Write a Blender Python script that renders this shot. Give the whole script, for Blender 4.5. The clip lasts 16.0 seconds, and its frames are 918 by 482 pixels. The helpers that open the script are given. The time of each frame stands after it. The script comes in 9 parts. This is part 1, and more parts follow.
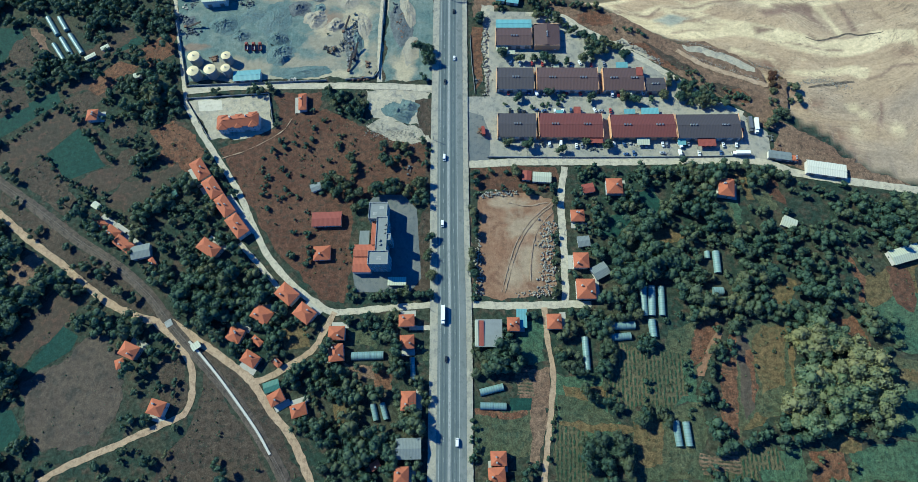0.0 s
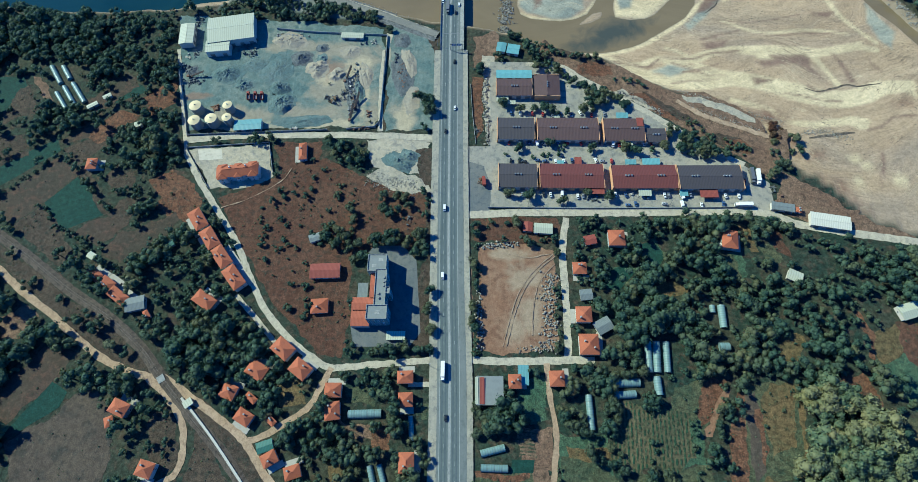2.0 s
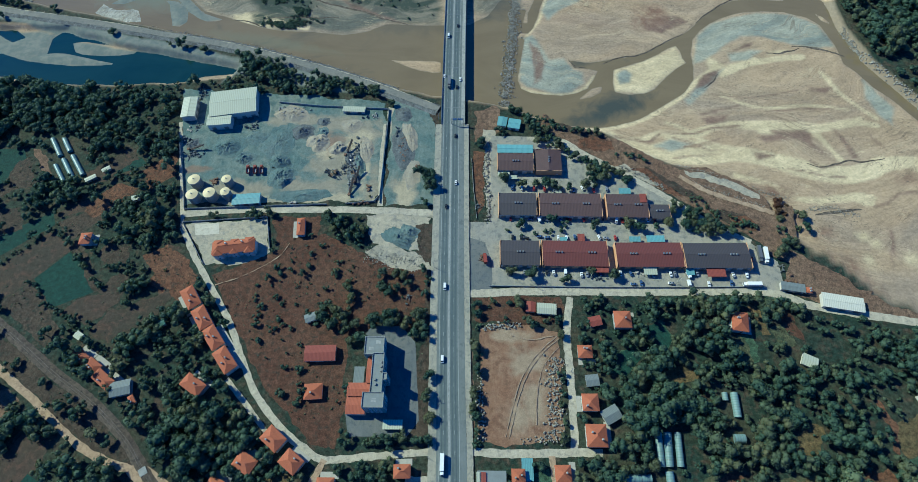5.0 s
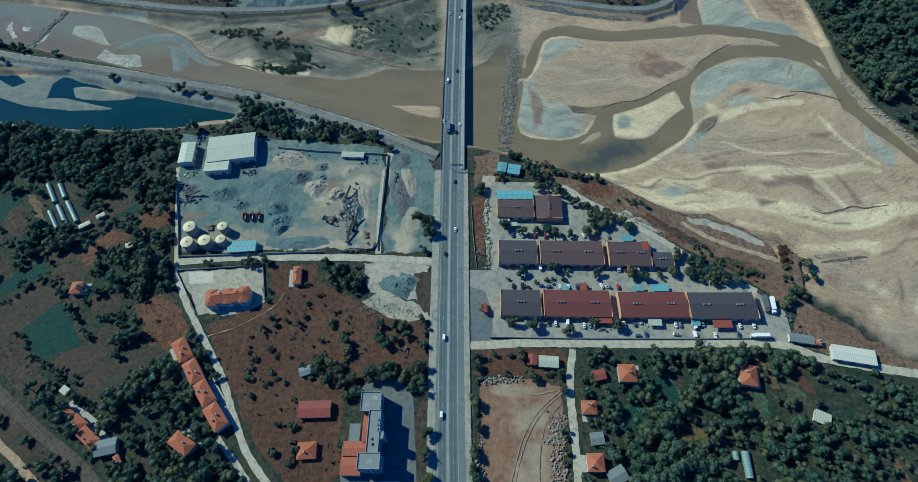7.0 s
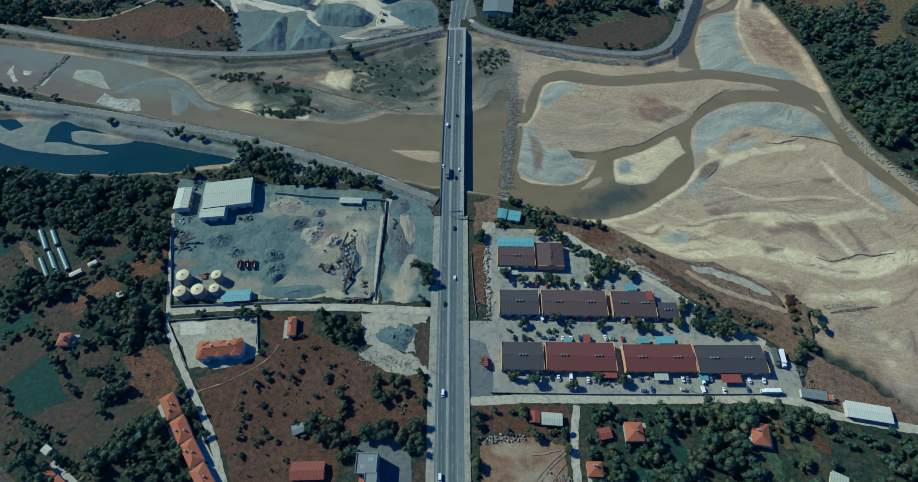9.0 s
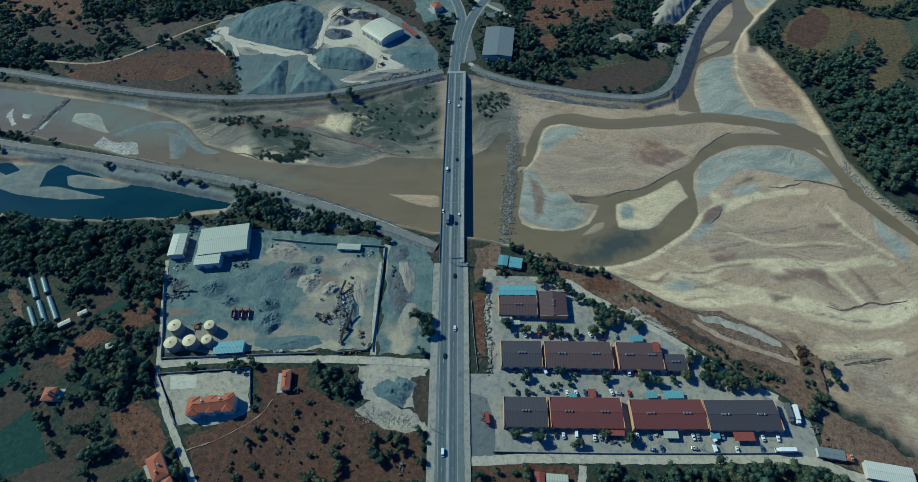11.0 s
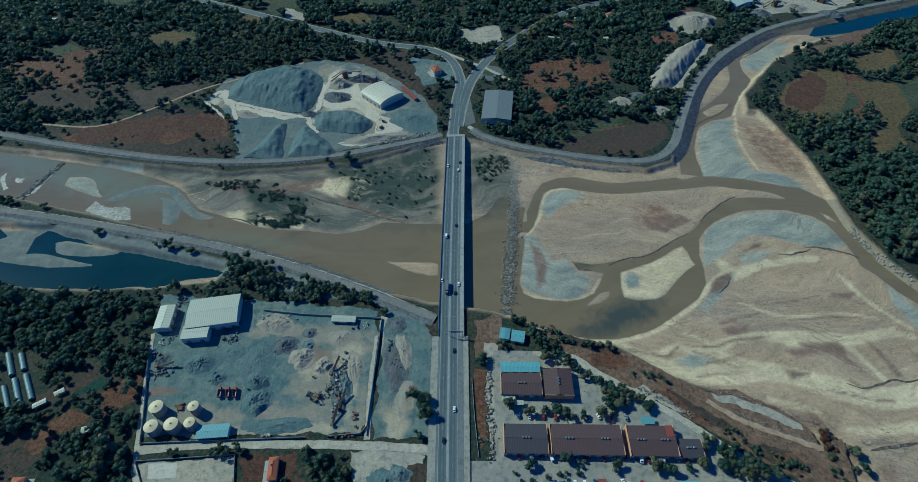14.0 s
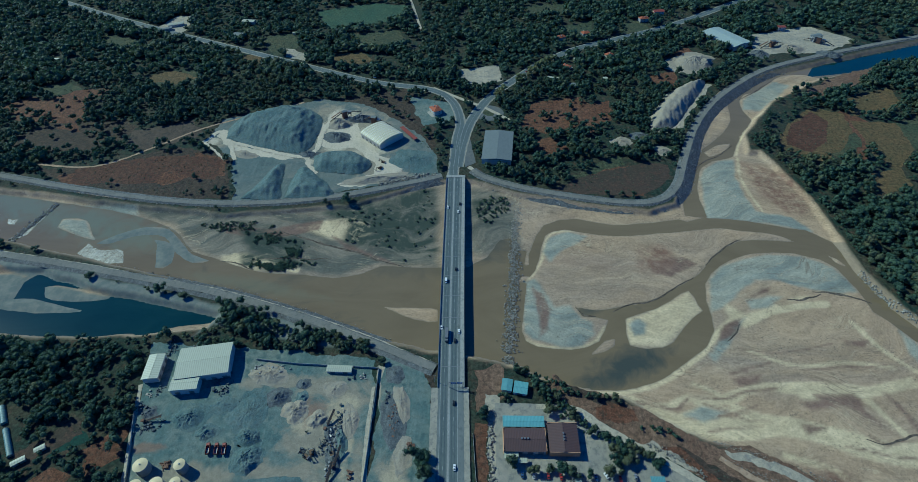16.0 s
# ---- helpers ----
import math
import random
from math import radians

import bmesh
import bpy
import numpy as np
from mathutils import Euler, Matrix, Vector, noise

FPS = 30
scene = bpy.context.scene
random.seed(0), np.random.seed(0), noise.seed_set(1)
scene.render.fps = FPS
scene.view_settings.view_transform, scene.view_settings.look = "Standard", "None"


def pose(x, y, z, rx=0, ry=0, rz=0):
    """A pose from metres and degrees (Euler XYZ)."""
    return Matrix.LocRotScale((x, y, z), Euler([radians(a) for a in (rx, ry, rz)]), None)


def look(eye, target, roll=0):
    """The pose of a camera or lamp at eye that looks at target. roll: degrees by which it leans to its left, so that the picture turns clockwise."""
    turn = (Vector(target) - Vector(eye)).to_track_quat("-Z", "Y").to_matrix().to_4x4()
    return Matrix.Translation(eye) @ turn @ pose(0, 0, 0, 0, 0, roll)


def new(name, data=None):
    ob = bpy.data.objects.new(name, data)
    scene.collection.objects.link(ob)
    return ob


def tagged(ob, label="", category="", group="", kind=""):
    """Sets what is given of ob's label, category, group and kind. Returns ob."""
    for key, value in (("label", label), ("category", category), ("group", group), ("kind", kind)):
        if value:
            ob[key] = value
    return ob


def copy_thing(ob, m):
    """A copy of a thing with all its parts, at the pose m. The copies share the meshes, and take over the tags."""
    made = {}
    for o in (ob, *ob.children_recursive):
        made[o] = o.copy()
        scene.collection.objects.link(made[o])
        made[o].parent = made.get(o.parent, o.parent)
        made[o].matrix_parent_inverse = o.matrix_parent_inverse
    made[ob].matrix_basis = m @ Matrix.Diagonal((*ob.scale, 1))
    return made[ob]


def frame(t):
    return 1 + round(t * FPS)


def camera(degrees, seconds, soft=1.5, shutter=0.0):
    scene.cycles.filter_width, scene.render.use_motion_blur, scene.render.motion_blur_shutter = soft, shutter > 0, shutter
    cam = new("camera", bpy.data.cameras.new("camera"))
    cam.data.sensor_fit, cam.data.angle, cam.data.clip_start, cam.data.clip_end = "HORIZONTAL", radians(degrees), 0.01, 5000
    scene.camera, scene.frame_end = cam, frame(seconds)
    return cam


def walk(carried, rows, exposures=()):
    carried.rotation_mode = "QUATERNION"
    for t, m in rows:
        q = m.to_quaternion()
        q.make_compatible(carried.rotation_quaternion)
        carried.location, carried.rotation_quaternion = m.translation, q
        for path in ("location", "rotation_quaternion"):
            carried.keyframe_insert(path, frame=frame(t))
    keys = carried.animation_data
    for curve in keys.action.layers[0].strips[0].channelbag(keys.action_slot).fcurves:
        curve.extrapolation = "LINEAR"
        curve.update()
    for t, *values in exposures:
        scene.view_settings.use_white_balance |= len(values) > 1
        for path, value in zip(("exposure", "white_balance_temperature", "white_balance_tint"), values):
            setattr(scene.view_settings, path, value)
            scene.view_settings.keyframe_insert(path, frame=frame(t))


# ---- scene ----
from mathutils import geometry

cam = camera(80.3, 16.0, soft=0.75)
EYE = 360.0
METRES, TILT, LEAN, TURN = EYE / 2.731, 0.0, 0.0, 4.35
ROWS = [
    (0.0, 0.0, 0.0, 0.0, -3.96, -69.54, 1.48),
    (0.5, 0.0019, 0.0307, 0.0006, -3.9, -68.75, 1.47),
    (1.0, 0.0042, 0.0619, 0.0017, -3.84, -67.97, 1.45),
    (1.5, 0.0068, 0.0931, 0.0025, -3.81, -67.16, 1.46),
    (2.0, 0.0082, 0.1235, 0.0029, -3.82, -66.34, 1.45),
    (2.5, 0.0093, 0.1543, 0.0036, -3.68, -65.54, 1.44),
    (3.0, 0.0121, 0.1863, 0.0045, -3.66, -64.74, 1.45),
    (3.5, 0.0147, 0.2197, 0.0056, -3.63, -63.98, 1.45),
    (4.0, 0.0152, 0.2511, 0.0055, -3.64, -63.05, 1.41),
    (6.5, 0.0236, 0.4027, 0.007, -3.71, -59.02, 1.38),
    (7.0, 0.0249, 0.4333, 0.0072, -3.74, -58.2, 1.35),
    (7.5, 0.0273, 0.4636, 0.0072, -3.73, -57.4, 1.35),
    (8.0, 0.0287, 0.4964, 0.0081, -3.74, -56.61, 1.33),
    (8.5, 0.031, 0.5283, 0.0086, -3.75, -55.81, 1.31),
    (9.0, 0.0308, 0.5591, 0.0088, -3.78, -55.0, 1.27),
    (11.5, 0.0378, 0.7145, 0.0098, -3.88, -50.93, 1.28),
    (12.0, 0.0397, 0.7463, 0.0102, -3.92, -50.12, 1.29),
    (12.5, 0.0414, 0.7778, 0.0101, -3.95, -49.31, 1.3),
    (13.0, 0.0426, 0.8089, 0.01, -3.95, -48.48, 1.27),
    (13.5, 0.0438, 0.8402, 0.0099, -3.98, -47.63, 1.28),
    (14.0, 0.0457, 0.8718, 0.0098, -3.99, -46.8, 1.26),
    (14.5, 0.0465, 0.9034, 0.0096, -4.02, -45.98, 1.25),
    (15.0, 0.0483, 0.9341, 0.009, -4.02, -45.15, 1.25),
    (15.5, 0.0499, 0.9693, 0.0096, -4.03, -44.27, 1.23),
    (16.0, 0.0508, 0.9983, 0.0101, -4.03, -43.55, 1.24),
]
walk(cam, [(t, pose(14.9, 0, EYE, TILT, LEAN, TURN) @ pose(METRES * x, METRES * y, METRES * z, 90 + pitch, roll, yaw)) for t, x, y, z, yaw, pitch, roll in ROWS],
     exposures=[(0.0, 0.75, 4450, -3), (3.5, 0.61, 4430, -3), (7.0, 0.27, 4290, -5), (9.0, 0.12, 4260, -5), (12.5, -0.06, 4190, -5), (16.0, -0.10, 4110, -5)])

# ---- world and sun ----
SUN_ELEV, SUN_AZ = 39.0, -63.0   # azimuth clockwise from +y
world = bpy.data.worlds.new("sky")
scene.world = world
world.use_nodes = True
wn = world.node_tree.nodes
sky = wn.new("ShaderNodeTexSky")
sky.sky_type = "NISHITA"
sky.sun_disc = False
sky.sun_elevation, sky.sun_rotation = radians(SUN_ELEV), radians(SUN_AZ)
sky.air_density, sky.dust_density, sky.ozone_density = 1.0, 0.0, 10.0
wn["Background"].inputs[1].default_value = 0.066
deep = wn.new("ShaderNodeMix")     # a deep blue autumn sky
deep.data_type, deep.blend_type = "RGBA", "MULTIPLY"
deep.inputs[0].default_value, deep.inputs[7].default_value = 1.0, (0.66, 0.94, 1.30, 1)
world.node_tree.links.new(sky.outputs[0], deep.inputs[6])
world.node_tree.links.new(deep.outputs[2], wn["Background"].inputs[0])
sun = new("sun", bpy.data.lights.new("sun", "SUN"))
sun.data.energy, sun.data.angle, sun.data.color = 5.0, radians(0.53), (1.0, 0.82, 0.46)
SUN_DIR = Vector((math.sin(radians(SUN_AZ)) * math.cos(radians(SUN_ELEV)), math.cos(radians(SUN_AZ)) * math.cos(radians(SUN_ELEV)), math.sin(radians(SUN_ELEV))))
sun.matrix_world = look(SUN_DIR * 500, (0, 0, 0))


# ---- materials ----
class Nodes:
    """A short way to wire a node material."""

    def __init__(self, name, rough=0.9, metal=0.0):
        self.m = bpy.data.materials.new(name) if isinstance(name, str) else name
        self.m.use_nodes = True
        self.t = self.m.node_tree
        self.b = self.t.nodes["Principled BSDF"]
        self.b.inputs["Roughness"].default_value = rough
        self.b.inputs["Metallic"].default_value = metal
        self.b.inputs["Specular IOR Level"].default_value = 0.25

    def add(self, kind, **inputs):
        n = self.t.nodes.new("ShaderNode" + kind)
        for k, v in inputs.items():
            self.put(n.inputs[k.replace("_", " ")], v)
        return n

    def put(self, socket, v):
        if isinstance(v, bpy.types.NodeSocket):
            self.t.links.new(v, socket)
        elif isinstance(v, (tuple, list)) and len(v) == 3 and socket.type == "RGBA":
            socket.default_value = (*v, 1)
        else:
            socket.default_value = v

    def place(self, local=False, scale=(1, 1, 1)):
        src = self.add("TexCoord").outputs["Object"] if local else self.add("NewGeometry").outputs["Position"]
        n = self.add("Mapping")
        self.put(n.inputs["Vector"], src)
        n.inputs["Scale"].default_value = scale
        return n.outputs[0]

    def noise(self, vec, scale, detail=4.0, rough=0.6, warp=0.0):
        return self.add("TexNoise", Vector=vec, Scale=scale, Detail=detail, Roughness=rough, Distortion=warp).outputs[0]

    def ramp(self, fac, lo, hi, a=0.0, b=1.0):
        n = self.add("MapRange", Value=fac)
        for i, v in ((1, lo), (2, hi), (3, a), (4, b)):
            n.inputs[i].default_value = v
        return n.outputs[0]

    def mix(self, fac, a, b, how="MIX"):
        n = self.t.nodes.new("ShaderNodeMix")
        n.data_type, n.blend_type = "RGBA", how
        for i, v in ((0, fac), (6, a), (7, b)):
            self.put(n.inputs[i], v)
        return n.outputs[2]

    def math(self, how, a, b=0.5):
        n = self.t.nodes.new("ShaderNodeMath")
        n.operation = how
        self.put(n.inputs[0], a)
        self.put(n.inputs[1], b)
        return n.outputs[0]

    def mottle(self, col, p, scale, much):
        """Lighter and darker flecks."""
        f = self.ramp(self.noise(p, scale, 4, 0.72), 0.36, 0.64, 1 - much, 1 + much)
        c = self.add("CombineXYZ", X=f, Y=f, Z=f)
        return self.mix(1.0, col, c.outputs[0], "MULTIPLY")

    def attr(self, name):
        n = self.t.nodes.new("ShaderNodeAttribute")
        n.attribute_name = name
        return n.outputs["Fac"]

    def random(self):
        return self.add("ObjectInfo").outputs["Random"]

    def done(self, colour, height=None, strength=0.4, distance=0.3):
        self.put(self.b.inputs["Base Color"], colour)
        if height is not None:
            n = self.add("Bump", Height=height, Strength=strength, Distance=distance)
            self.put(self.b.inputs["Normal"], n.outputs[0])
        return self.m


def earth(name, a, b, c, big=0.03, mid=0.25, fine=1.6, rough=0.95, bump=0.5, mottle=0.4):
    """Ground with broad blotches, tufts and grain: colours a and b mixed by the large pattern, c in speckles."""
    n = Nodes(name, rough)
    p = n.place()
    large = n.noise(p, big, 5, 0.6, 0.6)
    middle = n.noise(p, mid, 4, 0.65)
    grain = n.noise(p, fine, 3, 0.7)
    col = n.mix(n.ramp(large, 0.38, 0.62), a, b)
    col = n.mix(n.ramp(middle, 0.50, 0.64), col, c)
    col = n.mix(n.ramp(grain, 0.42, 0.66, 0.0, min(0.7, mottle * 2.2)), col, tuple(v * 0.45 for v in a))
    col = n.mix(n.ramp(n.noise(p, mid * 3.1, 4, 0.7), 0.56, 0.72, 0, min(0.55, mottle * 2)), col, tuple(min(1, v * 1.5) for v in b))
    drag = n.noise(n.place(scale=(1.0, 0.16, 1.0)), 0.22, 5, 0.7, 0.8)
    col = n.mix(n.ramp(drag, 0.5, 0.72, 0, 0.35), col, tuple(min(1, v * 1.3) for v in b))
    col = n.mottle(col, p, 0.30, mottle)
    col = n.mottle(col, p, 1.1, mottle * 0.8)
    return n.done(col, n.math("ADD", middle, grain), bump, 0.5)


def stained(name, base, zones):
    """Ground with broad soft-edged stains: zones are (colour, strength, [(x, y, half length, half width, turn)])."""
    m = earth(name, *base[:3], **base[3])
    n = Nodes(m, 0.95)
    col = n.b.inputs["Base Color"].links[0].from_socket
    p = n.place()
    rag = n.ramp(n.noise(p, 0.06, 6, 0.66, 0.6), 0.3, 0.7, -0.55, 0.55)
    for tone, most, spots in zones:
        best = None
        for x, y, a, b, turn in spots:
            mp = n.add("Mapping", Vector=p)
            mp.vector_type = "TEXTURE"
            mp.inputs["Location"].default_value = (x, y, 0)
            mp.inputs["Rotation"].default_value = (0, 0, radians(turn))
            mp.inputs["Scale"].default_value = (a, b, 1000)
            far = n.add("VectorMath")
            far.operation = "LENGTH"
            n.put(far.inputs[0], mp.outputs[0])
            best = far.outputs["Value"] if best is None else n.math("MINIMUM", best, far.outputs["Value"])
        tone = n.mottle(n.mix(n.ramp(n.noise(p, 0.25, 4, 0.65), 0.4, 0.62), tone, tuple(v * 0.78 for v in tone)), p, 1.2, 0.12)
        col = n.mix(n.ramp(n.math("ADD", best, rag), 0.55, 1.15, most, 0.0), col, tone)
    n.put(n.b.inputs["Base Color"], col)
    return m


def rows_of(name, soil, plant, pitch, turn, wide=0.5):
    """Field planted in rows."""
    n = Nodes(name, 0.95)
    mp = n.add("Mapping", Vector=n.add("NewGeometry").outputs["Position"])
    mp.inputs["Rotation"].default_value = (0, 0, radians(turn))
    w = n.add("TexWave", Vector=mp.outputs[0], Scale=0.314 / pitch, Distortion=2.0, Detail=2.0, Detail_Scale=3.0)
    p = n.place()
    gap = n.noise(p, 0.35, 4)
    fac = n.math("MULTIPLY", n.ramp(w.outputs[1], 0.35, 0.65), n.ramp(gap, 0.4, 0.55))
    col = n.mix(fac, soil, plant)
    col = n.mix(n.ramp(n.noise(p, 0.04, 4), 0.4, 0.65, 0.0, 0.6), col, tuple(v * 0.6 for v in plant))
    col = n.mottle(col, p, 0.5, 0.4)
    return n.done(col, fac, 0.6, 0.5)


COVERS = {
    "dry_grass": earth("dry_grass", (0.078, 0.038, 0.023), (0.100, 0.055, 0.033), (0.042, 0.036, 0.025), mottle=0.32),
    "scrub_dry": earth("scrub_dry", (0.052, 0.040, 0.029), (0.070, 0.053, 0.036), (0.029, 0.034, 0.025)),
    "crop_dark": earth("crop_dark", (0.014, 0.044, 0.034), (0.019, 0.052, 0.037), (0.012, 0.036, 0.029), 0.02, 0.5, mottle=0.25),
    "crop_green": earth("crop_green", (0.044, 0.084, 0.050), (0.070, 0.104, 0.056), (0.030, 0.058, 0.038), 0.05, 0.4),
    "stubble": earth("stubble", (0.066, 0.048, 0.034), (0.048, 0.043, 0.030), (0.076, 0.047, 0.032), 0.02, 0.15, mottle=0.22),
    "meadow": earth("meadow", (0.050, 0.066, 0.036), (0.082, 0.082, 0.042), (0.030, 0.048, 0.030), mottle=0.42),
    "straw": earth("straw", (0.135, 0.092, 0.040), (0.096, 0.076, 0.034), (0.062, 0.060, 0.028), mottle=0.42),
    "soil_red": earth("soil_red", (0.108, 0.052, 0.028), (0.136, 0.072, 0.040), (0.046, 0.038, 0.026)),
    "soil_brown": earth("soil_brown", (0.138, 0.086, 0.054), (0.176, 0.120, 0.076), (0.080, 0.058, 0.038), mottle=0.32),
    "soil_grey": earth("soil_grey", (0.068, 0.054, 0.041), (0.084, 0.067, 0.048), (0.042, 0.040, 0.032), 0.025, 0.12, mottle=0.22),
    "gravel": stained("gravel", ((0.096, 0.142, 0.132), (0.170, 0.194, 0.162), (0.082, 0.122, 0.116), dict(big=0.035, mid=0.12, fine=2.5, mottle=0.16)), [
        ((0.270, 0.240, 0.172), 0.9, [(-100, 316, 24, 24, 0), (-78, 341, 21, 16, 0), (-112, 289, 46, 8, 0), (-171, 287, 34, 9, 0), (-66, 286, 7, 23, 0), (-132, 358, 31, 7, 0), (-42, 286, 11, 17, 0), (-102, 354, 25, 9, 0), (-140, 271, 80, 4, 0)]),
        ((0.400, 0.345, 0.225), 0.9, [(-81, 338, 13, 8, 0), (-89, 326, 10, 9, 0), (-108, 323, 11, 7, 0), (-115, 277, 38, 5, 0), (-75, 307, 4, 24, 0), (-42, 281, 8, 17, 0), (-39, 325, 4, 18, 0)]),
        ((0.230, 0.150, 0.100), 0.7, [(-214, 306, 14, 4, 0), (-104, 332, 11, 11, 0)])]),
    "gravel_pale": earth("gravel_pale", (0.385, 0.340, 0.240), (0.300, 0.275, 0.205), (0.215, 0.205, 0.172), 0.05, 0.2, 2.5, mottle=0.14),
    "quarry": stained("quarry", ((0.108, 0.138, 0.128), (0.165, 0.172, 0.146), (0.092, 0.118, 0.112), dict(big=0.014, mid=0.06, fine=2.5, mottle=0.1)), [
        ((0.300, 0.262, 0.180), 0.85, [(-136, 736, 45, 31, 0), (-127, 670, 49, 31, 0), (-80, 622, 33, 15, 0), (-170, 758, 23, 21, 0), (-295, 693, 17, 16, 0), (-96, 645, 34, 14, 0)]),
        ((0.480, 0.430, 0.310), 0.9, [(-299, 693, 10, 11, 0), (-146, 750, 23, 14, 0), (-145, 676, 11, 15, 0), (-99, 669, 21, 10, 0), (-171, 647, 8, 9, 0)])]),
    "estate": earth("estate", (0.235, 0.228, 0.190), (0.295, 0.270, 0.210), (0.165, 0.165, 0.145), 0.04, 0.2, 2.5, mottle=0.06),
    "concrete": earth("concrete", (0.450, 0.415, 0.320), (0.490, 0.450, 0.345), (0.370, 0.340, 0.265), 0.1, 0.4, 2.5, 0.85, 0.1, mottle=0.05),
    "asphalt": earth("worn_asphalt", (0.100, 0.112, 0.114), (0.140, 0.142, 0.130), (0.076, 0.088, 0.092), 0.05, 0.3, 2.5, 0.85, 0.1, mottle=0.05),
    "lot": stained("bare_lot", ((0.190, 0.108, 0.062), (0.230, 0.150, 0.092), (0.140, 0.078, 0.046), dict(big=0.03, mid=0.12, fine=1.6, mottle=0.14)), [
        ((0.310, 0.245, 0.160), 0.85, [(50, 146, 14, 10, 0), (54, 122, 11, 17, 0), (43, 109, 7, 12, 0), (39, 164, 13, 5, 0)])]),
    "bed_rows": rows_of("bed_rows", (0.165, 0.112, 0.070), (0.040, 0.052, 0.030), 2.2, 95),
    "crop_rows": rows_of("crop_rows", (0.090, 0.078, 0.042), (0.024, 0.054, 0.028), 2.6, 3),
}
ROAD_DIRT = earth("dirt_track", (0.305, 0.220, 0.135), (0.360, 0.268, 0.170), (0.225, 0.160, 0.102), 0.08, 0.35, 2.5, mottle=0.1)
ROAD_LANE = earth("gravelled_lane", (0.365, 0.330, 0.245), (0.420, 0.375, 0.270), (0.265, 0.245, 0.190), 0.08, 0.35, 2.5, mottle=0.08)
ASPHALT = earth("asphalt", (0.128, 0.143, 0.136), (0.155, 0.166, 0.156), (0.102, 0.116, 0.112), 0.03, 0.3, 3.0, 0.8, 0.1, mottle=0.04)
ASPHALT_DARK = earth("rolled_asphalt", (0.092, 0.112, 0.110), (0.108, 0.128, 0.124), (0.078, 0.096, 0.096), 0.03, 0.3, 3.0, 0.75, 0.1, mottle=0.04)
SHOULDER = earth("road_shoulder", (0.270, 0.258, 0.205), (0.310, 0.288, 0.220), (0.195, 0.190, 0.162), 0.08, 0.35, 2.5, mottle=0.08)
BALLAST = earth("ballast", (0.078, 0.062, 0.048), (0.100, 0.082, 0.064), (0.046, 0.040, 0.033), 0.06, 0.4, 2.5, mottle=0.2)
CONCRETE = earth("grey_concrete", (0.250, 0.256, 0.240), (0.300, 0.300, 0.272), (0.190, 0.198, 0.190), 0.1, 0.5, 2.5, 0.85, 0.15, mottle=0.05)
TYRE_DARK = earth("tyre_dark", (0.070, 0.088, 0.094), (0.082, 0.100, 0.106), (0.060, 0.076, 0.082), 0.03, 0.2, 3.0, 0.7, 0.05, mottle=0.03)
ROAD_GREY = earth("grey_track", (0.165, 0.162, 0.138), (0.200, 0.192, 0.160), (0.130, 0.130, 0.114), 0.05, 0.3, 2.5, mottle=0.08)
RIPRAP = earth("stone_slope", (0.120, 0.125, 0.120), (0.170, 0.172, 0.160), (0.070, 0.074, 0.074), 0.1, 0.6, 2.0, mottle=0.35)
SPOIL_BLUE = earth("blue_grey_gravel", (0.092, 0.136, 0.132), (0.140, 0.176, 0.162), (0.070, 0.106, 0.108), 0.05, 0.3, 2.0, mottle=0.24)
HAUL = earth("pale_haul_dust", (0.540, 0.475, 0.340), (0.470, 0.415, 0.300), (0.360, 0.325, 0.245), 0.05, 0.3, 2.0, mottle=0.08)
COVERS["dust"] = HAUL
SPOIL_PALE = earth("pale_spoil", (0.310, 0.268, 0.190), (0.270, 0.245, 0.185), (0.200, 0.190, 0.155), 0.05, 0.3, 2.0, mottle=0.12)
SPOIL_DARK = earth("dark_spoil", (0.095, 0.106, 0.108), (0.130, 0.138, 0.134), (0.068, 0.078, 0.082), 0.08, 0.4, 2.0, mottle=0.2)
WHEEL_PALE = earth("worn_pale_earth", (0.270, 0.198, 0.128), (0.305, 0.235, 0.158), (0.215, 0.148, 0.095), 0.1, 0.4, 2.0, mottle=0.1)
FOAM = earth("white_water", (0.200, 0.180, 0.125), (0.330, 0.320, 0.255), (0.165, 0.135, 0.082), 0.12, 0.5, 2.0, 0.4, 0.2, 0.3)
CUT_MUD = earth("cut_mud", (0.098, 0.080, 0.060), (0.135, 0.112, 0.082), (0.070, 0.058, 0.045), 0.1, 0.5, 2.0)
STONE = earth("quarry_stone", (0.205, 0.195, 0.160), (0.310, 0.285, 0.225), (0.130, 0.128, 0.112), 0.3, 0.8, 3.0, mottle=0.2)


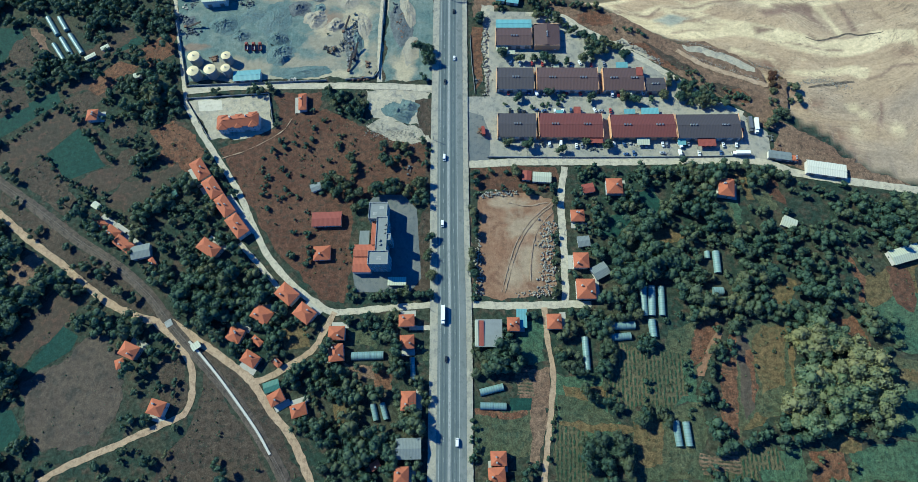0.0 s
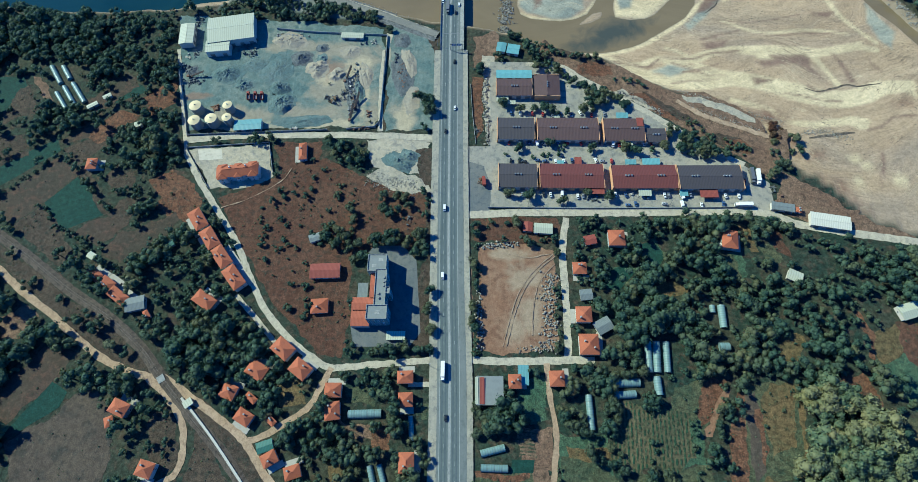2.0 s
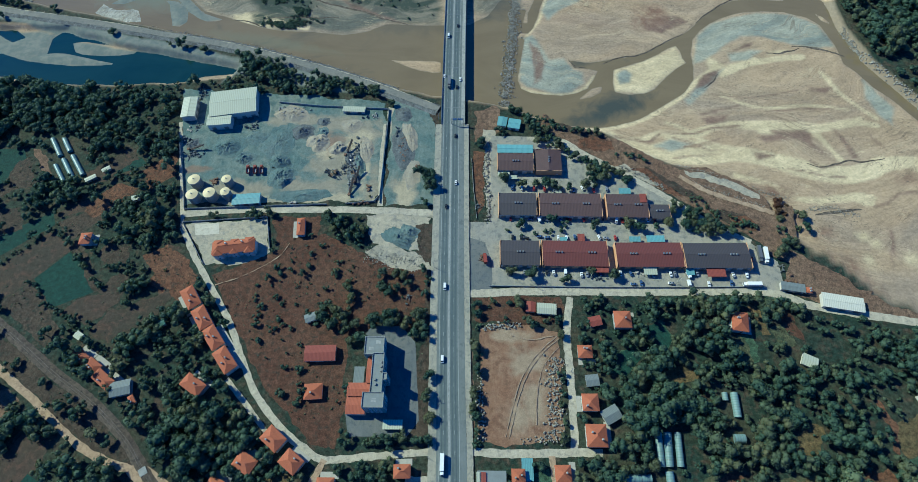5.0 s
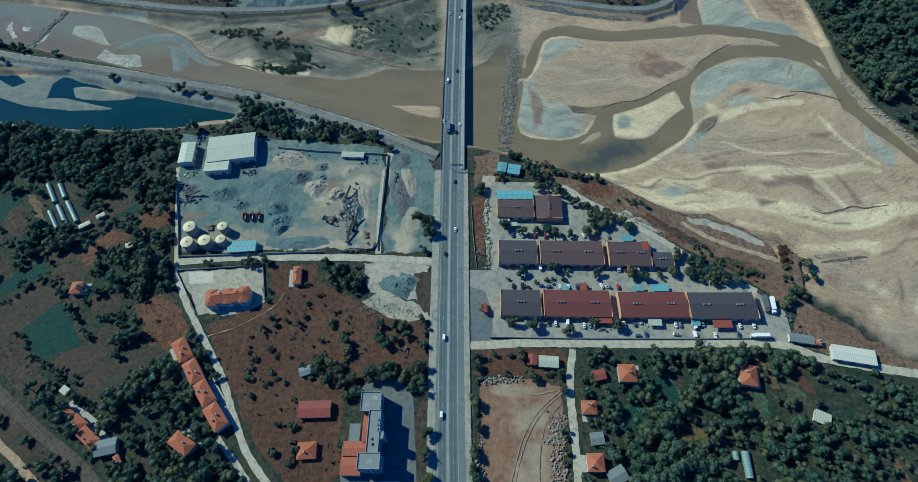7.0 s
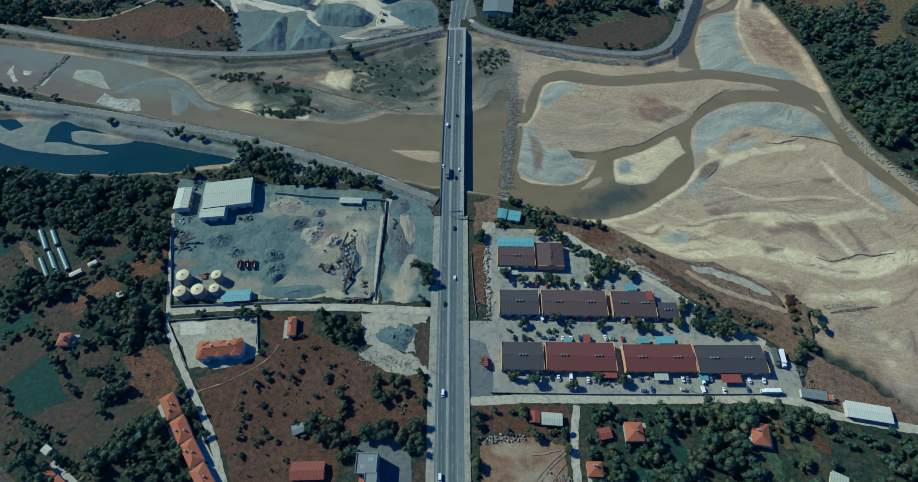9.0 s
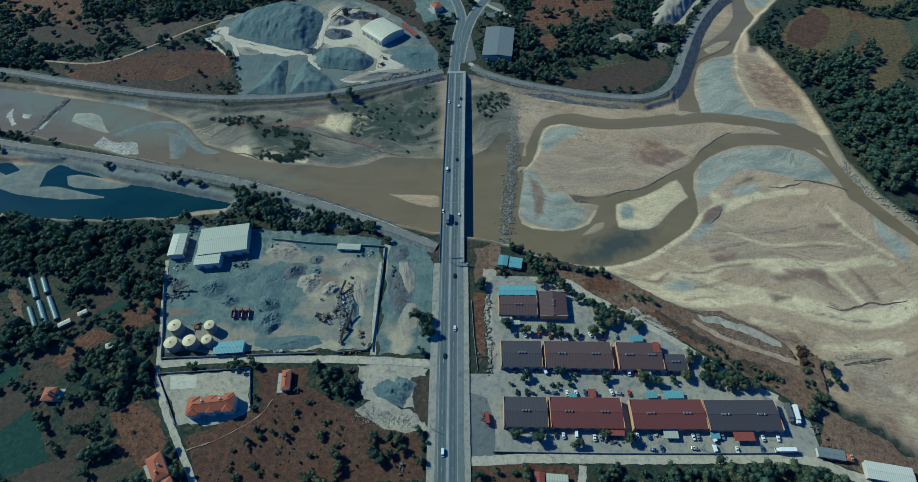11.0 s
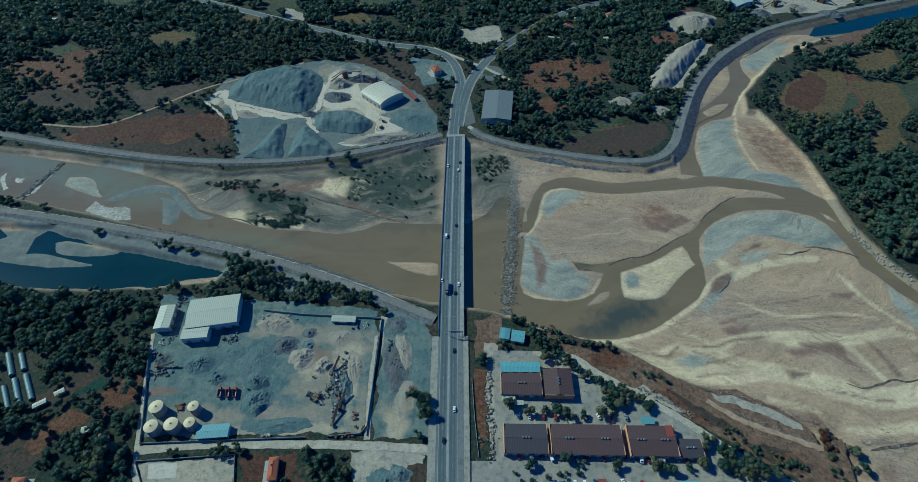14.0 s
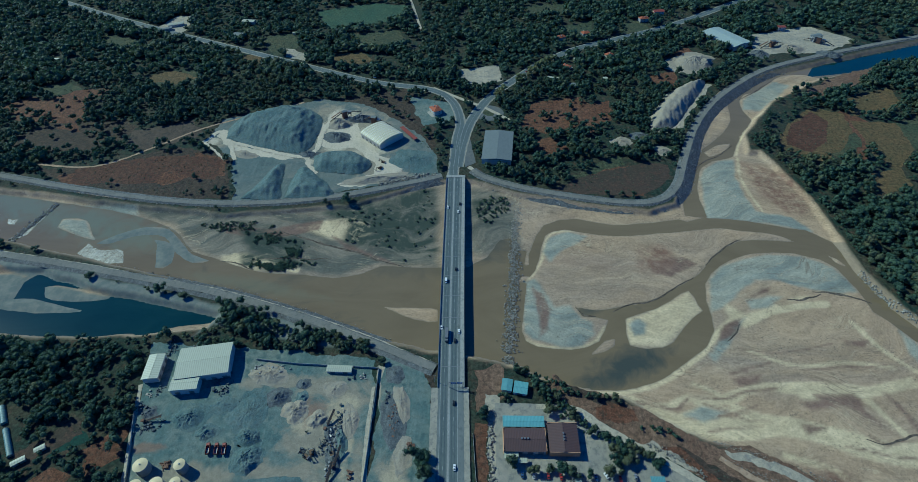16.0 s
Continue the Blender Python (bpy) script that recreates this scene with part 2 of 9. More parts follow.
def ground_material():
    n = Nodes("ground", 0.95)
    p = n.place()
    sand, shore, veg = n.attr("sand"), n.attr("shore"), n.attr("veg")
    # land: dark scrub and grass
    large, middle, grain = n.noise(p, 0.02, 5, 0.6, 0.5), n.noise(p, 0.15, 5, 0.65), n.noise(p, 1.2, 3, 0.7)
    land = n.mix(n.ramp(large, 0.4, 0.62), (0.018, 0.034, 0.023), (0.044, 0.045, 0.027))
    land = n.mix(n.ramp(middle, 0.5, 0.68), land, (0.072, 0.050, 0.032))
    land = n.mix(n.ramp(grain, 0.4, 0.75, 0, 0.6), land, (0.016, 0.026, 0.019))
    land = n.mottle(n.mottle(land, p, 0.35, 0.55), p, 1.2, 0.3)
    # river bed: sand and gravel drawn out along the winding flow, with silt, pale sand and dark patches laid in
    bend = n.add("TexNoise", Vector=p, Scale=0.006, Detail=3.0, Roughness=0.5)
    push = n.add("VectorMath")
    push.operation = "MULTIPLY_ADD"
    n.put(push.inputs[0], bend.outputs["Color"])
    push.inputs[1].default_value = (90, 160, 0)
    n.put(push.inputs[2], p)
    mp = n.add("Mapping", Vector=push.outputs[0])
    mp.inputs["Scale"].default_value = (0.30, 1.0, 1.0)
    flow = mp.outputs[0]
    drawn = n.noise(flow, 0.03, 6, 0.62, 0.8)
    broad = n.noise(flow, 0.012, 5, 0.6, 0.8)
    bed = n.mix(n.ramp(drawn, 0.36, 0.64), (0.315, 0.230, 0.138), (0.388, 0.290, 0.172))
    bed = n.mix(n.ramp(broad, 0.44, 0.62, 0, 0.85), bed, (0.268, 0.212, 0.148))
    bed = n.mix(n.ramp(n.noise(flow, 0.02, 6, 0.64, 0.8), 0.58, 0.70, 0, 0.5), bed, (0.235, 0.168, 0.112))
    bed = n.mix(n.attr("wet"), bed, n.mix(n.ramp(n.noise(flow, 0.04, 6, 0.66, 1.2), 0.42, 0.58), (0.100, 0.100, 0.078), (0.200, 0.176, 0.126)))
    bed = n.mix(n.attr("cream"), bed, n.mix(n.ramp(drawn, 0.4, 0.6), (0.470, 0.378, 0.218), (0.530, 0.432, 0.252)))
    wash = n.noise(flow, 0.05, 4, 0.55, 1.0)
    bed = n.mix(n.attr("silt"), bed, n.mix(n.ramp(wash, 0.36, 0.64), (0.205, 0.216, 0.178), (0.318, 0.305, 0.224)))
    bed = n.mix(n.math("MULTIPLY", n.attr("mauve"), n.ramp(middle, 0.25, 0.5, 0.4, 0.9)), bed, (0.165, 0.108, 0.078))
    bed = n.mix(n.math("MULTIPLY", n.attr("red"), n.ramp(middle, 0.3, 0.6)), bed, (0.190, 0.118, 0.076))
    for scale, tone, most in ((0.035, (0.140, 0.106, 0.072), 0.6), (0.05, (0.460, 0.380, 0.232), 0.6), (0.07, (0.150, 0.114, 0.078), 0.5)):
        thin = n.math("ABSOLUTE", n.math("SUBTRACT", n.noise(flow, scale, 5, 0.58, 0.9), 0.5))
        bed = n.mix(n.math("MULTIPLY", n.ramp(thin, 0.0, 0.011, most, 0), n.ramp(n.noise(p, 0.02, 4, 0.6), 0.48, 0.58)), bed, tone)
    # gravel lags and driftwood specks
    bed = n.mix(n.math("MULTIPLY", n.ramp(n.noise(p, 0.45, 4, 0.7), 0.57, 0.66, 0, 0.85), n.ramp(n.noise(p, 0.025, 4, 0.6), 0.46, 0.60)), bed, (0.110, 0.094, 0.070))
    bed = n.mix(n.ramp(n.noise(p, 1.3, 3, 0.7), 0.66, 0.74, 0, 0.5), bed, (0.130, 0.110, 0.080))
    bed = n.mottle(n.mottle(n.mottle(bed, flow, 0.10, 0.12), flow, 0.38, 0.10), p, 0.5, 0.13)
    bed = n.mix(n.ramp(shore, 0.0, 0.014, 0.65, 0), bed, (0.165, 0.140, 0.098))
    green = n.math("MULTIPLY", n.ramp(n.noise(flow, 0.05, 5, 0.62, 1.0), 0.40, 0.52, 0.15, 1.0), n.ramp(middle, 0.30, 0.46, 0.3, 1.0))
    bed = n.mix(n.math("MULTIPLY", veg, green), bed, (0.044, 0.056, 0.042))
    streak = drawn
    col = n.mix(sand, land, bed)
    col = n.mix(n.attr("grey"), col, n.mix(n.ramp(middle, 0.4, 0.65), (0.128, 0.145, 0.128), (0.190, 0.192, 0.158)))
    return n.done(col, n.math("ADD", n.math("ADD", middle, grain), n.math("MULTIPLY", streak, sand)), 0.5, 0.5)


def water_material(name, deep, silty, rough=0.1, spots=(), tone=(0.05, 0.06, 0.05)):
    n = Nodes(name, rough)
    n.b.inputs["Specular IOR Level"].default_value = 0.3
    p = n.place(scale=(0.5, 1.3, 1))
    drift = n.noise(p, 0.02, 6, 0.65, 1.2)
    col = n.mix(n.ramp(drift, 0.35, 0.7), deep, silty)
    stain = n.noise(n.place(scale=(0.6, 1.2, 1)), 0.011, 5, 0.6, 1.0)
    col = n.mix(n.ramp(stain, 0.58, 0.68, 0, 0.7), col, tuple(v * 0.55 for v in (deep[0], deep[1] * 1.25, deep[2] * 1.6)))
    flat = n.place()
    rag = n.ramp(n.noise(flat, 0.05, 5, 0.6, 0.8), 0.3, 0.7, -0.45, 0.45)
    for x, y, a, b, turn, most, *own in spots:
        mp = n.add("Mapping", Vector=flat)
        mp.vector_type = "TEXTURE"
        mp.inputs["Location"].default_value = (x, y, 0)
        mp.inputs["Rotation"].default_value = (0, 0, radians(turn))
        mp.inputs["Scale"].default_value = (a, b, 1000)
        far = n.add("VectorMath")
        far.operation = "LENGTH"
        n.put(far.inputs[0], mp.outputs[0])
        col = n.mix(n.ramp(n.math("ADD", far.outputs["Value"], rag), 0.3, 1.2, most, 0.0), col, own[0] if own else tone)
    return n.done(col, n.noise(n.place(), 1.5, 3), 0.04, 0.1)


GROUND = ground_material()
SHALLOW = (0.165, 0.168, 0.105)
WATER_BROWN = water_material("muddy_water", (0.150, 0.116, 0.062), (0.182, 0.142, 0.078), 0.1, [(135, 373, 40, 13, 24, 0.9), (118, 430, 14, 6, 20, 0.6), (30, 520, 22, 30, 0, 0.7), (-50, 480, 40, 12, 0, 0.3), (-395, 556, 80, 22, -8, 0.85, SHALLOW), (-330, 530, 60, 22, -14, 0.8, SHALLOW), (-480, 585, 60, 26, -14, 0.85, SHALLOW), (-190, 462, 70, 9, -12, 0.4, SHALLOW)])
WATER_BLUE = water_material("clear_pool_water", (0.008, 0.026, 0.028), (0.014, 0.038, 0.038))


def plain(name, colour, rough=0.6, metal=0.0, wear=0.35, scale=0.6, local=True):
    """Paint, sheet or plaster with soft stains; each object a shade of its own."""
    n = Nodes(name, rough, metal)
    p = n.place(local)
    stain = n.noise(p, scale, 5, 0.65)
    fine = n.noise(p, scale * 8, 3)
    col = n.mix(n.ramp(stain, 0.35, 0.7, 0, wear), colour, tuple(v * 0.55 for v in colour))
    col = n.mix(n.ramp(fine, 0.4, 0.7, 0, wear * 0.6), col, tuple(min(1, v * 1.25) for v in colour))
    col = n.mix(n.ramp(n.random(), 0, 1, 0, 0.25), col, tuple(v * 0.7 for v in colour))
    return n.done(col, fine, 0.1, 0.05)


def ribbed(name, colour, pitch=1.0, rough=0.55, wear=0.35, along=0, second=None):
    """Roofing with ribs or tile courses across the local x (0) or y (1) axis."""
    n = Nodes(name, rough)
    p = n.place(True)
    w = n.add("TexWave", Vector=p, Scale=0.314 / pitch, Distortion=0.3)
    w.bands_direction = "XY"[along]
    stain = n.noise(p, 0.35, 5, 0.65)
    fine = n.noise(p, 2.2, 3, 0.7)
    col = n.mix(n.ramp(stain, 0.35, 0.7, 0, wear), colour, second or tuple(v * 0.55 for v in colour))
    col = n.mix(n.ramp(fine, 0.4, 0.75, 0, 0.5), col, tuple(v * 0.6 for v in colour))
    # groove shade put into the colour: troughs between ribs or courses go darker
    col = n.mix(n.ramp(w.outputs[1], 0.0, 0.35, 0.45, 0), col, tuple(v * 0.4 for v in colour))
    col = n.mix(n.ramp(n.random(), 0, 1, 0, 0.35), col, tuple(v * 0.6 for v in colour))
    return n.done(col, n.math("ADD", w.outputs[1], fine), 0.35, 0.1)


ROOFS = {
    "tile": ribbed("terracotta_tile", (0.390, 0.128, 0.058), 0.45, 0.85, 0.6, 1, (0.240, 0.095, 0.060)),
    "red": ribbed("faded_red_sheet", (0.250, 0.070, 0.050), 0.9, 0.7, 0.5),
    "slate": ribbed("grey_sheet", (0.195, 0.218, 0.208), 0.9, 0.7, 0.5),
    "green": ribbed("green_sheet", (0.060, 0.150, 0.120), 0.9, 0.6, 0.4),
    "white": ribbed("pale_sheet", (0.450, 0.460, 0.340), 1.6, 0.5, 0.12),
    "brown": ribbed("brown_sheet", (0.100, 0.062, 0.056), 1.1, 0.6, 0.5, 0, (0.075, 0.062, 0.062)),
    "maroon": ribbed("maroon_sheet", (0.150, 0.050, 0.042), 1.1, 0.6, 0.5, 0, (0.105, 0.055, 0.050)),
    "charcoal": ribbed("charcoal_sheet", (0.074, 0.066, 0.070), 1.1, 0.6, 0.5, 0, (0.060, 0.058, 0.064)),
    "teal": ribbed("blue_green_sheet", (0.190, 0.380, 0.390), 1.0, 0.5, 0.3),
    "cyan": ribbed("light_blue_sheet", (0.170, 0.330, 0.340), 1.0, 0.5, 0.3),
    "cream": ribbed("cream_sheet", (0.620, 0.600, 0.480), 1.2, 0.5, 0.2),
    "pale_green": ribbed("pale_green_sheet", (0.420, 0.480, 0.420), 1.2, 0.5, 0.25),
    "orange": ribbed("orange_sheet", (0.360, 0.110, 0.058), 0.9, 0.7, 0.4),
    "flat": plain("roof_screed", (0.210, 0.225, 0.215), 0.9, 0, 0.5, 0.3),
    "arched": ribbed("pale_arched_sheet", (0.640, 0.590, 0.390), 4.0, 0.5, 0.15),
}
WALL = plain("rendered_wall", (0.520, 0.490, 0.420), 0.9)
WALL_GREY = plain("grey_wall", (0.330, 0.330, 0.310), 0.9)
WALL_ORANGE = plain("orange_wall", (0.560, 0.330, 0.170), 0.9)
GLASS = plain("window_glass", (0.020, 0.028, 0.034), 0.08, 0, 0.1)
FRAME = plain("window_frame_paint", (0.650, 0.640, 0.600), 0.6)
DOOR = plain("door_paint", (0.130, 0.075, 0.045), 0.6)
STEEL = plain("weathered_steel", (0.220, 0.225, 0.220), 0.5, 0.6)
WHITE = plain("white_paint", (0.740, 0.730, 0.680), 0.5, 0, 0.2)
FILM = ribbed("greenhouse_film", (0.190, 0.275, 0.265), 1.6, 0.35, 0.4)
WALL_BLUE = plain("blue_green_render", (0.150, 0.225, 0.240), 0.85)
TANK = plain("tank_paint", (0.300, 0.300, 0.260), 0.7)
TANK_TOP = plain("tank_top_paint", (0.610, 0.510, 0.280), 0.6, 0, 0.2)
RUBBER = plain("rubber", (0.030, 0.030, 0.032), 0.9)
DIGGER = plain("digger_paint", (0.130, 0.085, 0.045), 0.6)
CAB_RED = plain("red_lorry_paint", (0.210, 0.050, 0.035), 0.5)
PAINTS = [plain("car_white", (0.720, 0.720, 0.700), 0.35, 0, 0.1), plain("car_silver", (0.360, 0.370, 0.380), 0.35, 0.5, 0.1), plain("car_black", (0.028, 0.030, 0.034), 0.3, 0, 0.1),
          plain("car_red", (0.300, 0.040, 0.035), 0.35, 0, 0.1), plain("car_blue", (0.050, 0.090, 0.200), 0.35, 0, 0.1)]
WORN_PAINT = plain("worn_road_paint", (0.300, 0.315, 0.300), 0.7, 0, 0.7, 0.8, False)
SIGN_BLUE = plain("sign_blue", (0.030, 0.090, 0.240), 0.5)
RUST = plain("rusty_steel", (0.170, 0.105, 0.070), 0.85, 0.2, 0.6)
PATIO = plain("patio_concrete", (0.360, 0.340, 0.285), 0.9, 0, 0.5)
PLATFORM = plain("platform_concrete", (0.440, 0.420, 0.350), 0.85)
RAIL = plain("rusty_rail", (0.170, 0.150, 0.130), 0.7)
SLEEPER_WOOD = plain("tarred_sleeper", (0.085, 0.074, 0.062), 0.9)
BARK = plain("bark", (0.075, 0.058, 0.042), 0.95)


def leaf_material(name, dark, light, dry, tint=True):
    n = Nodes(name, 0.7)
    isle = n.add("NewGeometry").outputs["Random Per Island"]
    col = n.mix(isle, dark, light)
    t = n.attr("tint") if tint else n.random()
    col = n.mix(n.ramp(t, 0.25, 1.0, 0, 0.75), col, dry)
    n.put(n.b.inputs["Base Color"], col)
    glow = n.add("BsdfTranslucent", Color=n.mix(0.35, col, (0.11, 0.18, 0.07)))
    both = n.add("MixShader", Fac=0.26)
    n.put(both.inputs[1], n.b.outputs[0])
    n.put(both.inputs[2], glow.outputs[0])
    n.put(n.t.nodes["Material Output"].inputs["Surface"], both.outputs[0])
    return n.m


LEAF = leaf_material("foliage", (0.025, 0.053, 0.040), (0.078, 0.118, 0.070), (0.165, 0.152, 0.066))
LEAF_TREE = leaf_material("tree_foliage", (0.021, 0.047, 0.036), (0.066, 0.102, 0.061), (0.130, 0.128, 0.060), False)
LEAF_RED = leaf_material("russet_foliage", (0.070, 0.035, 0.022), (0.130, 0.066, 0.036), (0.100, 0.075, 0.040), False)
LEAF_YELLOW = leaf_material("yellow_foliage", (0.075, 0.108, 0.052), (0.200, 0.205, 0.086), (0.330, 0.262, 0.095), False)

# ---- plan helpers ----
def part(name, bm, material, parent=None, label=""):
    """Links a bmesh as one mesh object."""
    me = bpy.data.meshes.new(name)
    bm.to_mesh(me)
    bm.free()
    me.materials.append(material)
    ob = new(name, me)
    if parent is not None:
        ob.parent = parent
    if label:
        ob["label"] = label
    return ob


def empty(name, x, y, z=0.0, turn=0.0):
    ob = new(name)
    ob.empty_display_size = 0.5
    ob.matrix_basis = pose(x, y, z, 0, 0, turn)
    return ob


def fill(bm, corners, faces):
    vs = [bm.verts.new(c) for c in corners]
    return [bm.faces.new([vs[i] for i in f]) for f in faces]


BOX_FACES = ((0, 3, 2, 1), (4, 5, 6, 7), (0, 1, 5, 4), (1, 2, 6, 5), (2, 3, 7, 6), (3, 0, 4, 7))


def add_box(bm, x0, x1, y0, y1, z0, z1):
    fill(bm, [(x0, y0, z0), (x1, y0, z0), (x1, y1, z0), (x0, y1, z0), (x0, y0, z1), (x1, y0, z1), (x1, y1, z1), (x0, y1, z1)], BOX_FACES)
    return bm


def block(x0, x1, y0, y1, z0, z1):
    return add_box(bmesh.new(), x0, x1, y0, y1, z0, z1)


def smooth(line, step=4.0):
    """A rounded line through the given points (Catmull-Rom), with a point about every step metres."""
    p = np.array(line, float)
    p = np.vstack([2 * p[0] - p[1], p, 2 * p[-1] - p[-2]])
    got = []
    for i in range(1, len(p) - 2):
        a, b, c, d = p[i - 1:i + 3]
        n = max(1, int(np.linalg.norm(c - b) / step))
        for u in np.arange(n) / n:
            got.append(0.5 * (2 * b + (c - a) * u + (2 * a - 5 * b + 4 * c - d) * u * u + (3 * b - a - 3 * c + d) * u ** 3))
    return np.array(got + [p[-2]])


def seg_dist(X, Y, line, closed=False):
    """Distance from the points X, Y to a line."""
    best = np.full(X.shape, 1e9)
    pts = list(line) + ([line[0]] if closed else [])
    for (ax, ay), (bx, by) in zip(pts[:-1], pts[1:]):
        dx, dy = bx - ax, by - ay
        u = np.clip(((X - ax) * dx + (Y - ay) * dy) / (dx * dx + dy * dy + 1e-9), 0, 1)
        best = np.minimum(best, np.hypot(X - ax - u * dx, Y - ay - u * dy))
    return best


def inside(X, Y, ring):
    hit = np.zeros(X.shape, bool)
    for (ax, ay), (bx, by) in zip(ring, ring[1:] + ring[:1]):
        if ay != by:
            hit ^= ((ay > Y) != (by > Y)) & (X < (bx - ax) * (Y - ay) / (by - ay) + ax)
    return hit


def ring_dist(X, Y, ring):
    """Signed distance, negative inside."""
    d = seg_dist(X, Y, ring, True)
    return np.where(inside(X, Y, ring), -d, d)


RNG = np.random.default_rng(7)
LATTICE = RNG.random((256, 256))


def value_noise(X, Y, scale, octaves=4):
    """Smooth noise, 0 to 1, with features of about scale metres."""
    total, amp, norm = 0.0, 1.0, 0.0
    for k in range(octaves):
        x, y = X / scale * 2 ** k + 17.3 * k, Y / scale * 2 ** k + 5.1 * k
        i, j = np.floor(x).astype(int), np.floor(y).astype(int)
        u, v = x - i, y - j
        u, v = u * u * (3 - 2 * u), v * v * (3 - 2 * v)
        g = lambda a, b: LATTICE[(i + a) % 256, (j + b) % 256]
        total = total + amp * ((g(0, 0) * (1 - u) + g(1, 0) * u) * (1 - v) + (g(0, 1) * (1 - u) + g(1, 1) * u) * v)
        norm += amp
        amp *= 0.5
    return total / norm


def step01(x, a, b):
    t = np.clip((x - a) / (b - a), 0, 1)
    return t * t * (3 - 2 * t)


WATERS, CHANNELS, BARS, BASINS = [], [], [], []


def water_area(ring):
    WATERS.append([tuple(p) for p in smooth(ring + [ring[0]], 12.0)[:-1]])


def channel(line, width):
    CHANNELS.append((smooth(line, 10.0), width))


def veg_bar(ring):
    BARS.append(ring)


BED = {"wet": [], "silt": [], "cream": [], "mauve": [], "red": [], "grey": []}
DRY = []


def bed_patch(kind, ring):
    BED[kind].append((ring, None))


def bed_line(kind, line, width):
    BED[kind].append((smooth(line, 6.0), width / 2))


def dry_bar(ring):
    DRY.append([tuple(p) for p in smooth(ring + [ring[0]], 8.0)[:-1]])


def red_bar(ring):
    BED["red"].append((ring, None))


def basin(ring):
    BASINS.append(ring)

# river: open water, then channels
water_area([(-521.5, 606), (-475.5, 594.5), (-434, 585), (-362, 569), (-325.5, 556.5), (-295, 542.5), (-278.5, 530.5), (-258.5, 507.5), (-231.5, 496.5), (-199.5, 482.5), (-170, 476), (-142, 474.5), (-113.5, 469.5), (-87.5, 475), (-72, 484.5), (-44, 482), (-19.5, 481), (10.5, 482), (28, 494.5), (52, 520.5), (47, 381), (10.5, 381), (-15.5, 384.5), (-73.5, 399), (-141, 421), (-213.5, 448.5), (-276.5, 469.5), (-369, 496), (-478, 520.5)])
water_area([(-522.5, 456), (-444.5, 449), (-419.5, 440), (-398.5, 448), (-400.5, 469), (-393.5, 477.5), (-350.5, 467), (-290, 451.5), (-276, 447), (-201, 426.5), (-204, 420.5), (-236.5, 416), (-258.5, 408), (-292.5, 403.5), (-331, 399.5), (-387, 405.5), (-429.5, 418), (-506.5, 427)])
water_area([(-463, 487), (-446, 483.5), (-428, 471), (-439.5, 465), (-457, 474.5), (-485.5, 479.5), (-490.5, 489)])
dry_bar([(-398.5, 448), (-381, 448), (-339, 437), (-323.5, 433.5), (-343, 431.5), (-374, 432), (-412, 438), (-419.5, 440)])
dry_bar([(-378.5, 462.5), (-366.5, 464), (-338.5, 458), (-310, 449), (-333.5, 444), (-354.5, 445), (-371, 449.5)])
bed_patch("grey", [(-481, 479.5), (-415.5, 478.5), (-380, 466), (-297, 447), (-319, 427.5), (-409.5, 433), (-460, 438)])
dry_bar([(-64.5, 435), (-33, 433.5), (-16.5, 431.5), (-16, 418.5), (-36.5, 421)])
bed_patch("grey", [(-514.5, 509), (-467.5, 503.5), (-346, 474.5), (-276.5, 455.5), (-196.5, 431.5), (-193.5, 418.5), (-285.5, 444), (-344.5, 459.5), (-386.5, 469.5), (-432.5, 486), (-461.5, 492), (-508, 496)])
bed_patch("grey", [(-220, 398), (-197, 432), (-146.5, 420.5), (-85, 396.5), (-84, 386.5), (-163, 402.5), (-204.5, 413.5)])
# silt, pale sand, dark patches and cut edges of the river bed
bed_patch("silt", [(244, 558), (264, 565), (291, 542), (309, 534.5), (306, 524), (267, 539), (246.5, 550.5)])
bed_patch("silt", [(179.5, 336), (199, 333.5), (177.5, 326), (166.5, 331)])
bed_patch("silt", [(-416.5, 579.5), (-338.5, 574.5), (-334, 559.5), (-401, 564.5)])
bed_patch("silt", [(-505, 574), (-453.5, 565.5), (-459.5, 537.5), (-490.5, 545)])
bed_patch("silt", [(-457, 475.5), (-425, 463), (-408, 478), (-395.5, 453.5), (-399, 447.5), (-380.5, 447.5), (-338.5, 436.5), (-323, 433), (-342.5, 431), (-373.5, 431.5), (-411.5, 437.5), (-443.5, 448)])
bed_patch("silt", [(-376, 462.5), (-309.5, 448), (-333, 444), (-360.5, 450.5)])
bed_patch("cream", [(-227, 501), (-206, 502.5), (-161.5, 491), (-149, 481.5), (-191, 480.5), (-225, 492)])
bed_line("cream", [(177.5, 345), (200.5, 341), (223.5, 351), (250, 352), (295, 348), (342, 355.5)], 4)
bed_line("cream", [(176.5, 321), (205.5, 318.5), (232, 323.5), (257, 316), (287, 302), (308, 297), (330.5, 301.5), (347.5, 311), (367, 313)], 12)
bed_line("cream", [(202, 338.5), (223.5, 328.5)], 3)
bed_line("cream", [(299.5, 343), (314, 313.5)], 4)
bed_line("cream", [(283.5, 275), (315, 277), (322.5, 273)], 5)
bed_line("cream", [(179.5, 356.5), (194.5, 348.5), (203.5, 336)], 3)
bed_line("cream", [(239, 412.5), (264, 424.5), (292, 430.5), (315, 433)], 8)
bed_line("cream", [(312, 350.5), (325, 353), (343, 358)], 6)
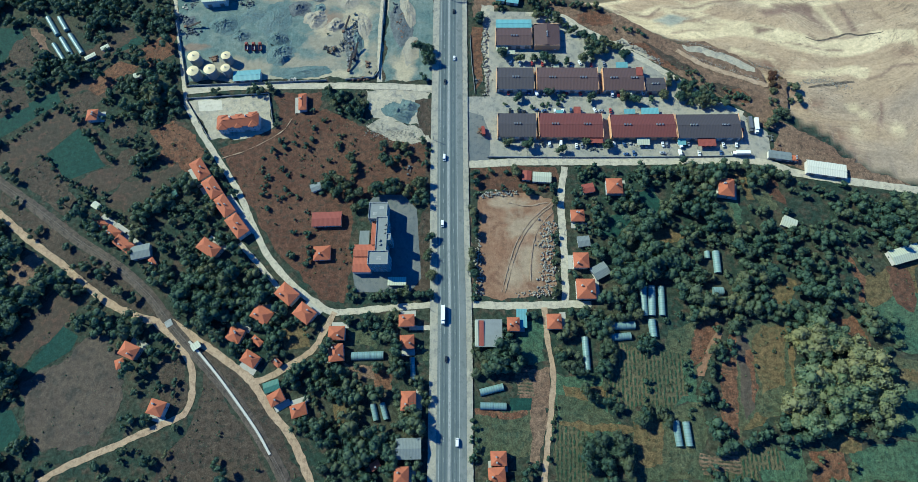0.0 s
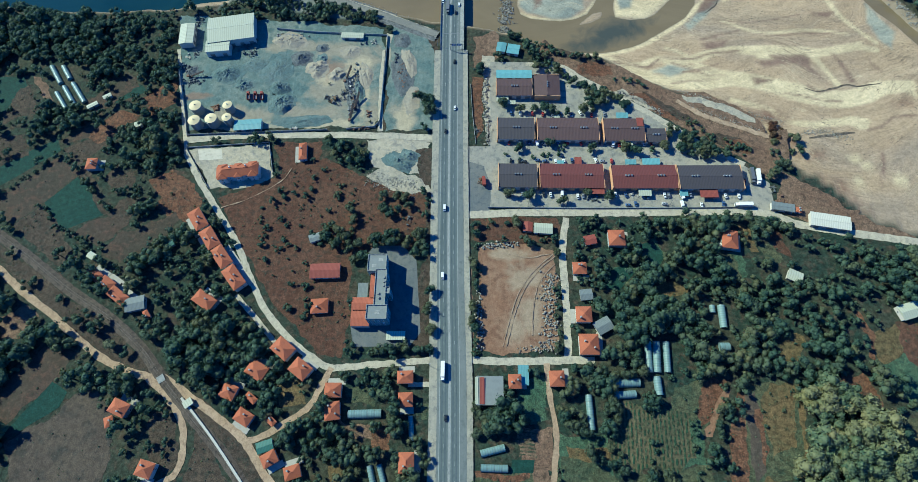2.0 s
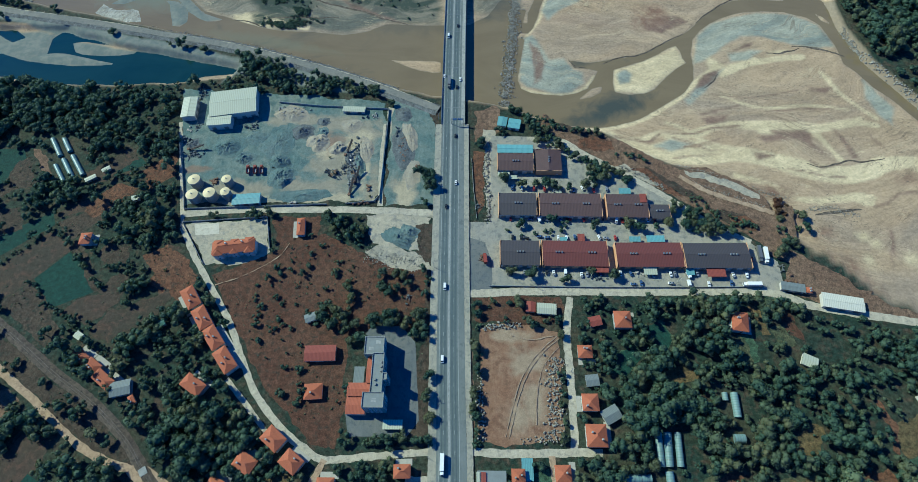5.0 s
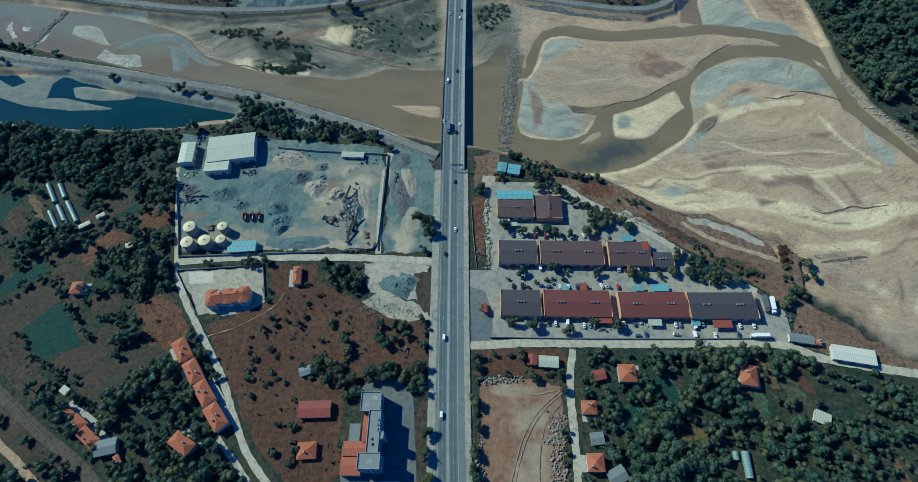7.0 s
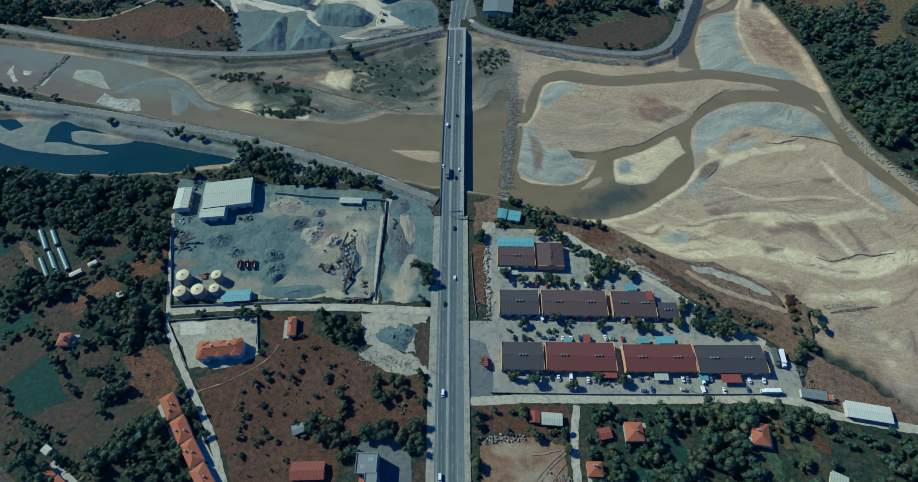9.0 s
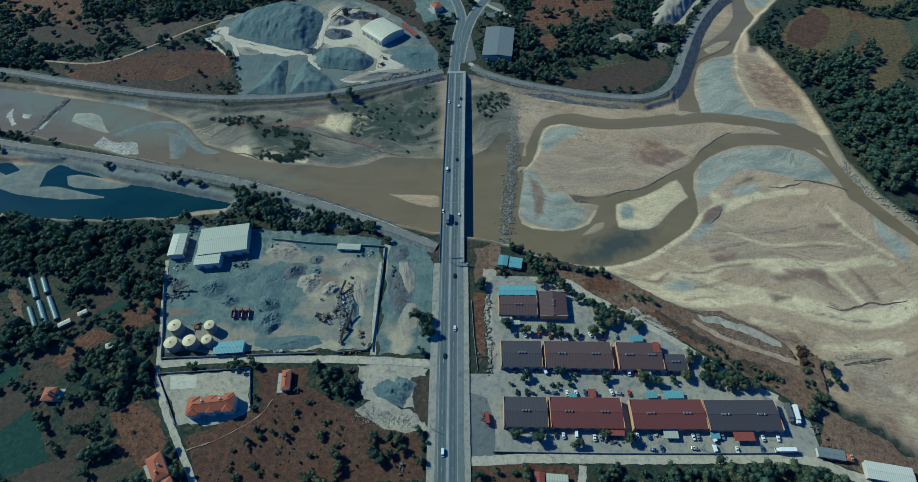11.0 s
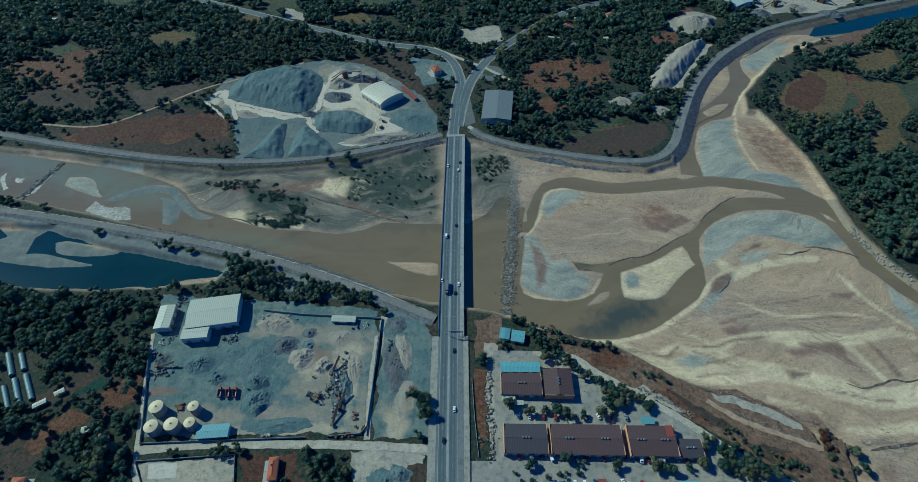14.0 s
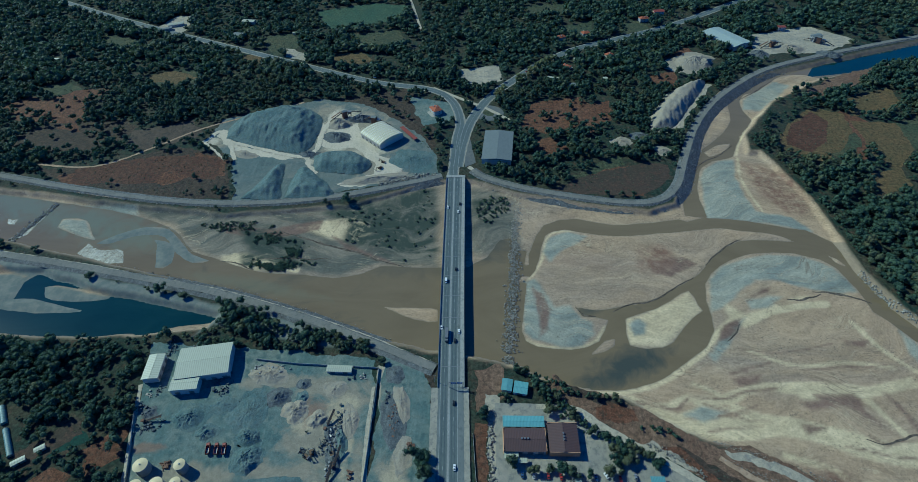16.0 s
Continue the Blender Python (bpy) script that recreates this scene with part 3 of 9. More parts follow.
bed_line("cream", [(182, 296), (214, 280.5), (244, 265.5)], 6)
bed_patch("mauve", [(179.5, 486), (211.5, 492), (222.5, 482), (193.5, 466.5), (177.5, 473)])
bed_patch("mauve", [(217.5, 370), (240, 376.5), (222.5, 364.5)])
bed_patch("mauve", [(345, 342.5), (352.5, 327.5), (347, 332.5)])
bed_patch("mauve", [(-237.5, 544), (-191.5, 536.5), (-138, 549), (-138.5, 535.5), (-178, 523), (-234, 530.5)])
bed_patch("mauve", [(-124, 525), (-91.5, 505.5), (-52, 483), (-77.5, 492.5), (-109, 508.5)])
bed_patch("red", [(403, 760.5), (441, 796), (468, 801.5), (429, 766)])
veg_bar([(-212.5, 533), (-178.5, 529), (-173.5, 512.5), (-204.5, 516)])
veg_bar([(-166.5, 509), (-149, 505.5), (-151.5, 496.5), (-162.5, 499.5)])
veg_bar([(-181.5, 487), (-160, 484), (-161, 478.5), (-178, 480)])
bed_line("cream", [(131, 345), (144.5, 336), (160.5, 329.5), (181, 336.5), (207.5, 349), (228, 352.5), (251.5, 348.5), (280, 346), (304, 345.5), (325, 351.5), (342.5, 359)], 4)
bed_line("cream", [(144, 332.5), (168, 320.5), (200.5, 316.5), (229.5, 320), (256, 314), (280.5, 302.5), (302, 299.5), (325.5, 300.5), (342.5, 309.5), (370.5, 313.5)], 12)
bed_line("cream", [(181, 336.5), (202, 323.5), (224.5, 318.5)], 4)
bed_line("cream", [(231.5, 386.5), (263, 371.5), (303.5, 374), (336.5, 369)], 3)
bed_line("cream", [(301, 344), (307.5, 328.5), (312, 314)], 4)
bed_line("cream", [(224.5, 300), (253.5, 289), (263.5, 278), (289.5, 275.5), (313.5, 280.5), (325.5, 278)], 5)
bed_line("cream", [(185, 297.5), (211.5, 285), (246.5, 265)], 8)
bed_line("cream", [(135, 354.5), (161.5, 364), (195, 383.5), (221.5, 411.5), (240, 422)], 4)
bed_line("cream", [(326.5, 413.5), (337, 385.5), (357, 359)], 4)
bed_patch("mauve", [(210.5, 360.5), (236.5, 366.5), (229, 357), (214, 354)])
bed_patch("mauve", [(244.5, 323), (262.5, 320), (247.5, 316)])
bed_patch("mauve", [(249.5, 341), (274, 342), (277, 336), (257, 333.5)])
bed_patch("mauve", [(310.5, 396), (330, 394), (323, 388.5), (311, 390)])
bed_patch("red", [(261.5, 223), (291, 225), (294.5, 211.5), (269.5, 209.5)])
bed_patch("red", [(161.5, 313), (188.5, 309), (219.5, 285), (239.5, 261.5), (222.5, 261.5), (192, 282.5)])
red_bar([(227, 279.5), (268, 260), (269.5, 241.5), (240, 253)])
red_bar([(274, 232.5), (291, 215.5), (305.5, 195), (281.5, 211)])
channel([(503.5, 862.5), (561, 878.5), (631.5, 900.5), (717.5, 931), (834.5, 974.5)], 26)
veg_bar([(-208.5, 501.5), (-154, 496), (-129, 487), (-162.5, 479), (-198.5, 484)])
# drift lines, low scarps and paler washes on the sand flat
for drift, wide in (
        ([(133.5, 341.5), (150.5, 337.5), (162.5, 336), (173.5, 345.5), (188, 344), (200, 344), (216, 349.5), (228.5, 350.5), (239.5, 351.5)], 2.2),
        ([(182.5, 339.5), (196, 334.5), (207, 327), (223.5, 325)], 1.4), ([(179, 318), (198.5, 320.5), (218, 321.5)], 1.4),
        ([(211, 365), (229.5, 370), (244, 374.5)], 2.4), ([(287.5, 313), (295, 307), (310, 311)], 2.0),
        ([(267, 306), (280.5, 303.5), (293, 299.5), (311, 297.5)], 1.6), ([(324, 270), (336, 273.5), (348, 282.5), (365.5, 283.5)], 2.0),
        ([(328.5, 248.5), (325.5, 235.5), (320.5, 225)], 2.0), ([(262, 369.5), (281.5, 368), (299, 370.5), (311, 369), (331.5, 372)], 1.4),
        ([(225, 388), (250, 384), (275, 386), (300, 392)], 1.4), ([(190, 330), (205, 332), (220, 338)], 1.6)):
    bed_line("mauve", drift, wide)
for wash in ([(256.5, 345), (281, 345.5), (306, 348.5), (326, 351.5), (337.5, 354)], [(322.5, 297.5), (336, 303.5), (349.5, 309), (364, 311), (372.5, 304.5)],
             [(283, 274), (296.5, 277), (310.5, 278), (319, 273.5)], [(181.5, 294), (196, 281.5), (213, 274), (234, 266), (243, 262.5)]):
    bed_line("cream", wash, 6)
bed_patch("red", [(348, 297), (360, 299.5), (370.5, 299.5), (368.5, 292.5), (351, 292.5)])
bed_patch("red", [(245, 292.5), (264.5, 287), (264.5, 275.5), (250, 273), (242, 278.5)])
bed_patch("red", [(262.5, 248.5), (287.5, 251), (284, 243), (262, 242.5)])
bed_patch("red", [(270, 218), (281.5, 220.5), (287.5, 210.5), (275.5, 214.5)])
bed_patch("cream", [(300, 246), (309, 247), (311, 240), (303, 239)])
bed_patch("cream", [(309, 240), (316, 240), (316, 235), (310, 234)])
bed_patch("cream", [(300, 226), (306, 226), (307, 219), (301, 219)])
bed_patch("cream", [(330, 226), (338, 226), (340, 219), (332, 219)])
# braided reach east of the bridge: the water between its outer banks, then the bars that stand out of it
water_area([(43.5, 379), (50, 502), (70, 501.5), (77, 523), (86, 538.5), (102, 545.5), (120.5, 547), (137.5, 542), (155, 537), (179, 538.5), (203.5, 541.5), (222.5, 545), (230, 541), (246.5, 546.5), (270, 544), (287, 541.5), (308.5, 535.5), (324, 530), (340, 526), (348.5, 519), (362.5, 504.5), (366, 490), (295, 513), (232, 483.5), (188, 450.5), (136, 428.5), (130, 436), (60, 470), (52, 440)])
water_area([(362.5, 504.5), (369.5, 500.5), (371, 492), (368.5, 468), (373, 455), (379, 440), (379, 424), (384.5, 410.5), (392.5, 399), (407, 363.5), (420, 335), (408, 325), (397, 346.5), (380.5, 377), (367.5, 396), (359, 414), (351, 424.5), (351, 435), (350.5, 449.5), (345, 476), (335.5, 487), (316.5, 494.5), (289, 496), (265, 491.5), (242.5, 480.5), (230, 470), (225, 475), (265, 511), (323.5, 512)])
water_area([(43.5, 379), (45, 440), (58, 462), (140, 432), (200, 462), (240, 492), (230, 470), (221, 457.5), (215.5, 438), (215, 422.5), (212, 406), (201.5, 391.5), (189, 382), (171.5, 369.5), (158, 361), (147.5, 357), (135, 353.5), (120.5, 351.5), (106.5, 352), (93, 354), (79.5, 359.5), (68, 363.5), (51.5, 371.5)])
dry_bar([(63, 463.5), (72, 476.5), (76, 489), (80.5, 505.5), (86.5, 523), (94, 529), (106.5, 531.5), (129, 525), (158, 521.5), (187.5, 523.5), (217.5, 526.5), (242, 529), (260, 531), (276.5, 527.5), (298.5, 523.5), (314, 517.5), (323.5, 510.5), (295, 513), (271.5, 512.5), (247.5, 498.5), (232, 483.5), (220, 470.5), (203.5, 459), (188, 450.5), (175.5, 441), (147.5, 434), (118, 429), (103, 432.5), (106.5, 422), (119.5, 421), (128.5, 418.5), (122.5, 407), (116, 397), (105, 391), (92.5, 388.5), (77.5, 390), (65.5, 392.5), (57, 398), (54, 407.5), (56.5, 424.5)])
dry_bar([(142.5, 420), (153.5, 423.5), (167.5, 429), (185.5, 438.5), (204, 450), (207.5, 433.5), (210, 427.5), (199, 419.5), (188.5, 409.5), (175.5, 395), (166.5, 390), (151.5, 389), (140, 392.5), (139.5, 403.5)])
dry_bar([(106.5, 383.5), (115, 391), (121, 397), (129.5, 399), (127.5, 392), (119, 387)])
dry_bar([(344, 493.5), (352, 486.5), (357.5, 473.5), (347.5, 482)])
dry_bar([(63, 483.5), (66, 501.5), (71, 514.5), (73.5, 512.5), (68, 497.5), (66.5, 483.5)])
# curved berm and shoals in the western reach
bed_patch("wet", [(-420, 590), (-330, 575), (-240, 560), (-140, 566), (-20, 600), (-20, 484), (-72, 486), (-110, 472), (-200, 484), (-260, 510), (-290, 545), (-360, 570)])
bed_patch("wet", [(-480, 500), (-350, 474), (-200, 430), (-90, 398), (-140, 424), (-210, 452), (-370, 496)])
bed_line("cream", [(-215, 500), (-180, 490), (-150, 480)], 7)
veg_bar([(-265, 545), (-225, 548), (-180, 546), (-190, 536), (-240, 534)])
veg_bar([(-190, 488), (-165, 490), (-150, 484), (-170, 480)])
bed_patch("wet", [(8, 600), (40, 592), (60, 575), (60, 500), (30, 495), (8, 500)])
dry_bar([(-360, 519), (-345, 532), (-319.5, 543), (-294, 539.5), (-275.5, 522), (-256.5, 502.5), (-236.5, 494), (-252.5, 491.5), (-272, 505), (-287, 522), (-302.5, 531), (-325.5, 529), (-345, 519)])
dry_bar([(-412, 544.5), (-413, 557.5), (-386.5, 555), (-369, 532), (-359, 523.5), (-380, 530)])
dry_bar([(-285.5, 485.5), (-297.5, 518), (-305, 525), (-290, 522), (-277.5, 509.5), (-272.5, 491.5), (-278, 484)])
bed_patch("grey", [(-362, 517), (-345, 534), (-319.5, 545), (-294, 541.5), (-275.5, 524), (-256.5, 504), (-234, 494), (-252.5, 490), (-287, 484), (-305, 520), (-345, 517)])
bed_patch("silt", [(-412, 544.5), (-413, 557.5), (-386.5, 555), (-369, 532), (-359, 523.5), (-380, 530)])
# the side stream from the north
water_area([(230.5, 550), (233.5, 571), (249, 611), (265.5, 644), (278.5, 661), (300.5, 681.5), (322, 703.5), (339.5, 730), (351.5, 773.5), (365, 801), (399, 836.5), (435, 856), (472.5, 867), (515.5, 871), (589.5, 886.5), (578.5, 865), (504, 846), (459.5, 846), (436.5, 835), (406, 803), (379.5, 794), (368, 779), (362.5, 751), (365.5, 729.5), (344, 700.5), (325.5, 672), (314.5, 652), (288.5, 643.5), (273, 632.5), (262, 611), (252.5, 575.5), (251.5, 546)])
dry_bar([(284, 661), (306, 676), (320, 678.5), (310.5, 664), (287.5, 651.5)])
dry_bar([(364, 755), (371.5, 776), (397.5, 800), (442.5, 834.5), (468.5, 820), (433.5, 794), (419.5, 778.5), (384, 746), (368.5, 733.5)])
bed_patch("silt", [(60, 461.5), (70, 465), (78, 449.5), (84.5, 431.5), (98, 435), (106.5, 420.5), (113.5, 417), (113.5, 403.5), (102.5, 392), (85, 391), (73, 394.5), (63, 398), (56.5, 407.5)])
bed_patch("silt", [(81, 501.5), (88.5, 520), (109, 529), (129, 522), (119, 513.5), (100, 501), (87.5, 488.5)])
bed_patch("silt", [(216, 426), (227, 462.5), (241.5, 478), (264, 488), (288, 493.5), (320.5, 490.5), (342.5, 476.5), (350.5, 445.5), (329.5, 445.5), (309.5, 448.5), (287, 459.5), (266.5, 462), (246, 447), (226, 429.5)])
bed_patch("silt", [(250.5, 437.5), (271, 443), (283.5, 441.5), (266.5, 430.5), (249, 427)])
bed_patch("silt", [(201.5, 382.5), (212.5, 396), (233.5, 415.5), (242, 419), (230.5, 405.5), (215, 386.5), (202.5, 377.5)])
bed_patch("silt", [(361.5, 404), (368, 388), (377.5, 371), (367.5, 352.5), (360.5, 364), (355.5, 382)])
bed_patch("silt", [(251.5, 548), (262, 600.5), (273, 627), (295, 643), (312, 645), (303, 610), (301, 579.5), (304.5, 548)])
bed_patch("silt", [(246, 546), (310, 536), (345, 524), (335, 545), (290, 560)])
bed_patch("silt", [(364, 755), (371.5, 776), (397.5, 800), (432, 826), (448, 815), (419.5, 785), (384, 750)])
bed_patch("cream", [(142.5, 420), (153.5, 423.5), (185.5, 438.5), (204, 450), (210, 427.5), (188.5, 409.5), (166.5, 390), (140, 392.5)])
bed_patch("silt", [(144, 413.5), (153, 420), (158, 413), (154.5, 403), (146, 402)])
bed_patch("cream", [(229.5, 436.5), (243, 422.5), (272.5, 432.5), (300, 437), (312, 441), (291, 441.5), (270.5, 427.5), (235, 412), (228.5, 415.5)])
bed_line("cream", [(57, 397), (65.5, 393), (77.5, 390.5), (92.5, 389), (105, 391.5), (116, 398.5), (124, 410)], 5)
bed_line("cream", [(64, 464), (73, 477), (80, 492), (87, 518), (97, 528), (115, 529)], 2.4)
bed_line("cream", [(318.5, 648.5), (309, 615), (307, 587), (310, 555.5)], 2.5)
bed_line("cream", [(426.5, 786), (383, 743), (360.5, 722.5), (334, 684), (319, 654)], 2.5)
bed_line("cream", [(212, 404), (201.5, 389), (180, 372), (158, 358.5), (135, 351), (108, 349)], 3.5)
bed_line("cream", [(126, 343.5), (143.5, 337.5), (157, 337.5), (173, 345), (195, 342.5), (220.5, 351), (245, 354.5), (290.5, 352), (312, 349.5), (337.5, 354.5), (354, 351.5)], 6)
bed_line("cream", [(150.5, 327), (170.5, 317.5), (188.5, 319), (216.5, 324), (242, 320), (273, 311), (291.5, 303.5), (320, 302), (345.5, 311.5)], 14)
bed_line("cream", [(238.5, 323), (213.5, 328.5), (193.5, 337), (176.5, 340.5)], 3)
bed_patch("mauve", [(67.5, 455), (76, 447.5), (80, 424.5), (75, 405.5), (67, 399), (71, 414), (69.5, 433)])
bed_patch("mauve", [(212.5, 396), (220, 412.5), (239.5, 419), (230.5, 405.5), (223.5, 399)])
bed_patch("mauve", [(255, 443.5), (277, 453.5), (272.5, 447.5), (258.5, 441)])
bed_patch("mauve", [(263, 346.5), (295, 346.5), (296.5, 332), (304, 316.5), (296.5, 325), (284, 336.5), (269.5, 340)])
bed_patch("mauve", [(316.5, 347.5), (324, 336.5), (328.5, 316.5), (322.5, 316.5), (319.5, 333.5)])
bed_patch("red", [(172, 504), (201.5, 507.5), (201.5, 482.5), (176.5, 471), (166.5, 475)])
bed_patch("red", [(317, 641.5), (338.5, 633), (370, 602), (355.5, 549), (335, 549.5), (318, 583)])
bed_patch("red", [(187, 302.5), (207, 297.5), (235, 292.5), (255, 281), (237, 276.5), (215.5, 286), (193, 293)])
bed_patch("cream", [(-161, 537), (-133.5, 548.5), (-104, 554), (-86.5, 536), (-93, 516), (-122.5, 521.5)])
veg_bar([(-135.5, 559.5), (-89, 580), (-24, 600), (-20, 493), (-50, 488), (-80, 507.5), (-110, 516.5), (-108, 540.5)])
veg_bar([(-227.5, 538.5), (-186, 540.5), (-164, 524), (-138.5, 513.5), (-164, 497.5), (-201, 508)])
veg_bar([(36.5, 583), (52, 582), (52.5, 560.5), (38, 547), (22.5, 529.5), (19, 575.5)])
# the whole river basin, inside its banks
basin([(-691, 660), (-521.5, 608), (-376, 580.5), (-240.5, 557.5), (-115.5, 568), (-25.5, 608), (17, 609), (61, 585), (134.5, 565), (194.5, 554), (228, 568), (250.5, 614.5), (266, 659.5), (347, 657.5), (363.5, 570.5), (364, 514), (363, 467.5), (374, 421.5), (395, 380), (454, 290), (408.5, 155.5), (328, 178.5), (300, 194.5), (281.5, 219), (259, 234.5), (242, 258), (238, 278), (216, 292), (200.5, 302), (175, 310), (147.5, 325), (135.5, 334), (121.5, 343.5), (103.5, 346.5), (78.5, 354.5), (58, 361.5), (51, 369), (10.5, 379), (-18, 384), (-73.5, 398), (-141, 422.5), (-213, 449), (-276.5, 471), (-369, 497.5), (-634, 570.5)])
basin([(-609, 530.5), (-461, 488), (-387, 482.5), (-331.5, 461), (-268.5, 444.5), (-201, 427.5), (-209, 410), (-256, 404.5), (-308, 399.5), (-420, 406.5), (-535, 413.5)])
basin([(223, 566.5), (246.5, 616), (276.5, 684.5), (315, 751), (366.5, 802.5), (430.5, 845.5), (518.5, 878.5), (696, 942), (979.5, 1047.5), (994.5, 954), (695.5, 896), (492.5, 823), (408, 770), (340.5, 689), (329.5, 625), (353.5, 563.5), (356, 519.5), (238.5, 521.5)])

# ---- ground: one sheet with the river bed pressed into it ----
def spaced(*runs):
    got = []
    for a, b, s in runs:
        got += list(np.arange(a, b, s))
    return np.array(got + [runs[-1][1]])


gx = spaced((-4000, -1200, 400), (-1200, -600, 15), (-600, -440, 2.6), (-440, 480, 2.0), (480, 650, 2.6), (650, 1200, 12), (1200, 4000, 400))
gy = spaced((-3000, -200, 400), (-200, 232, 8), (232, 380, 2.0), (380, 640, 1.7), (640, 700, 2.4), (700, 1000, 4), (1000, 1500, 25), (1500, 4500, 500))
GX, GY = np.meshgrid(gx, gy)
wob = (value_noise(GX, GY, 22, 4) - 0.5)
near = (GY > 180) & (GY < 1300) & (abs(GX) < 1300)
d_basin = np.full(GX.shape, 1e3)
d_water = np.full(GX.shape, 1e3)
d_veg = np.full(GX.shape, 1e3)
nx, ny = GX[near], GY[near]
for ring in BASINS:
    d_basin[near] = np.minimum(d_basin[near], ring_dist(nx, ny, ring))
for ring in WATERS:
    d_water[near] = np.minimum(d_water[near], ring_dist(nx, ny, ring))
for line, half in CHANNELS:
    d_water[near] = np.minimum(d_water[near], seg_dist(nx, ny, line) - half)
for ring in BARS:
    d_veg[near] = np.minimum(d_veg[near], ring_dist(nx, ny, ring))
for ring in DRY:
    d_water[near] = np.maximum(d_water[near], -ring_dist(nx, ny, ring))
fine = value_noise(GX, GY, 9, 3) - 0.5
LAID = {}
for kind, shapes in BED.items():
    soft = {"wet": 6.0, "grey": 2.0, "cream": 3.0, "silt": 2.2, "mauve": 1.8, "red": 6.0}[kind]
    got = np.zeros(nx.shape)
    for shape, half in shapes:
        pts = np.array(shape)
        pad = 25 + (half or 0)
        b = (nx > pts[:, 0].min() - pad) & (nx < pts[:, 0].max() + pad) & (ny > pts[:, 1].min() - pad) & (ny < pts[:, 1].max() + pad)
        d = ring_dist(nx[b], ny[b], shape) if half is None else seg_dist(nx[b], ny[b], shape) - half
        w = (wob[near][b] * 4 + fine[near][b] * 3) * (1.0 if half is None else 0.35)
        got[b] = np.maximum(got[b], step01(d + w, soft, -soft) if half is None else step01(d + w, 1.2, -1.2))
    LAID[kind] = np.zeros(GX.shape)
    LAID[kind][near] = got
d_basin = d_basin + 5 * wob
d_water = d_water + 1.6 * wob + 1.0 * fine
bed = -5.0 + np.clip(d_water * 0.10, -1.4, 0.55) + np.clip(d_water - 6, 0, 220) * 0.015 + 0.5 * (value_noise(GX, GY, 40, 5) - 0.5) * step01(d_water, 2, 20)
terrace = value_noise(GX * 0.55 + 40 * wob, GY + 60 * wob, 55, 4) * 9 + np.clip(d_water, 0, 80) * 0.03
bed = bed + 0.35 * (np.floor(terrace) + step01(terrace % 1, 0.82, 1.0) - terrace) * step01(d_water, 3, 14)
GZ = np.where(d_basin > 0, 0.0, np.maximum(np.minimum(bed, -0.3), d_basin * 1.1))


def ground_height(x, y):
    """The ground's height at one place."""
    i, j = np.searchsorted(gx, x) - 1, np.searchsorted(gy, y) - 1
    u, v = (x - gx[i]) / (gx[i + 1] - gx[i]), (y - gy[j]) / (gy[j + 1] - gy[j])
    return float((GZ[j, i] * (1 - u) + GZ[j, i + 1] * u) * (1 - v) + (GZ[j + 1, i] * (1 - u) + GZ[j + 1, i + 1] * u) * v)


def grid_mesh(name, X, Y, Z, material):
    h, w = X.shape
    me = bpy.data.meshes.new(name)
    me.vertices.add(h * w)
    me.vertices.foreach_set("co", np.stack([X, Y, Z], -1).astype(np.float32).ravel())
    k = (np.arange(h - 1)[:, None] * w + np.arange(w - 1)).ravel()
    quads = np.stack([k, k + 1, k + w + 1, k + w], -1).astype(np.int32)
    me.loops.add(quads.size)
    me.loops.foreach_set("vertex_index", quads.ravel())
    me.polygons.add(len(quads))
    me.polygons.foreach_set("loop_start", np.arange(0, quads.size, 4, dtype=np.int32))
    me.polygons.foreach_set("use_smooth", np.ones(len(quads), bool))
    me.update(calc_edges=True)
    me.materials.append(material)
    return me


def put_attr(me, name, values):
    me.attributes.new(name, "FLOAT", "POINT").data.foreach_set("value", np.asarray(values, np.float32).ravel())


gm = grid_mesh("ground", GX, GY, GZ, GROUND)
put_attr(gm, "sand", step01(d_basin, 3.0, -1.5))
put_attr(gm, "shore", np.clip(d_water / 100, -0.2, 3))
for kind, values in LAID.items():
    put_attr(gm, kind, values)
put_attr(gm, "veg", step01(d_veg + 16 * wob, 6, -6))
tagged(new("ground", gm), "flat valley ground with scrub and a wide sandy river bed", "ground", kind="structure")


def water_sheet(name, ring, z, material, label):
    bm = bmesh.new()
    bm.faces.new([bm.verts.new((x, y, z)) for x, y in ring])
    return tagged(part(name, bm, material), label, "river", kind="structure")


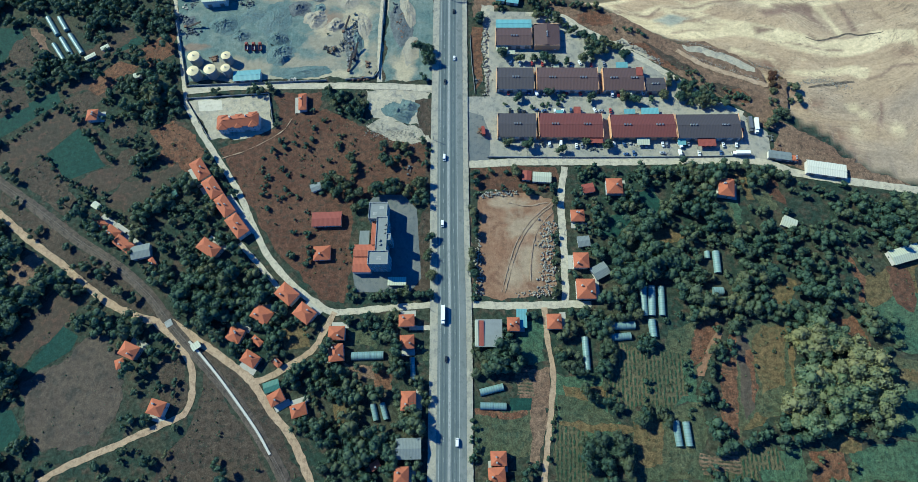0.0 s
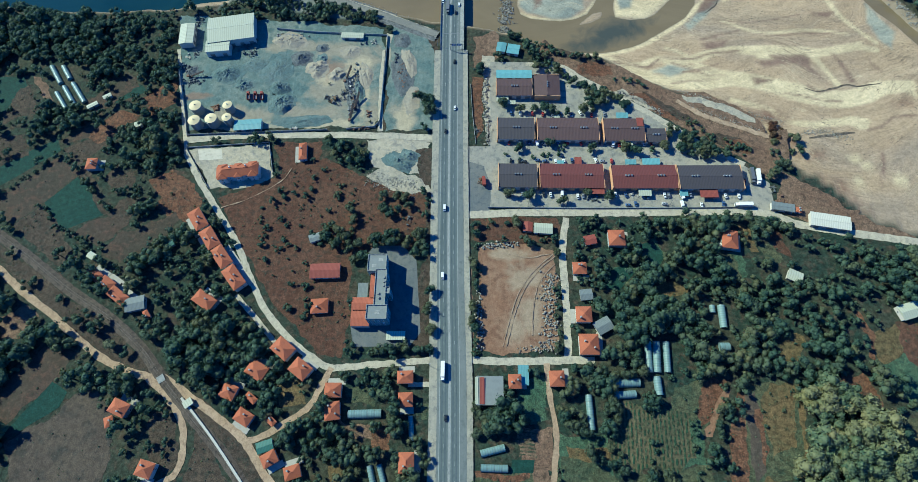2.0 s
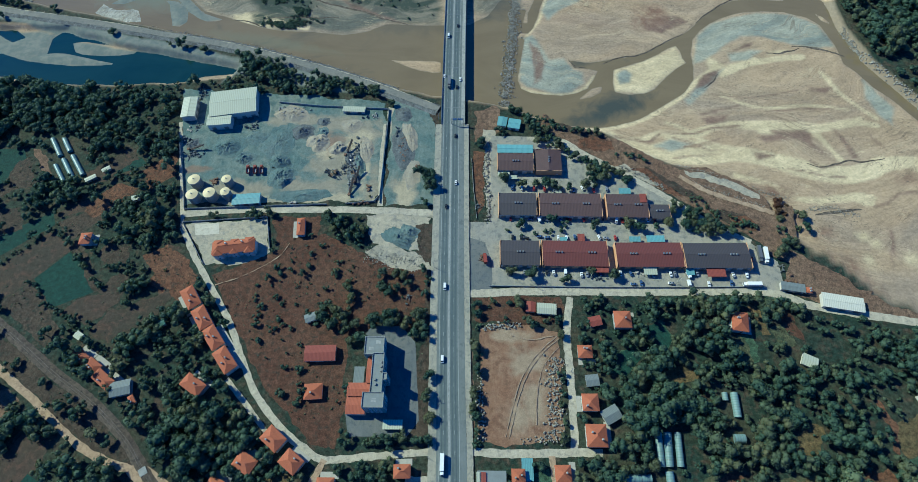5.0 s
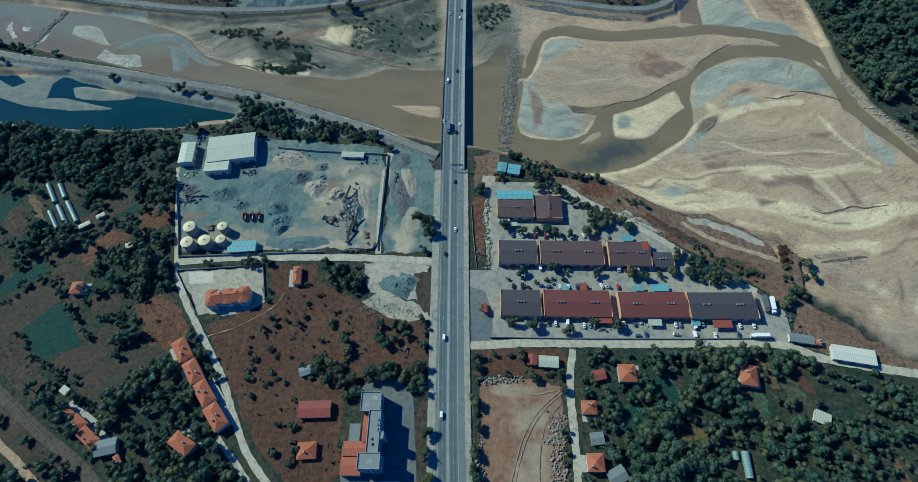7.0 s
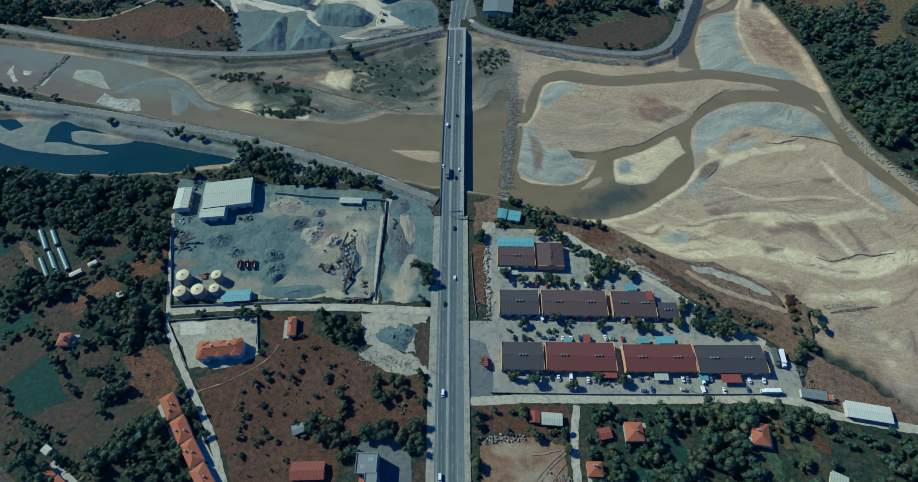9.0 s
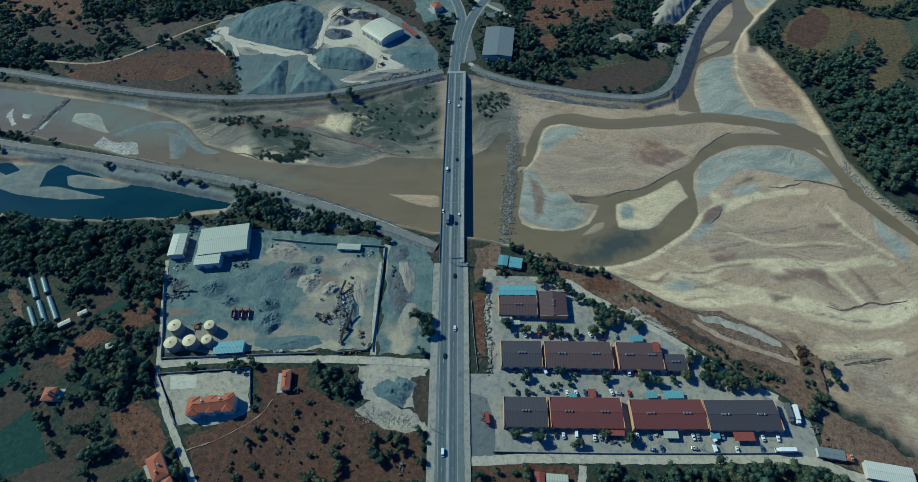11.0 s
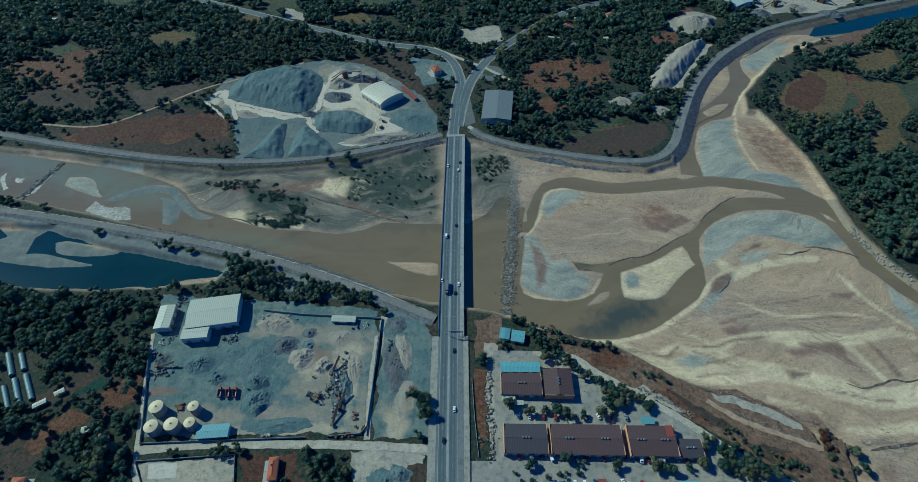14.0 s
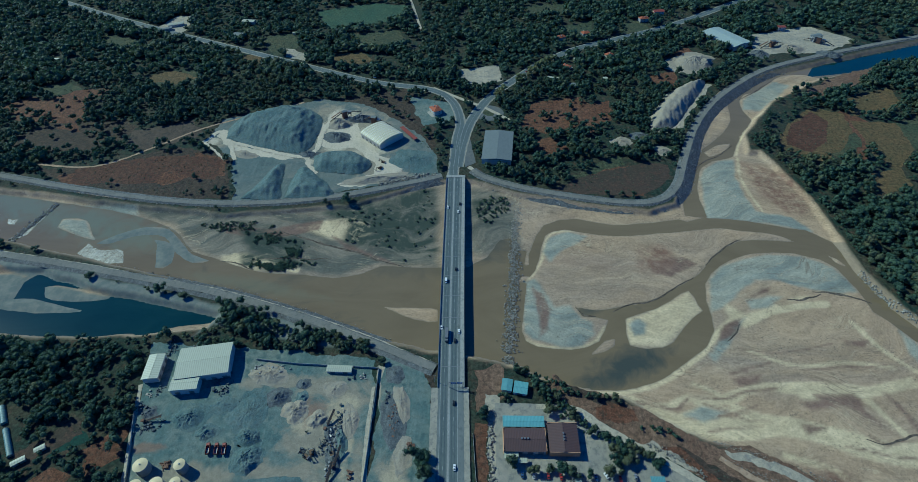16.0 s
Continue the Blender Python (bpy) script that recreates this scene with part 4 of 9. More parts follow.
def cut_bank(line, width):
    """A low eroded edge in the sand, dark with wet mud."""
    p = smooth(line, 2.5)
    d = np.gradient(p, axis=0)
    d /= np.linalg.norm(d, axis=1)[:, None] + 1e-9
    bm = bmesh.new()
    prev = None
    n = len(p)
    for k, (q, t) in enumerate(zip(p, d)):
        w = width * 0.5 * (0.25 + 0.75 * math.sin(math.pi * (k + 0.5) / n)) * (0.7 + 0.8 * abs(noise.noise((q[0] / 7, q[1] / 7, 0))))
        o = 1.2 * noise.noise((q[0] / 9, q[1] / 9, 4))
        a, b = q + np.array((t[1], -t[0])) * (o + w), q + np.array((t[1], -t[0])) * (o - w)
        now = [bm.verts.new((*v, max(-4.97, ground_height(*v)) + h)) for v, h in ((a, 0.05), (b, 0.22))]
        if prev:
            bm.faces.new((prev[0], now[0], now[1], prev[1]))
        prev = now
    return tagged(part("cut_bank", bm, CUT_MUD), "dark eroded edge in the river sand", "bank", kind="structure")

# ---- many small pieces joined in one mesh ----
def scatter_mesh(name, template_list, places, material, label, category="trees"):
    """One joined mesh of many crowns. places: x, y, z, radius, height factor, tint."""
    VV, FF, TT, o = [], [], [], 0
    for k, (V, F) in enumerate(template_list):
        P = places[k::len(template_list)]
        if not len(P):
            continue
        a = RNG.uniform(0, 6.283, len(P))
        c, s = np.cos(a)[:, None], np.sin(a)[:, None]
        r = P[:, 3][:, None]
        X = (V[:, 0] * c - V[:, 1] * s) * r + P[:, 0][:, None]
        Y = (V[:, 0] * s + V[:, 1] * c) * r + P[:, 1][:, None]
        Z = V[:, 2] * r * P[:, 4][:, None] + P[:, 2][:, None]
        VV.append(np.stack([X, Y, Z], -1).reshape(-1, 3))
        FF.append((F[None] + (np.arange(len(P)) * len(V))[:, None, None]).reshape(-1, 3) + o)
        TT.append(np.repeat(P[:, 5], len(V)))
        o += len(P) * len(V)
    VV, FF = np.concatenate(VV).astype(np.float32), np.concatenate(FF).astype(np.int32)
    me = bpy.data.meshes.new(name)
    me.vertices.add(len(VV))
    me.vertices.foreach_set("co", VV.ravel())
    me.loops.add(FF.size)
    me.loops.foreach_set("vertex_index", FF.ravel())
    me.polygons.add(len(FF))
    me.polygons.foreach_set("loop_start", np.arange(0, FF.size, 3, dtype=np.int32))
    me.polygons.foreach_set("use_smooth", np.ones(len(FF), bool))
    me.update(calc_edges=True)
    put_attr(me, "tint", np.concatenate(TT))
    me.materials.append(material)
    return tagged(new(name, me), label, category, kind="stuff")

# ---- land covers, roads, railway ----
LAYER = [0]
BLOCKED, OPEN_GROUND = [], []     # plan shapes that keep trees away
COVER_WORDS = {
    "dry_grass": "dry reddish grassland", "scrub_dry": "dry scrubby ground", "crop_dark": "dark green crop field", "crop_green": "green vegetable field",
    "stubble": "harvested olive-brown field", "meadow": "yellowish green meadow", "straw": "straw-coloured field", "soil_red": "bare reddish soil",
    "soil_brown": "ploughed brown soil plot", "soil_grey": "grey-brown fallow field", "gravel": "grey gravel yard", "gravel_pale": "pale gravel and rubble ground",
    "quarry": "grey quarry floor with pale tracks", "estate": "grey paved yard of the workshop estate", "concrete": "pale concrete pad", "asphalt": "worn asphalt forecourt",
    "dust": "bright dusty ground of the quarry", "lot": "bare reddish building lot with wheel tracks", "crop_rows": "field planted in green rows", "bed_rows": "brown garden beds planted in short rows"}


def ragged(ring, step=3.0, wild=1.2):
    got = []
    for (ax, ay), (bx, by) in zip(ring, ring[1:] + ring[:1]):
        n = max(1, int(math.hypot(bx - ax, by - ay) / step))
        for k in range(n):
            x, y = ax + (bx - ax) * k / n, ay + (by - ay) * k / n
            x += wild * (1.6 * noise.noise((x / 14, y / 14, 3.0)) + 0.7 * noise.noise((x / 4, y / 4, 7.0))) + random.uniform(-0.15, 0.15) * wild
            y += wild * (1.6 * noise.noise((x / 14, y / 14, 13.0)) + 0.7 * noise.noise((x / 4, y / 4, 17.0))) + random.uniform(-0.15, 0.15) * wild
            got.append((x, y))
    return got


def sheet(bm, ring, z):
    """A flat polygon, cut in triangles."""
    from_ring = [Vector((x, y, 0)) for x, y in ring]
    vs = [bm.verts.new((x, y, z)) for x, y in ring]
    for tri in geometry.tessellate_polygon([from_ring]):
        a, b, c = (vs[i] for i in tri)
        n = (b.co - a.co).cross(c.co - a.co)
        if n.length > 1e-6:
            bm.faces.new((a, b, c) if n.z > 0 else (a, c, b))
    return bm


def cover(kind, ring):
    LAYER[0] += 1
    hard = kind in ("concrete", "asphalt", "estate", "crop_dark")
    sheet_ring = ragged(ring, 2.0, 0.25 if hard else 2.2)
    bm = sheet(bmesh.new(), sheet_ring, 0.02 + 0.0004 * LAYER[0])
    OPEN_GROUND.append((kind, ring))
    return tagged(part("field" if kind not in ("gravel", "estate", "concrete", "asphalt", "quarry", "gravel_pale", "dust") else "yard", bm, COVERS[kind]), COVER_WORDS[kind], "field", kind="structure")


def strip(bm, line, left, right, z, zr=None, wild=0.0):
    """A band along a line, from left to right of it (metres, right positive)."""
    p = np.asarray(line, float)
    d = np.gradient(p, axis=0)
    d /= np.linalg.norm(d, axis=1)[:, None] + 1e-9
    nrm = np.stack([d[:, 1], -d[:, 0]], -1)
    zr = z if zr is None else zr
    prev = None
    for q, n in zip(p, nrm):
        l, r = left + random.uniform(-wild, wild), right + random.uniform(-wild, wild)
        now = (bm.verts.new((*(q + n * l), z)), bm.verts.new((*(q + n * r), zr)))
        if prev:
            bm.faces.new((prev[0], prev[1], now[1], now[0]))
        prev = now
    return bm


def track(line, width, material, name, label, wild):
    LAYER[0] += 1
    p = smooth(line, 3.0)
    bm = strip(bmesh.new(), p, -width / 2, width / 2, 0.24 + 0.001 * LAYER[0], wild=wild)
    BLOCKED.append((p[::2], width / 2 + 2.6))
    return tagged(part(name, bm, material), label, "road", kind="structure")


def dirt_road(line, width):
    return track(line, width, ROAD_DIRT, "road", "pale brown dirt track", 0.5)


def lane(line, width):
    return track(line, width, ROAD_LANE, "road", "pale gravelled lane", 0.35)


def asphalt_road(line, width):
    ob = track(line, width + 3, SHOULDER, "pavement", "pale gravel shoulder of the highway", 0.4)
    p = smooth(line, 3.0)
    z = 0.3 + 0.001 * LAYER[0]
    tagged(part("road", strip(bmesh.new(), p, -width / 2, width / 2, z), ASPHALT_DARK), "dark asphalt highway", "road", kind="structure")
    for o in (-width / 2 + 0.5, -0.1, width / 2 - 0.7):
        tagged(part("road_marking", strip(bmesh.new(), p, o, o + 0.25, z + 0.02), WORN_PAINT), "white painted line on the highway", "marking", kind="structure")
    return ob


def sleeper_mesh():
    me = bpy.data.meshes.new("sleeper")
    bm = block(-0.13, 0.13, -1.3, 1.3, 0.0, 0.14)
    bm.to_mesh(me)
    bm.free()
    me.materials.append(SLEEPER_WOOD)
    return me


SLEEPER = sleeper_mesh()


def railway(line, width):
    p = smooth(line, 3.0)
    bm = strip(bmesh.new(), p, -width / 2 - 1.5, -width / 2 + 1, 0.1, 0.75, 0.3)
    strip(bm, p, -width / 2 + 1, width / 2 - 1, 0.75)
    strip(bm, p, width / 2 - 1, width / 2 + 1.5, 0.75, 0.1, 0.3)
    bed = tagged(part("railway_bed", bm, BALLAST), "brown stone ballast bed of the railway", "railway", kind="structure")
    BLOCKED.append((p[::2], width / 2 + 4))
    for track_at in (0.0,):
        for o in (-0.75, 0.75):
            bm = strip(bmesh.new(), p, track_at + o - 0.07, track_at + o + 0.07, 0.95)
            part("rail", bm, RAIL, bed, "worn steel rail")
    for q, t in zip(p, np.gradient(p, axis=0)):
        s = new("sleeper", SLEEPER)
        s.parent = bed
        s.matrix_basis = pose(q[0], q[1], 0.76, 0, 0, math.degrees(math.atan2(t[1], t[0])))

# eroded edges
cut_bank([(284, 311), (293, 308), (307.5, 310.5), (317.5, 314), (332.5, 313), (348.5, 316.5)], 1.8)
cut_bank([(284.5, 438), (297.5, 437.5), (316, 444)], 2.2)
cut_bank([(310, 446.5), (326.5, 444.5), (340.5, 440.5), (354.5, 433.5)], 2.4)
cut_bank([(228.5, 480.5), (240, 492), (251.5, 501.5), (265.5, 511), (272.5, 514)], 1.6)
cut_bank([(133.5, 427.5), (147.5, 434.5), (164, 437.5), (178.5, 443.5), (194, 454), (213, 465.5)], 1.6)
cut_bank([(219, 396), (228, 402.5), (235, 412)], 1.4)
cut_bank([(102, 433), (108, 424), (118, 422)], 1.4)
cut_bank([(259, 618), (275, 640), (300, 655), (322, 675)], 1.6)
cut_bank([(285, 264.5), (311.5, 267.5)], 2)
cut_bank([(-225, 493.5), (-207, 488.5), (-190.5, 480.5)], 1.6)
cut_bank([(-177.5, 532.5), (-149.5, 522), (-122, 510.5), (-91, 500.5), (-77.5, 492.5), (-50, 483)], 2.4)
cut_bank([(-187, 494.5), (-162, 495.5), (-140.5, 493.5), (-119.5, 494.5)], 1.6)
cut_bank([(368, 780), (392.5, 797.5), (429.5, 828.5)], 2)
cut_bank([(276, 262.5), (294.5, 265), (313, 267.5)], 2.6)

# roads and tracks
dirt_road([(-368, 178.5), (-334, 156.5), (-306, 136), (-280, 119.5), (-254, 101), (-230, 86), (-203.5, 77), (-191.5, 76), (-173.5, 66), (-151, 52), (-129.5, 37), (-115.5, 19.5), (-98.5, 1.5), (-85, -22.5), (-78, -37.5)], 5)
dirt_road([(-202.5, 77), (-185, 63.5), (-172, 48), (-167.5, 29.5), (-169.5, 18.5), (-177, 13), (-209.5, -2), (-243, -17), (-255.5, -26)], 4.2)
lane([(-212, 250.5), (-194.5, 222.5), (-174.5, 196), (-157.5, 171.5), (-144, 146.5), (-129, 122), (-105.5, 98.5), (-90.5, 88.5), (-80, 83), (-52, 85), (-9.5, 88.5)], 4.5)
lane([(-151.5, 133), (-137, 118), (-122.5, 103), (-108.5, 88.5)], 3.5)
dirt_road([(-79, 83), (-87, 66.5), (-93, 56.5), (-115, 42), (-129.5, 36)], 4)
lane([(-215.5, 262.5), (-166.5, 266.5), (-119.5, 266.5), (-58.5, 265.5), (-13, 262.5)], 6)
lane([(-241, 356.5), (-231, 318.5), (-221, 283), (-212, 250.5)], 3)
lane([(11.5, 195), (55, 197), (119.5, 196.5), (218, 196.5), (250, 186.5), (286, 179.5), (332.5, 172), (383.5, 162.5)], 6)
lane([(79.5, 337), (107, 318), (151.5, 287.5), (192.5, 254), (220, 236.5)], 5)
lane([(82.5, 192.5), (78, 166.5), (78, 139), (77.5, 105), (76.5, 88.5)], 5)
lane([(9.5, 89), (35, 87.5), (76.5, 88.5), (94, 88.5)], 5)
dirt_road([(62.5, 86.5), (63.5, 65), (66, 42), (62.5, 13.5), (57.5, -21), (55, -39.5)], 3.5)
lane([(-61, 353), (-61.5, 316), (-59.5, 269.5)], 4)
lane([(-10, 72.5), (-28, 72.5)], 3)
lane([(-16.5, 370.5), (-74, 398.5), (-142, 426.5), (-213.5, 450.5), (-274.5, 465), (-338, 481), (-403, 495), (-470, 509.5), (-579, 539.5)], 6)
lane([(58.5, 336), (86.5, 334), (104, 321)], 4)
asphalt_road([(-0.5, 633), (5, 680), (16.5, 732), (40, 786), (78.5, 838.5), (125, 891.5), (182.5, 934.5), (251.5, 967.5), (346.5, 1015.5), (496.5, 1115.5), (680, 1225.5)], 11)
asphalt_road([(-5.5, 616.5), (-2, 686.5), (2, 732.5), (-11, 784.5), (-43.5, 814.5), (-118.5, 837), (-229, 892), (-354, 957.5), (-495, 1031.5), (-630.5, 1106.5), (-772.5, 1191), (-1118, 1375.5)], 10)
lane([(-35.5, 817.5), (5, 784), (35, 760.5), (63.5, 730.5)], 5)
lane([(11.5, 632.5), (30.5, 613.5), (74, 592), (133.5, 575), (180, 566), (217.5, 573), (237.5, 600.5)], 5)
dirt_road([(-17.5, 617), (-52.5, 605), (-113.5, 586), (-174, 574.5), (-235, 571), (-367, 587.5), (-520, 626.5), (-688, 667.5)], 5)
dirt_road([(237.5, 600.5), (257.5, 643.5), (292.5, 717), (345, 788), (388, 822), (433, 855), (524.5, 894), (700.5, 953.5), (846, 996)], 6)
dirt_road([(-493.5, 650.5), (-434, 642.5), (-398.5, 654), (-357.5, 689.5), (-325, 719), (-287.5, 741.5), (-206, 783)], 3)
lane([(-92, 1162.5), (-62.5, 1011.5)], 4)
# railway
railway([(-388, 211), (-342, 182), (-309, 161.5), (-271.5, 136.5), (-237, 116), (-209, 94.5), (-193.5, 78), (-172, 57), (-144, 31), (-121.5, 6), (-103.5, -18), (-94.5, -34.5)], 4.6)
# land covers
cover("crop_dark", [(-374.5, 207), (-352.5, 221.5), (-314, 253), (-320, 265), (-359.5, 241), (-383, 227.5)])
cover("scrub_dry", [(-387, 263), (-370, 269.5), (-350.5, 269.5), (-338.5, 250.5), (-358.5, 238), (-374.5, 230)])
cover("stubble", [(-368.5, 192), (-349, 212), (-314, 246), (-292.5, 232), (-312.5, 206.5), (-331.5, 189), (-343, 195.5), (-358, 187.5)])
cover("crop_dark", [(-312.5, 206.5), (-293.5, 229), (-283, 221.5), (-264, 196), (-292, 183)])
cover("scrub_dry", [(-294.5, 240.5), (-278, 227.5), (-261.5, 197), (-264, 196), (-282, 221.5), (-294, 230)])
cover("scrub_dry", [(-331, 188), (-312, 204.5), (-291.5, 181), (-271.5, 160.5), (-284.5, 155), (-307.5, 171)])
cover("scrub_dry", [(-327.5, 190.5), (-313, 203.5), (-293.5, 182.5), (-294, 171), (-308, 173)])
cover("stubble", [(-283, 180), (-270, 192), (-253, 195.5), (-244.5, 189.5), (-252.5, 178), (-262, 173), (-270, 178)])
cover("scrub_dry", [(-262, 195.5), (-247, 214.5), (-240.5, 203.5), (-244.5, 189.5), (-255, 194.5)])
cover("stubble", [(-254.5, 164), (-244, 178.5), (-224, 190.5), (-208.5, 195.5), (-213, 187.5), (-227.5, 174.5), (-242.5, 158)])
cover("stubble", [(-271, 227.5), (-264.5, 238), (-247, 232.5), (-249, 222), (-260.5, 215.5)])
cover("soil_red", [(-229, 222), (-217.5, 234), (-204, 227), (-190, 208.5), (-190.5, 195.5), (-199, 189.5), (-210, 192), (-218.5, 200.5), (-227, 203.5), (-221, 214.5)])
cover("stubble", [(-232, 222), (-218, 237.5), (-209, 234), (-217.5, 227), (-222.5, 217)])
cover("soil_red", [(-283.5, 271), (-283, 286.5), (-272.5, 292), (-259, 288), (-260, 282), (-274.5, 273.5)])
cover("soil_red", [(-256, 291), (-254, 304), (-238.5, 317.5), (-232, 302.5), (-240, 293.5), (-247.5, 286)])
cover("stubble", [(-316.5, 261.5), (-299, 275), (-286.5, 278), (-292, 268), (-311, 258)])
cover("scrub_dry", [(-312, 254), (-295.5, 262.5), (-272.5, 267), (-282.5, 251.5), (-294, 241.5), (-304.5, 246)])
cover("crop_dark", [(-304, 300), (-281, 324.5), (-264, 318), (-257.5, 311.5), (-275, 303), (-292.5, 294)])
cover("crop_dark", [(-392, 328.5), (-369, 328), (-356, 306.5), (-377.5, 288.5)])
cover("soil_brown", [(-361, 328), (-353.5, 328), (-335.5, 300.5), (-338.5, 294.5)])
cover("soil_brown", [(72.5, 362), (89.5, 351.5), (123, 341), (152.5, 322), (180.5, 302), (203.5, 287.5), (237, 262.5), (259, 270.5), (254, 238.5), (234, 228.5), (216.5, 245), (192, 261), (172, 276.5), (151, 292.5), (133.5, 303), (106.5, 321.5), (88, 329), (69, 346)])
cover("scrub_dry", [(152.5, 305.5), (174, 290.5), (194.5, 275), (176.5, 278.5), (156, 295)])
cover("scrub_dry", [(193, 268), (219, 262.5), (230.5, 251.5), (217, 247), (198.5, 259)])
cover("scrub_dry", [(72.5, 361), (103.5, 345.5), (127.5, 338.5), (122.5, 334.5), (89, 342.5)])
cover("soil_red", [(100.5, 336), (113, 338.5), (129, 331), (130, 323.5), (116.5, 323.5), (102, 327)])
cover("soil_red", [(141, 306.5), (154.5, 302.5), (164.5, 290.5), (179, 277.5), (172, 276.5), (155.5, 290.5)])
cover("gravel_pale", [(135, 310), (147.5, 300.5), (160, 289), (155, 289.5), (138, 300.5), (129, 306.5)])
cover("soil_red", [(86, 318), (94.5, 319), (107.5, 308.5), (107, 300), (97.5, 296.5), (87, 302.5)])
cover("soil_red", [(207.5, 259), (219, 261), (230.5, 252.5), (225, 247), (214.5, 250)])
cover("soil_red", [(13.5, 324.5), (22.5, 325.5), (23, 266.5), (18.5, 259.5), (15.5, 283)])
cover("soil_brown", [(14.5, 369.5), (35, 372), (34.5, 343), (27, 330.5), (17, 330.5)])
cover("gravel_pale", [(22.5, 343.5), (32, 344.5), (29.5, 266), (25, 266.5)])
cover("scrub_dry", [(-30, 370), (-17, 370), (-15, 309.5), (-21.5, 304), (-26, 337.5)])
cover("gravel_pale", [(-61, 373.5), (-49, 370), (-44, 319), (-46, 275), (-53.5, 272.5), (-54.5, 319)])
cover("dry_grass", [(-179, 209.5), (-125.5, 235), (-99, 245.5), (-60.5, 221.5), (-18, 228.5), (-15.5, 171.5), (-31.5, 167), (-57.5, 172), (-74, 162.5), (-70, 109), (-72.5, 88.5), (-91, 94.5), (-120.5, 122), (-146.5, 158)])
cover("dry_grass", [(-143, 259.5), (-105, 261), (-105, 243), (-134, 231.5)])
cover("scrub_dry", [(-375.5, 291), (-367.5, 314.5), (-359.5, 320.5), (-345.5, 290.5), (-372, 279)])
cover("soil_brown", [(-316.5, 113.5), (-298.5, 124.5), (-288, 118), (-291.5, 101), (-310.5, 101)])
cover("stubble", [(-301, 62), (-274, 96.5), (-255.5, 90.5), (-259, 72), (-280, 60), (-297, 56)])
cover("crop_dark", [(-307, 18.5), (-283.5, 18.5), (-274, 6), (-276.5, -6), (-298.5, -8)])
cover("scrub_dry", [(-184, 60.5), (-174.5, 47), (-169.5, 23), (-176, 17.5), (-190, 30), (-194, 48.5)])
cover("scrub_dry", [(-167.5, 56.5), (-145, 26.5), (-125, 3.5), (-108.5, -22.5), (-104.5, -41), (-175.5, -41.5), (-183, -12), (-163.5, 12), (-161, 30)])
cover("gravel_pale", [(-212.5, 253.5), (-147, 259.5), (-140.5, 230), (-151, 221), (-184.5, 217)])
cover("concrete", [(-203.5, 253.5), (-184.5, 254.5), (-182, 244.5), (-200.5, 244)])
cover("gravel", [(-217, 271.5), (-63.5, 273.5), (-60, 292.5), (-59, 340.5), (-65, 379), (-248.5, 396.5), (-231, 318.5)])
cover("gravel", [(-56.5, 270.5), (-16, 272), (-17.5, 339.5), (-29.5, 378.5), (-56, 379)])
cover("gravel_pale", [(-70, 261.5), (-18.5, 258), (-17, 236.5), (-27, 229), (-61.5, 237)])
cover("estate", [(9, 255), (29.5, 255), (28, 200.5), (11, 199.5)])
cover("estate", [(25.5, 201.5), (29, 339), (77, 338), (151, 285), (192.5, 253), (217.5, 238.5), (235.5, 221), (235, 196.5)])
cover("asphalt", [(9, 242), (22.5, 237), (28, 219.5), (27, 197.5), (10, 194.5)])
cover("lot", [(20.5, 170.5), (45.5, 173.5), (72.5, 166.5), (70, 94.5), (17.5, 93.5)])
cover("dry_grass", [(14.5, 193), (76.5, 192.5), (73, 171), (15.5, 174)])
cover("soil_brown", [(228.5, 231.5), (240, 234), (252, 227.5), (272.5, 213.5), (300.5, 188.5), (333.5, 175), (331, 167.5), (286.5, 181.5), (250.5, 189), (235.5, 199), (241.5, 218.5)])
cover("soil_brown", [(7, 198), (11.5, 171.5), (14.5, 92.5), (10.5, 90.5), (8, 139.5)])
cover("gravel_pale", [(-58.5, 264), (-14, 262.5), (-14, 255.5), (-18.5, 258), (-63, 260.5)])
cover("scrub_dry", [(-31, 252.5), (-16.5, 252.5), (-11.5, 90.5), (-26.5, 92.5), (-25.5, 139.5), (-16.5, 171.5)])
cover("crop_green", [(135.5, 164), (145, 176.5), (150, 163.5), (145, 151.5), (138, 150)])
cover("crop_green", [(105, 150), (122, 157), (128, 152.5), (110, 137)])
cover("crop_green", [(191.5, 163.5), (202, 166), (205, 150), (196, 145.5)])
cover("straw", [(184.5, 72.5), (222.5, 80.5), (221.5, 50), (214, 21.5), (175.5, 5.5), (173, 24.5)])
cover("soil_red", [(161, 72.5), (176, 76.5), (169.5, 61), (160.5, 42.5), (155.5, 50)])
cover("crop_rows", [(101, 53.5), (131, 55.5), (128.5, 24.5), (100, 22.5)])
cover("crop_green", [(68, 42), (98, 42.5), (99, 13.5), (68.5, -10.5), (65.5, 0)])
cover("meadow", [(14.5, 16), (52.5, 18.5), (49, -6.5), (15.5, -5.5)])
cover("soil_brown", [(43.5, 46), (64.5, 44), (64, 20.5), (44, 25.5)])
cover("soil_brown", [(54, 18.5), (61, 18.5), (56.5, -7), (50.5, -3.5)])
cover("crop_rows", [(66.5, 13.5), (99.5, 20.5), (104.5, -3.5), (82, -21), (64.5, -21)])
cover("crop_green", [(273.5, 50), (299, 52), (322.5, 43), (309.5, 1.5), (269, 6)])
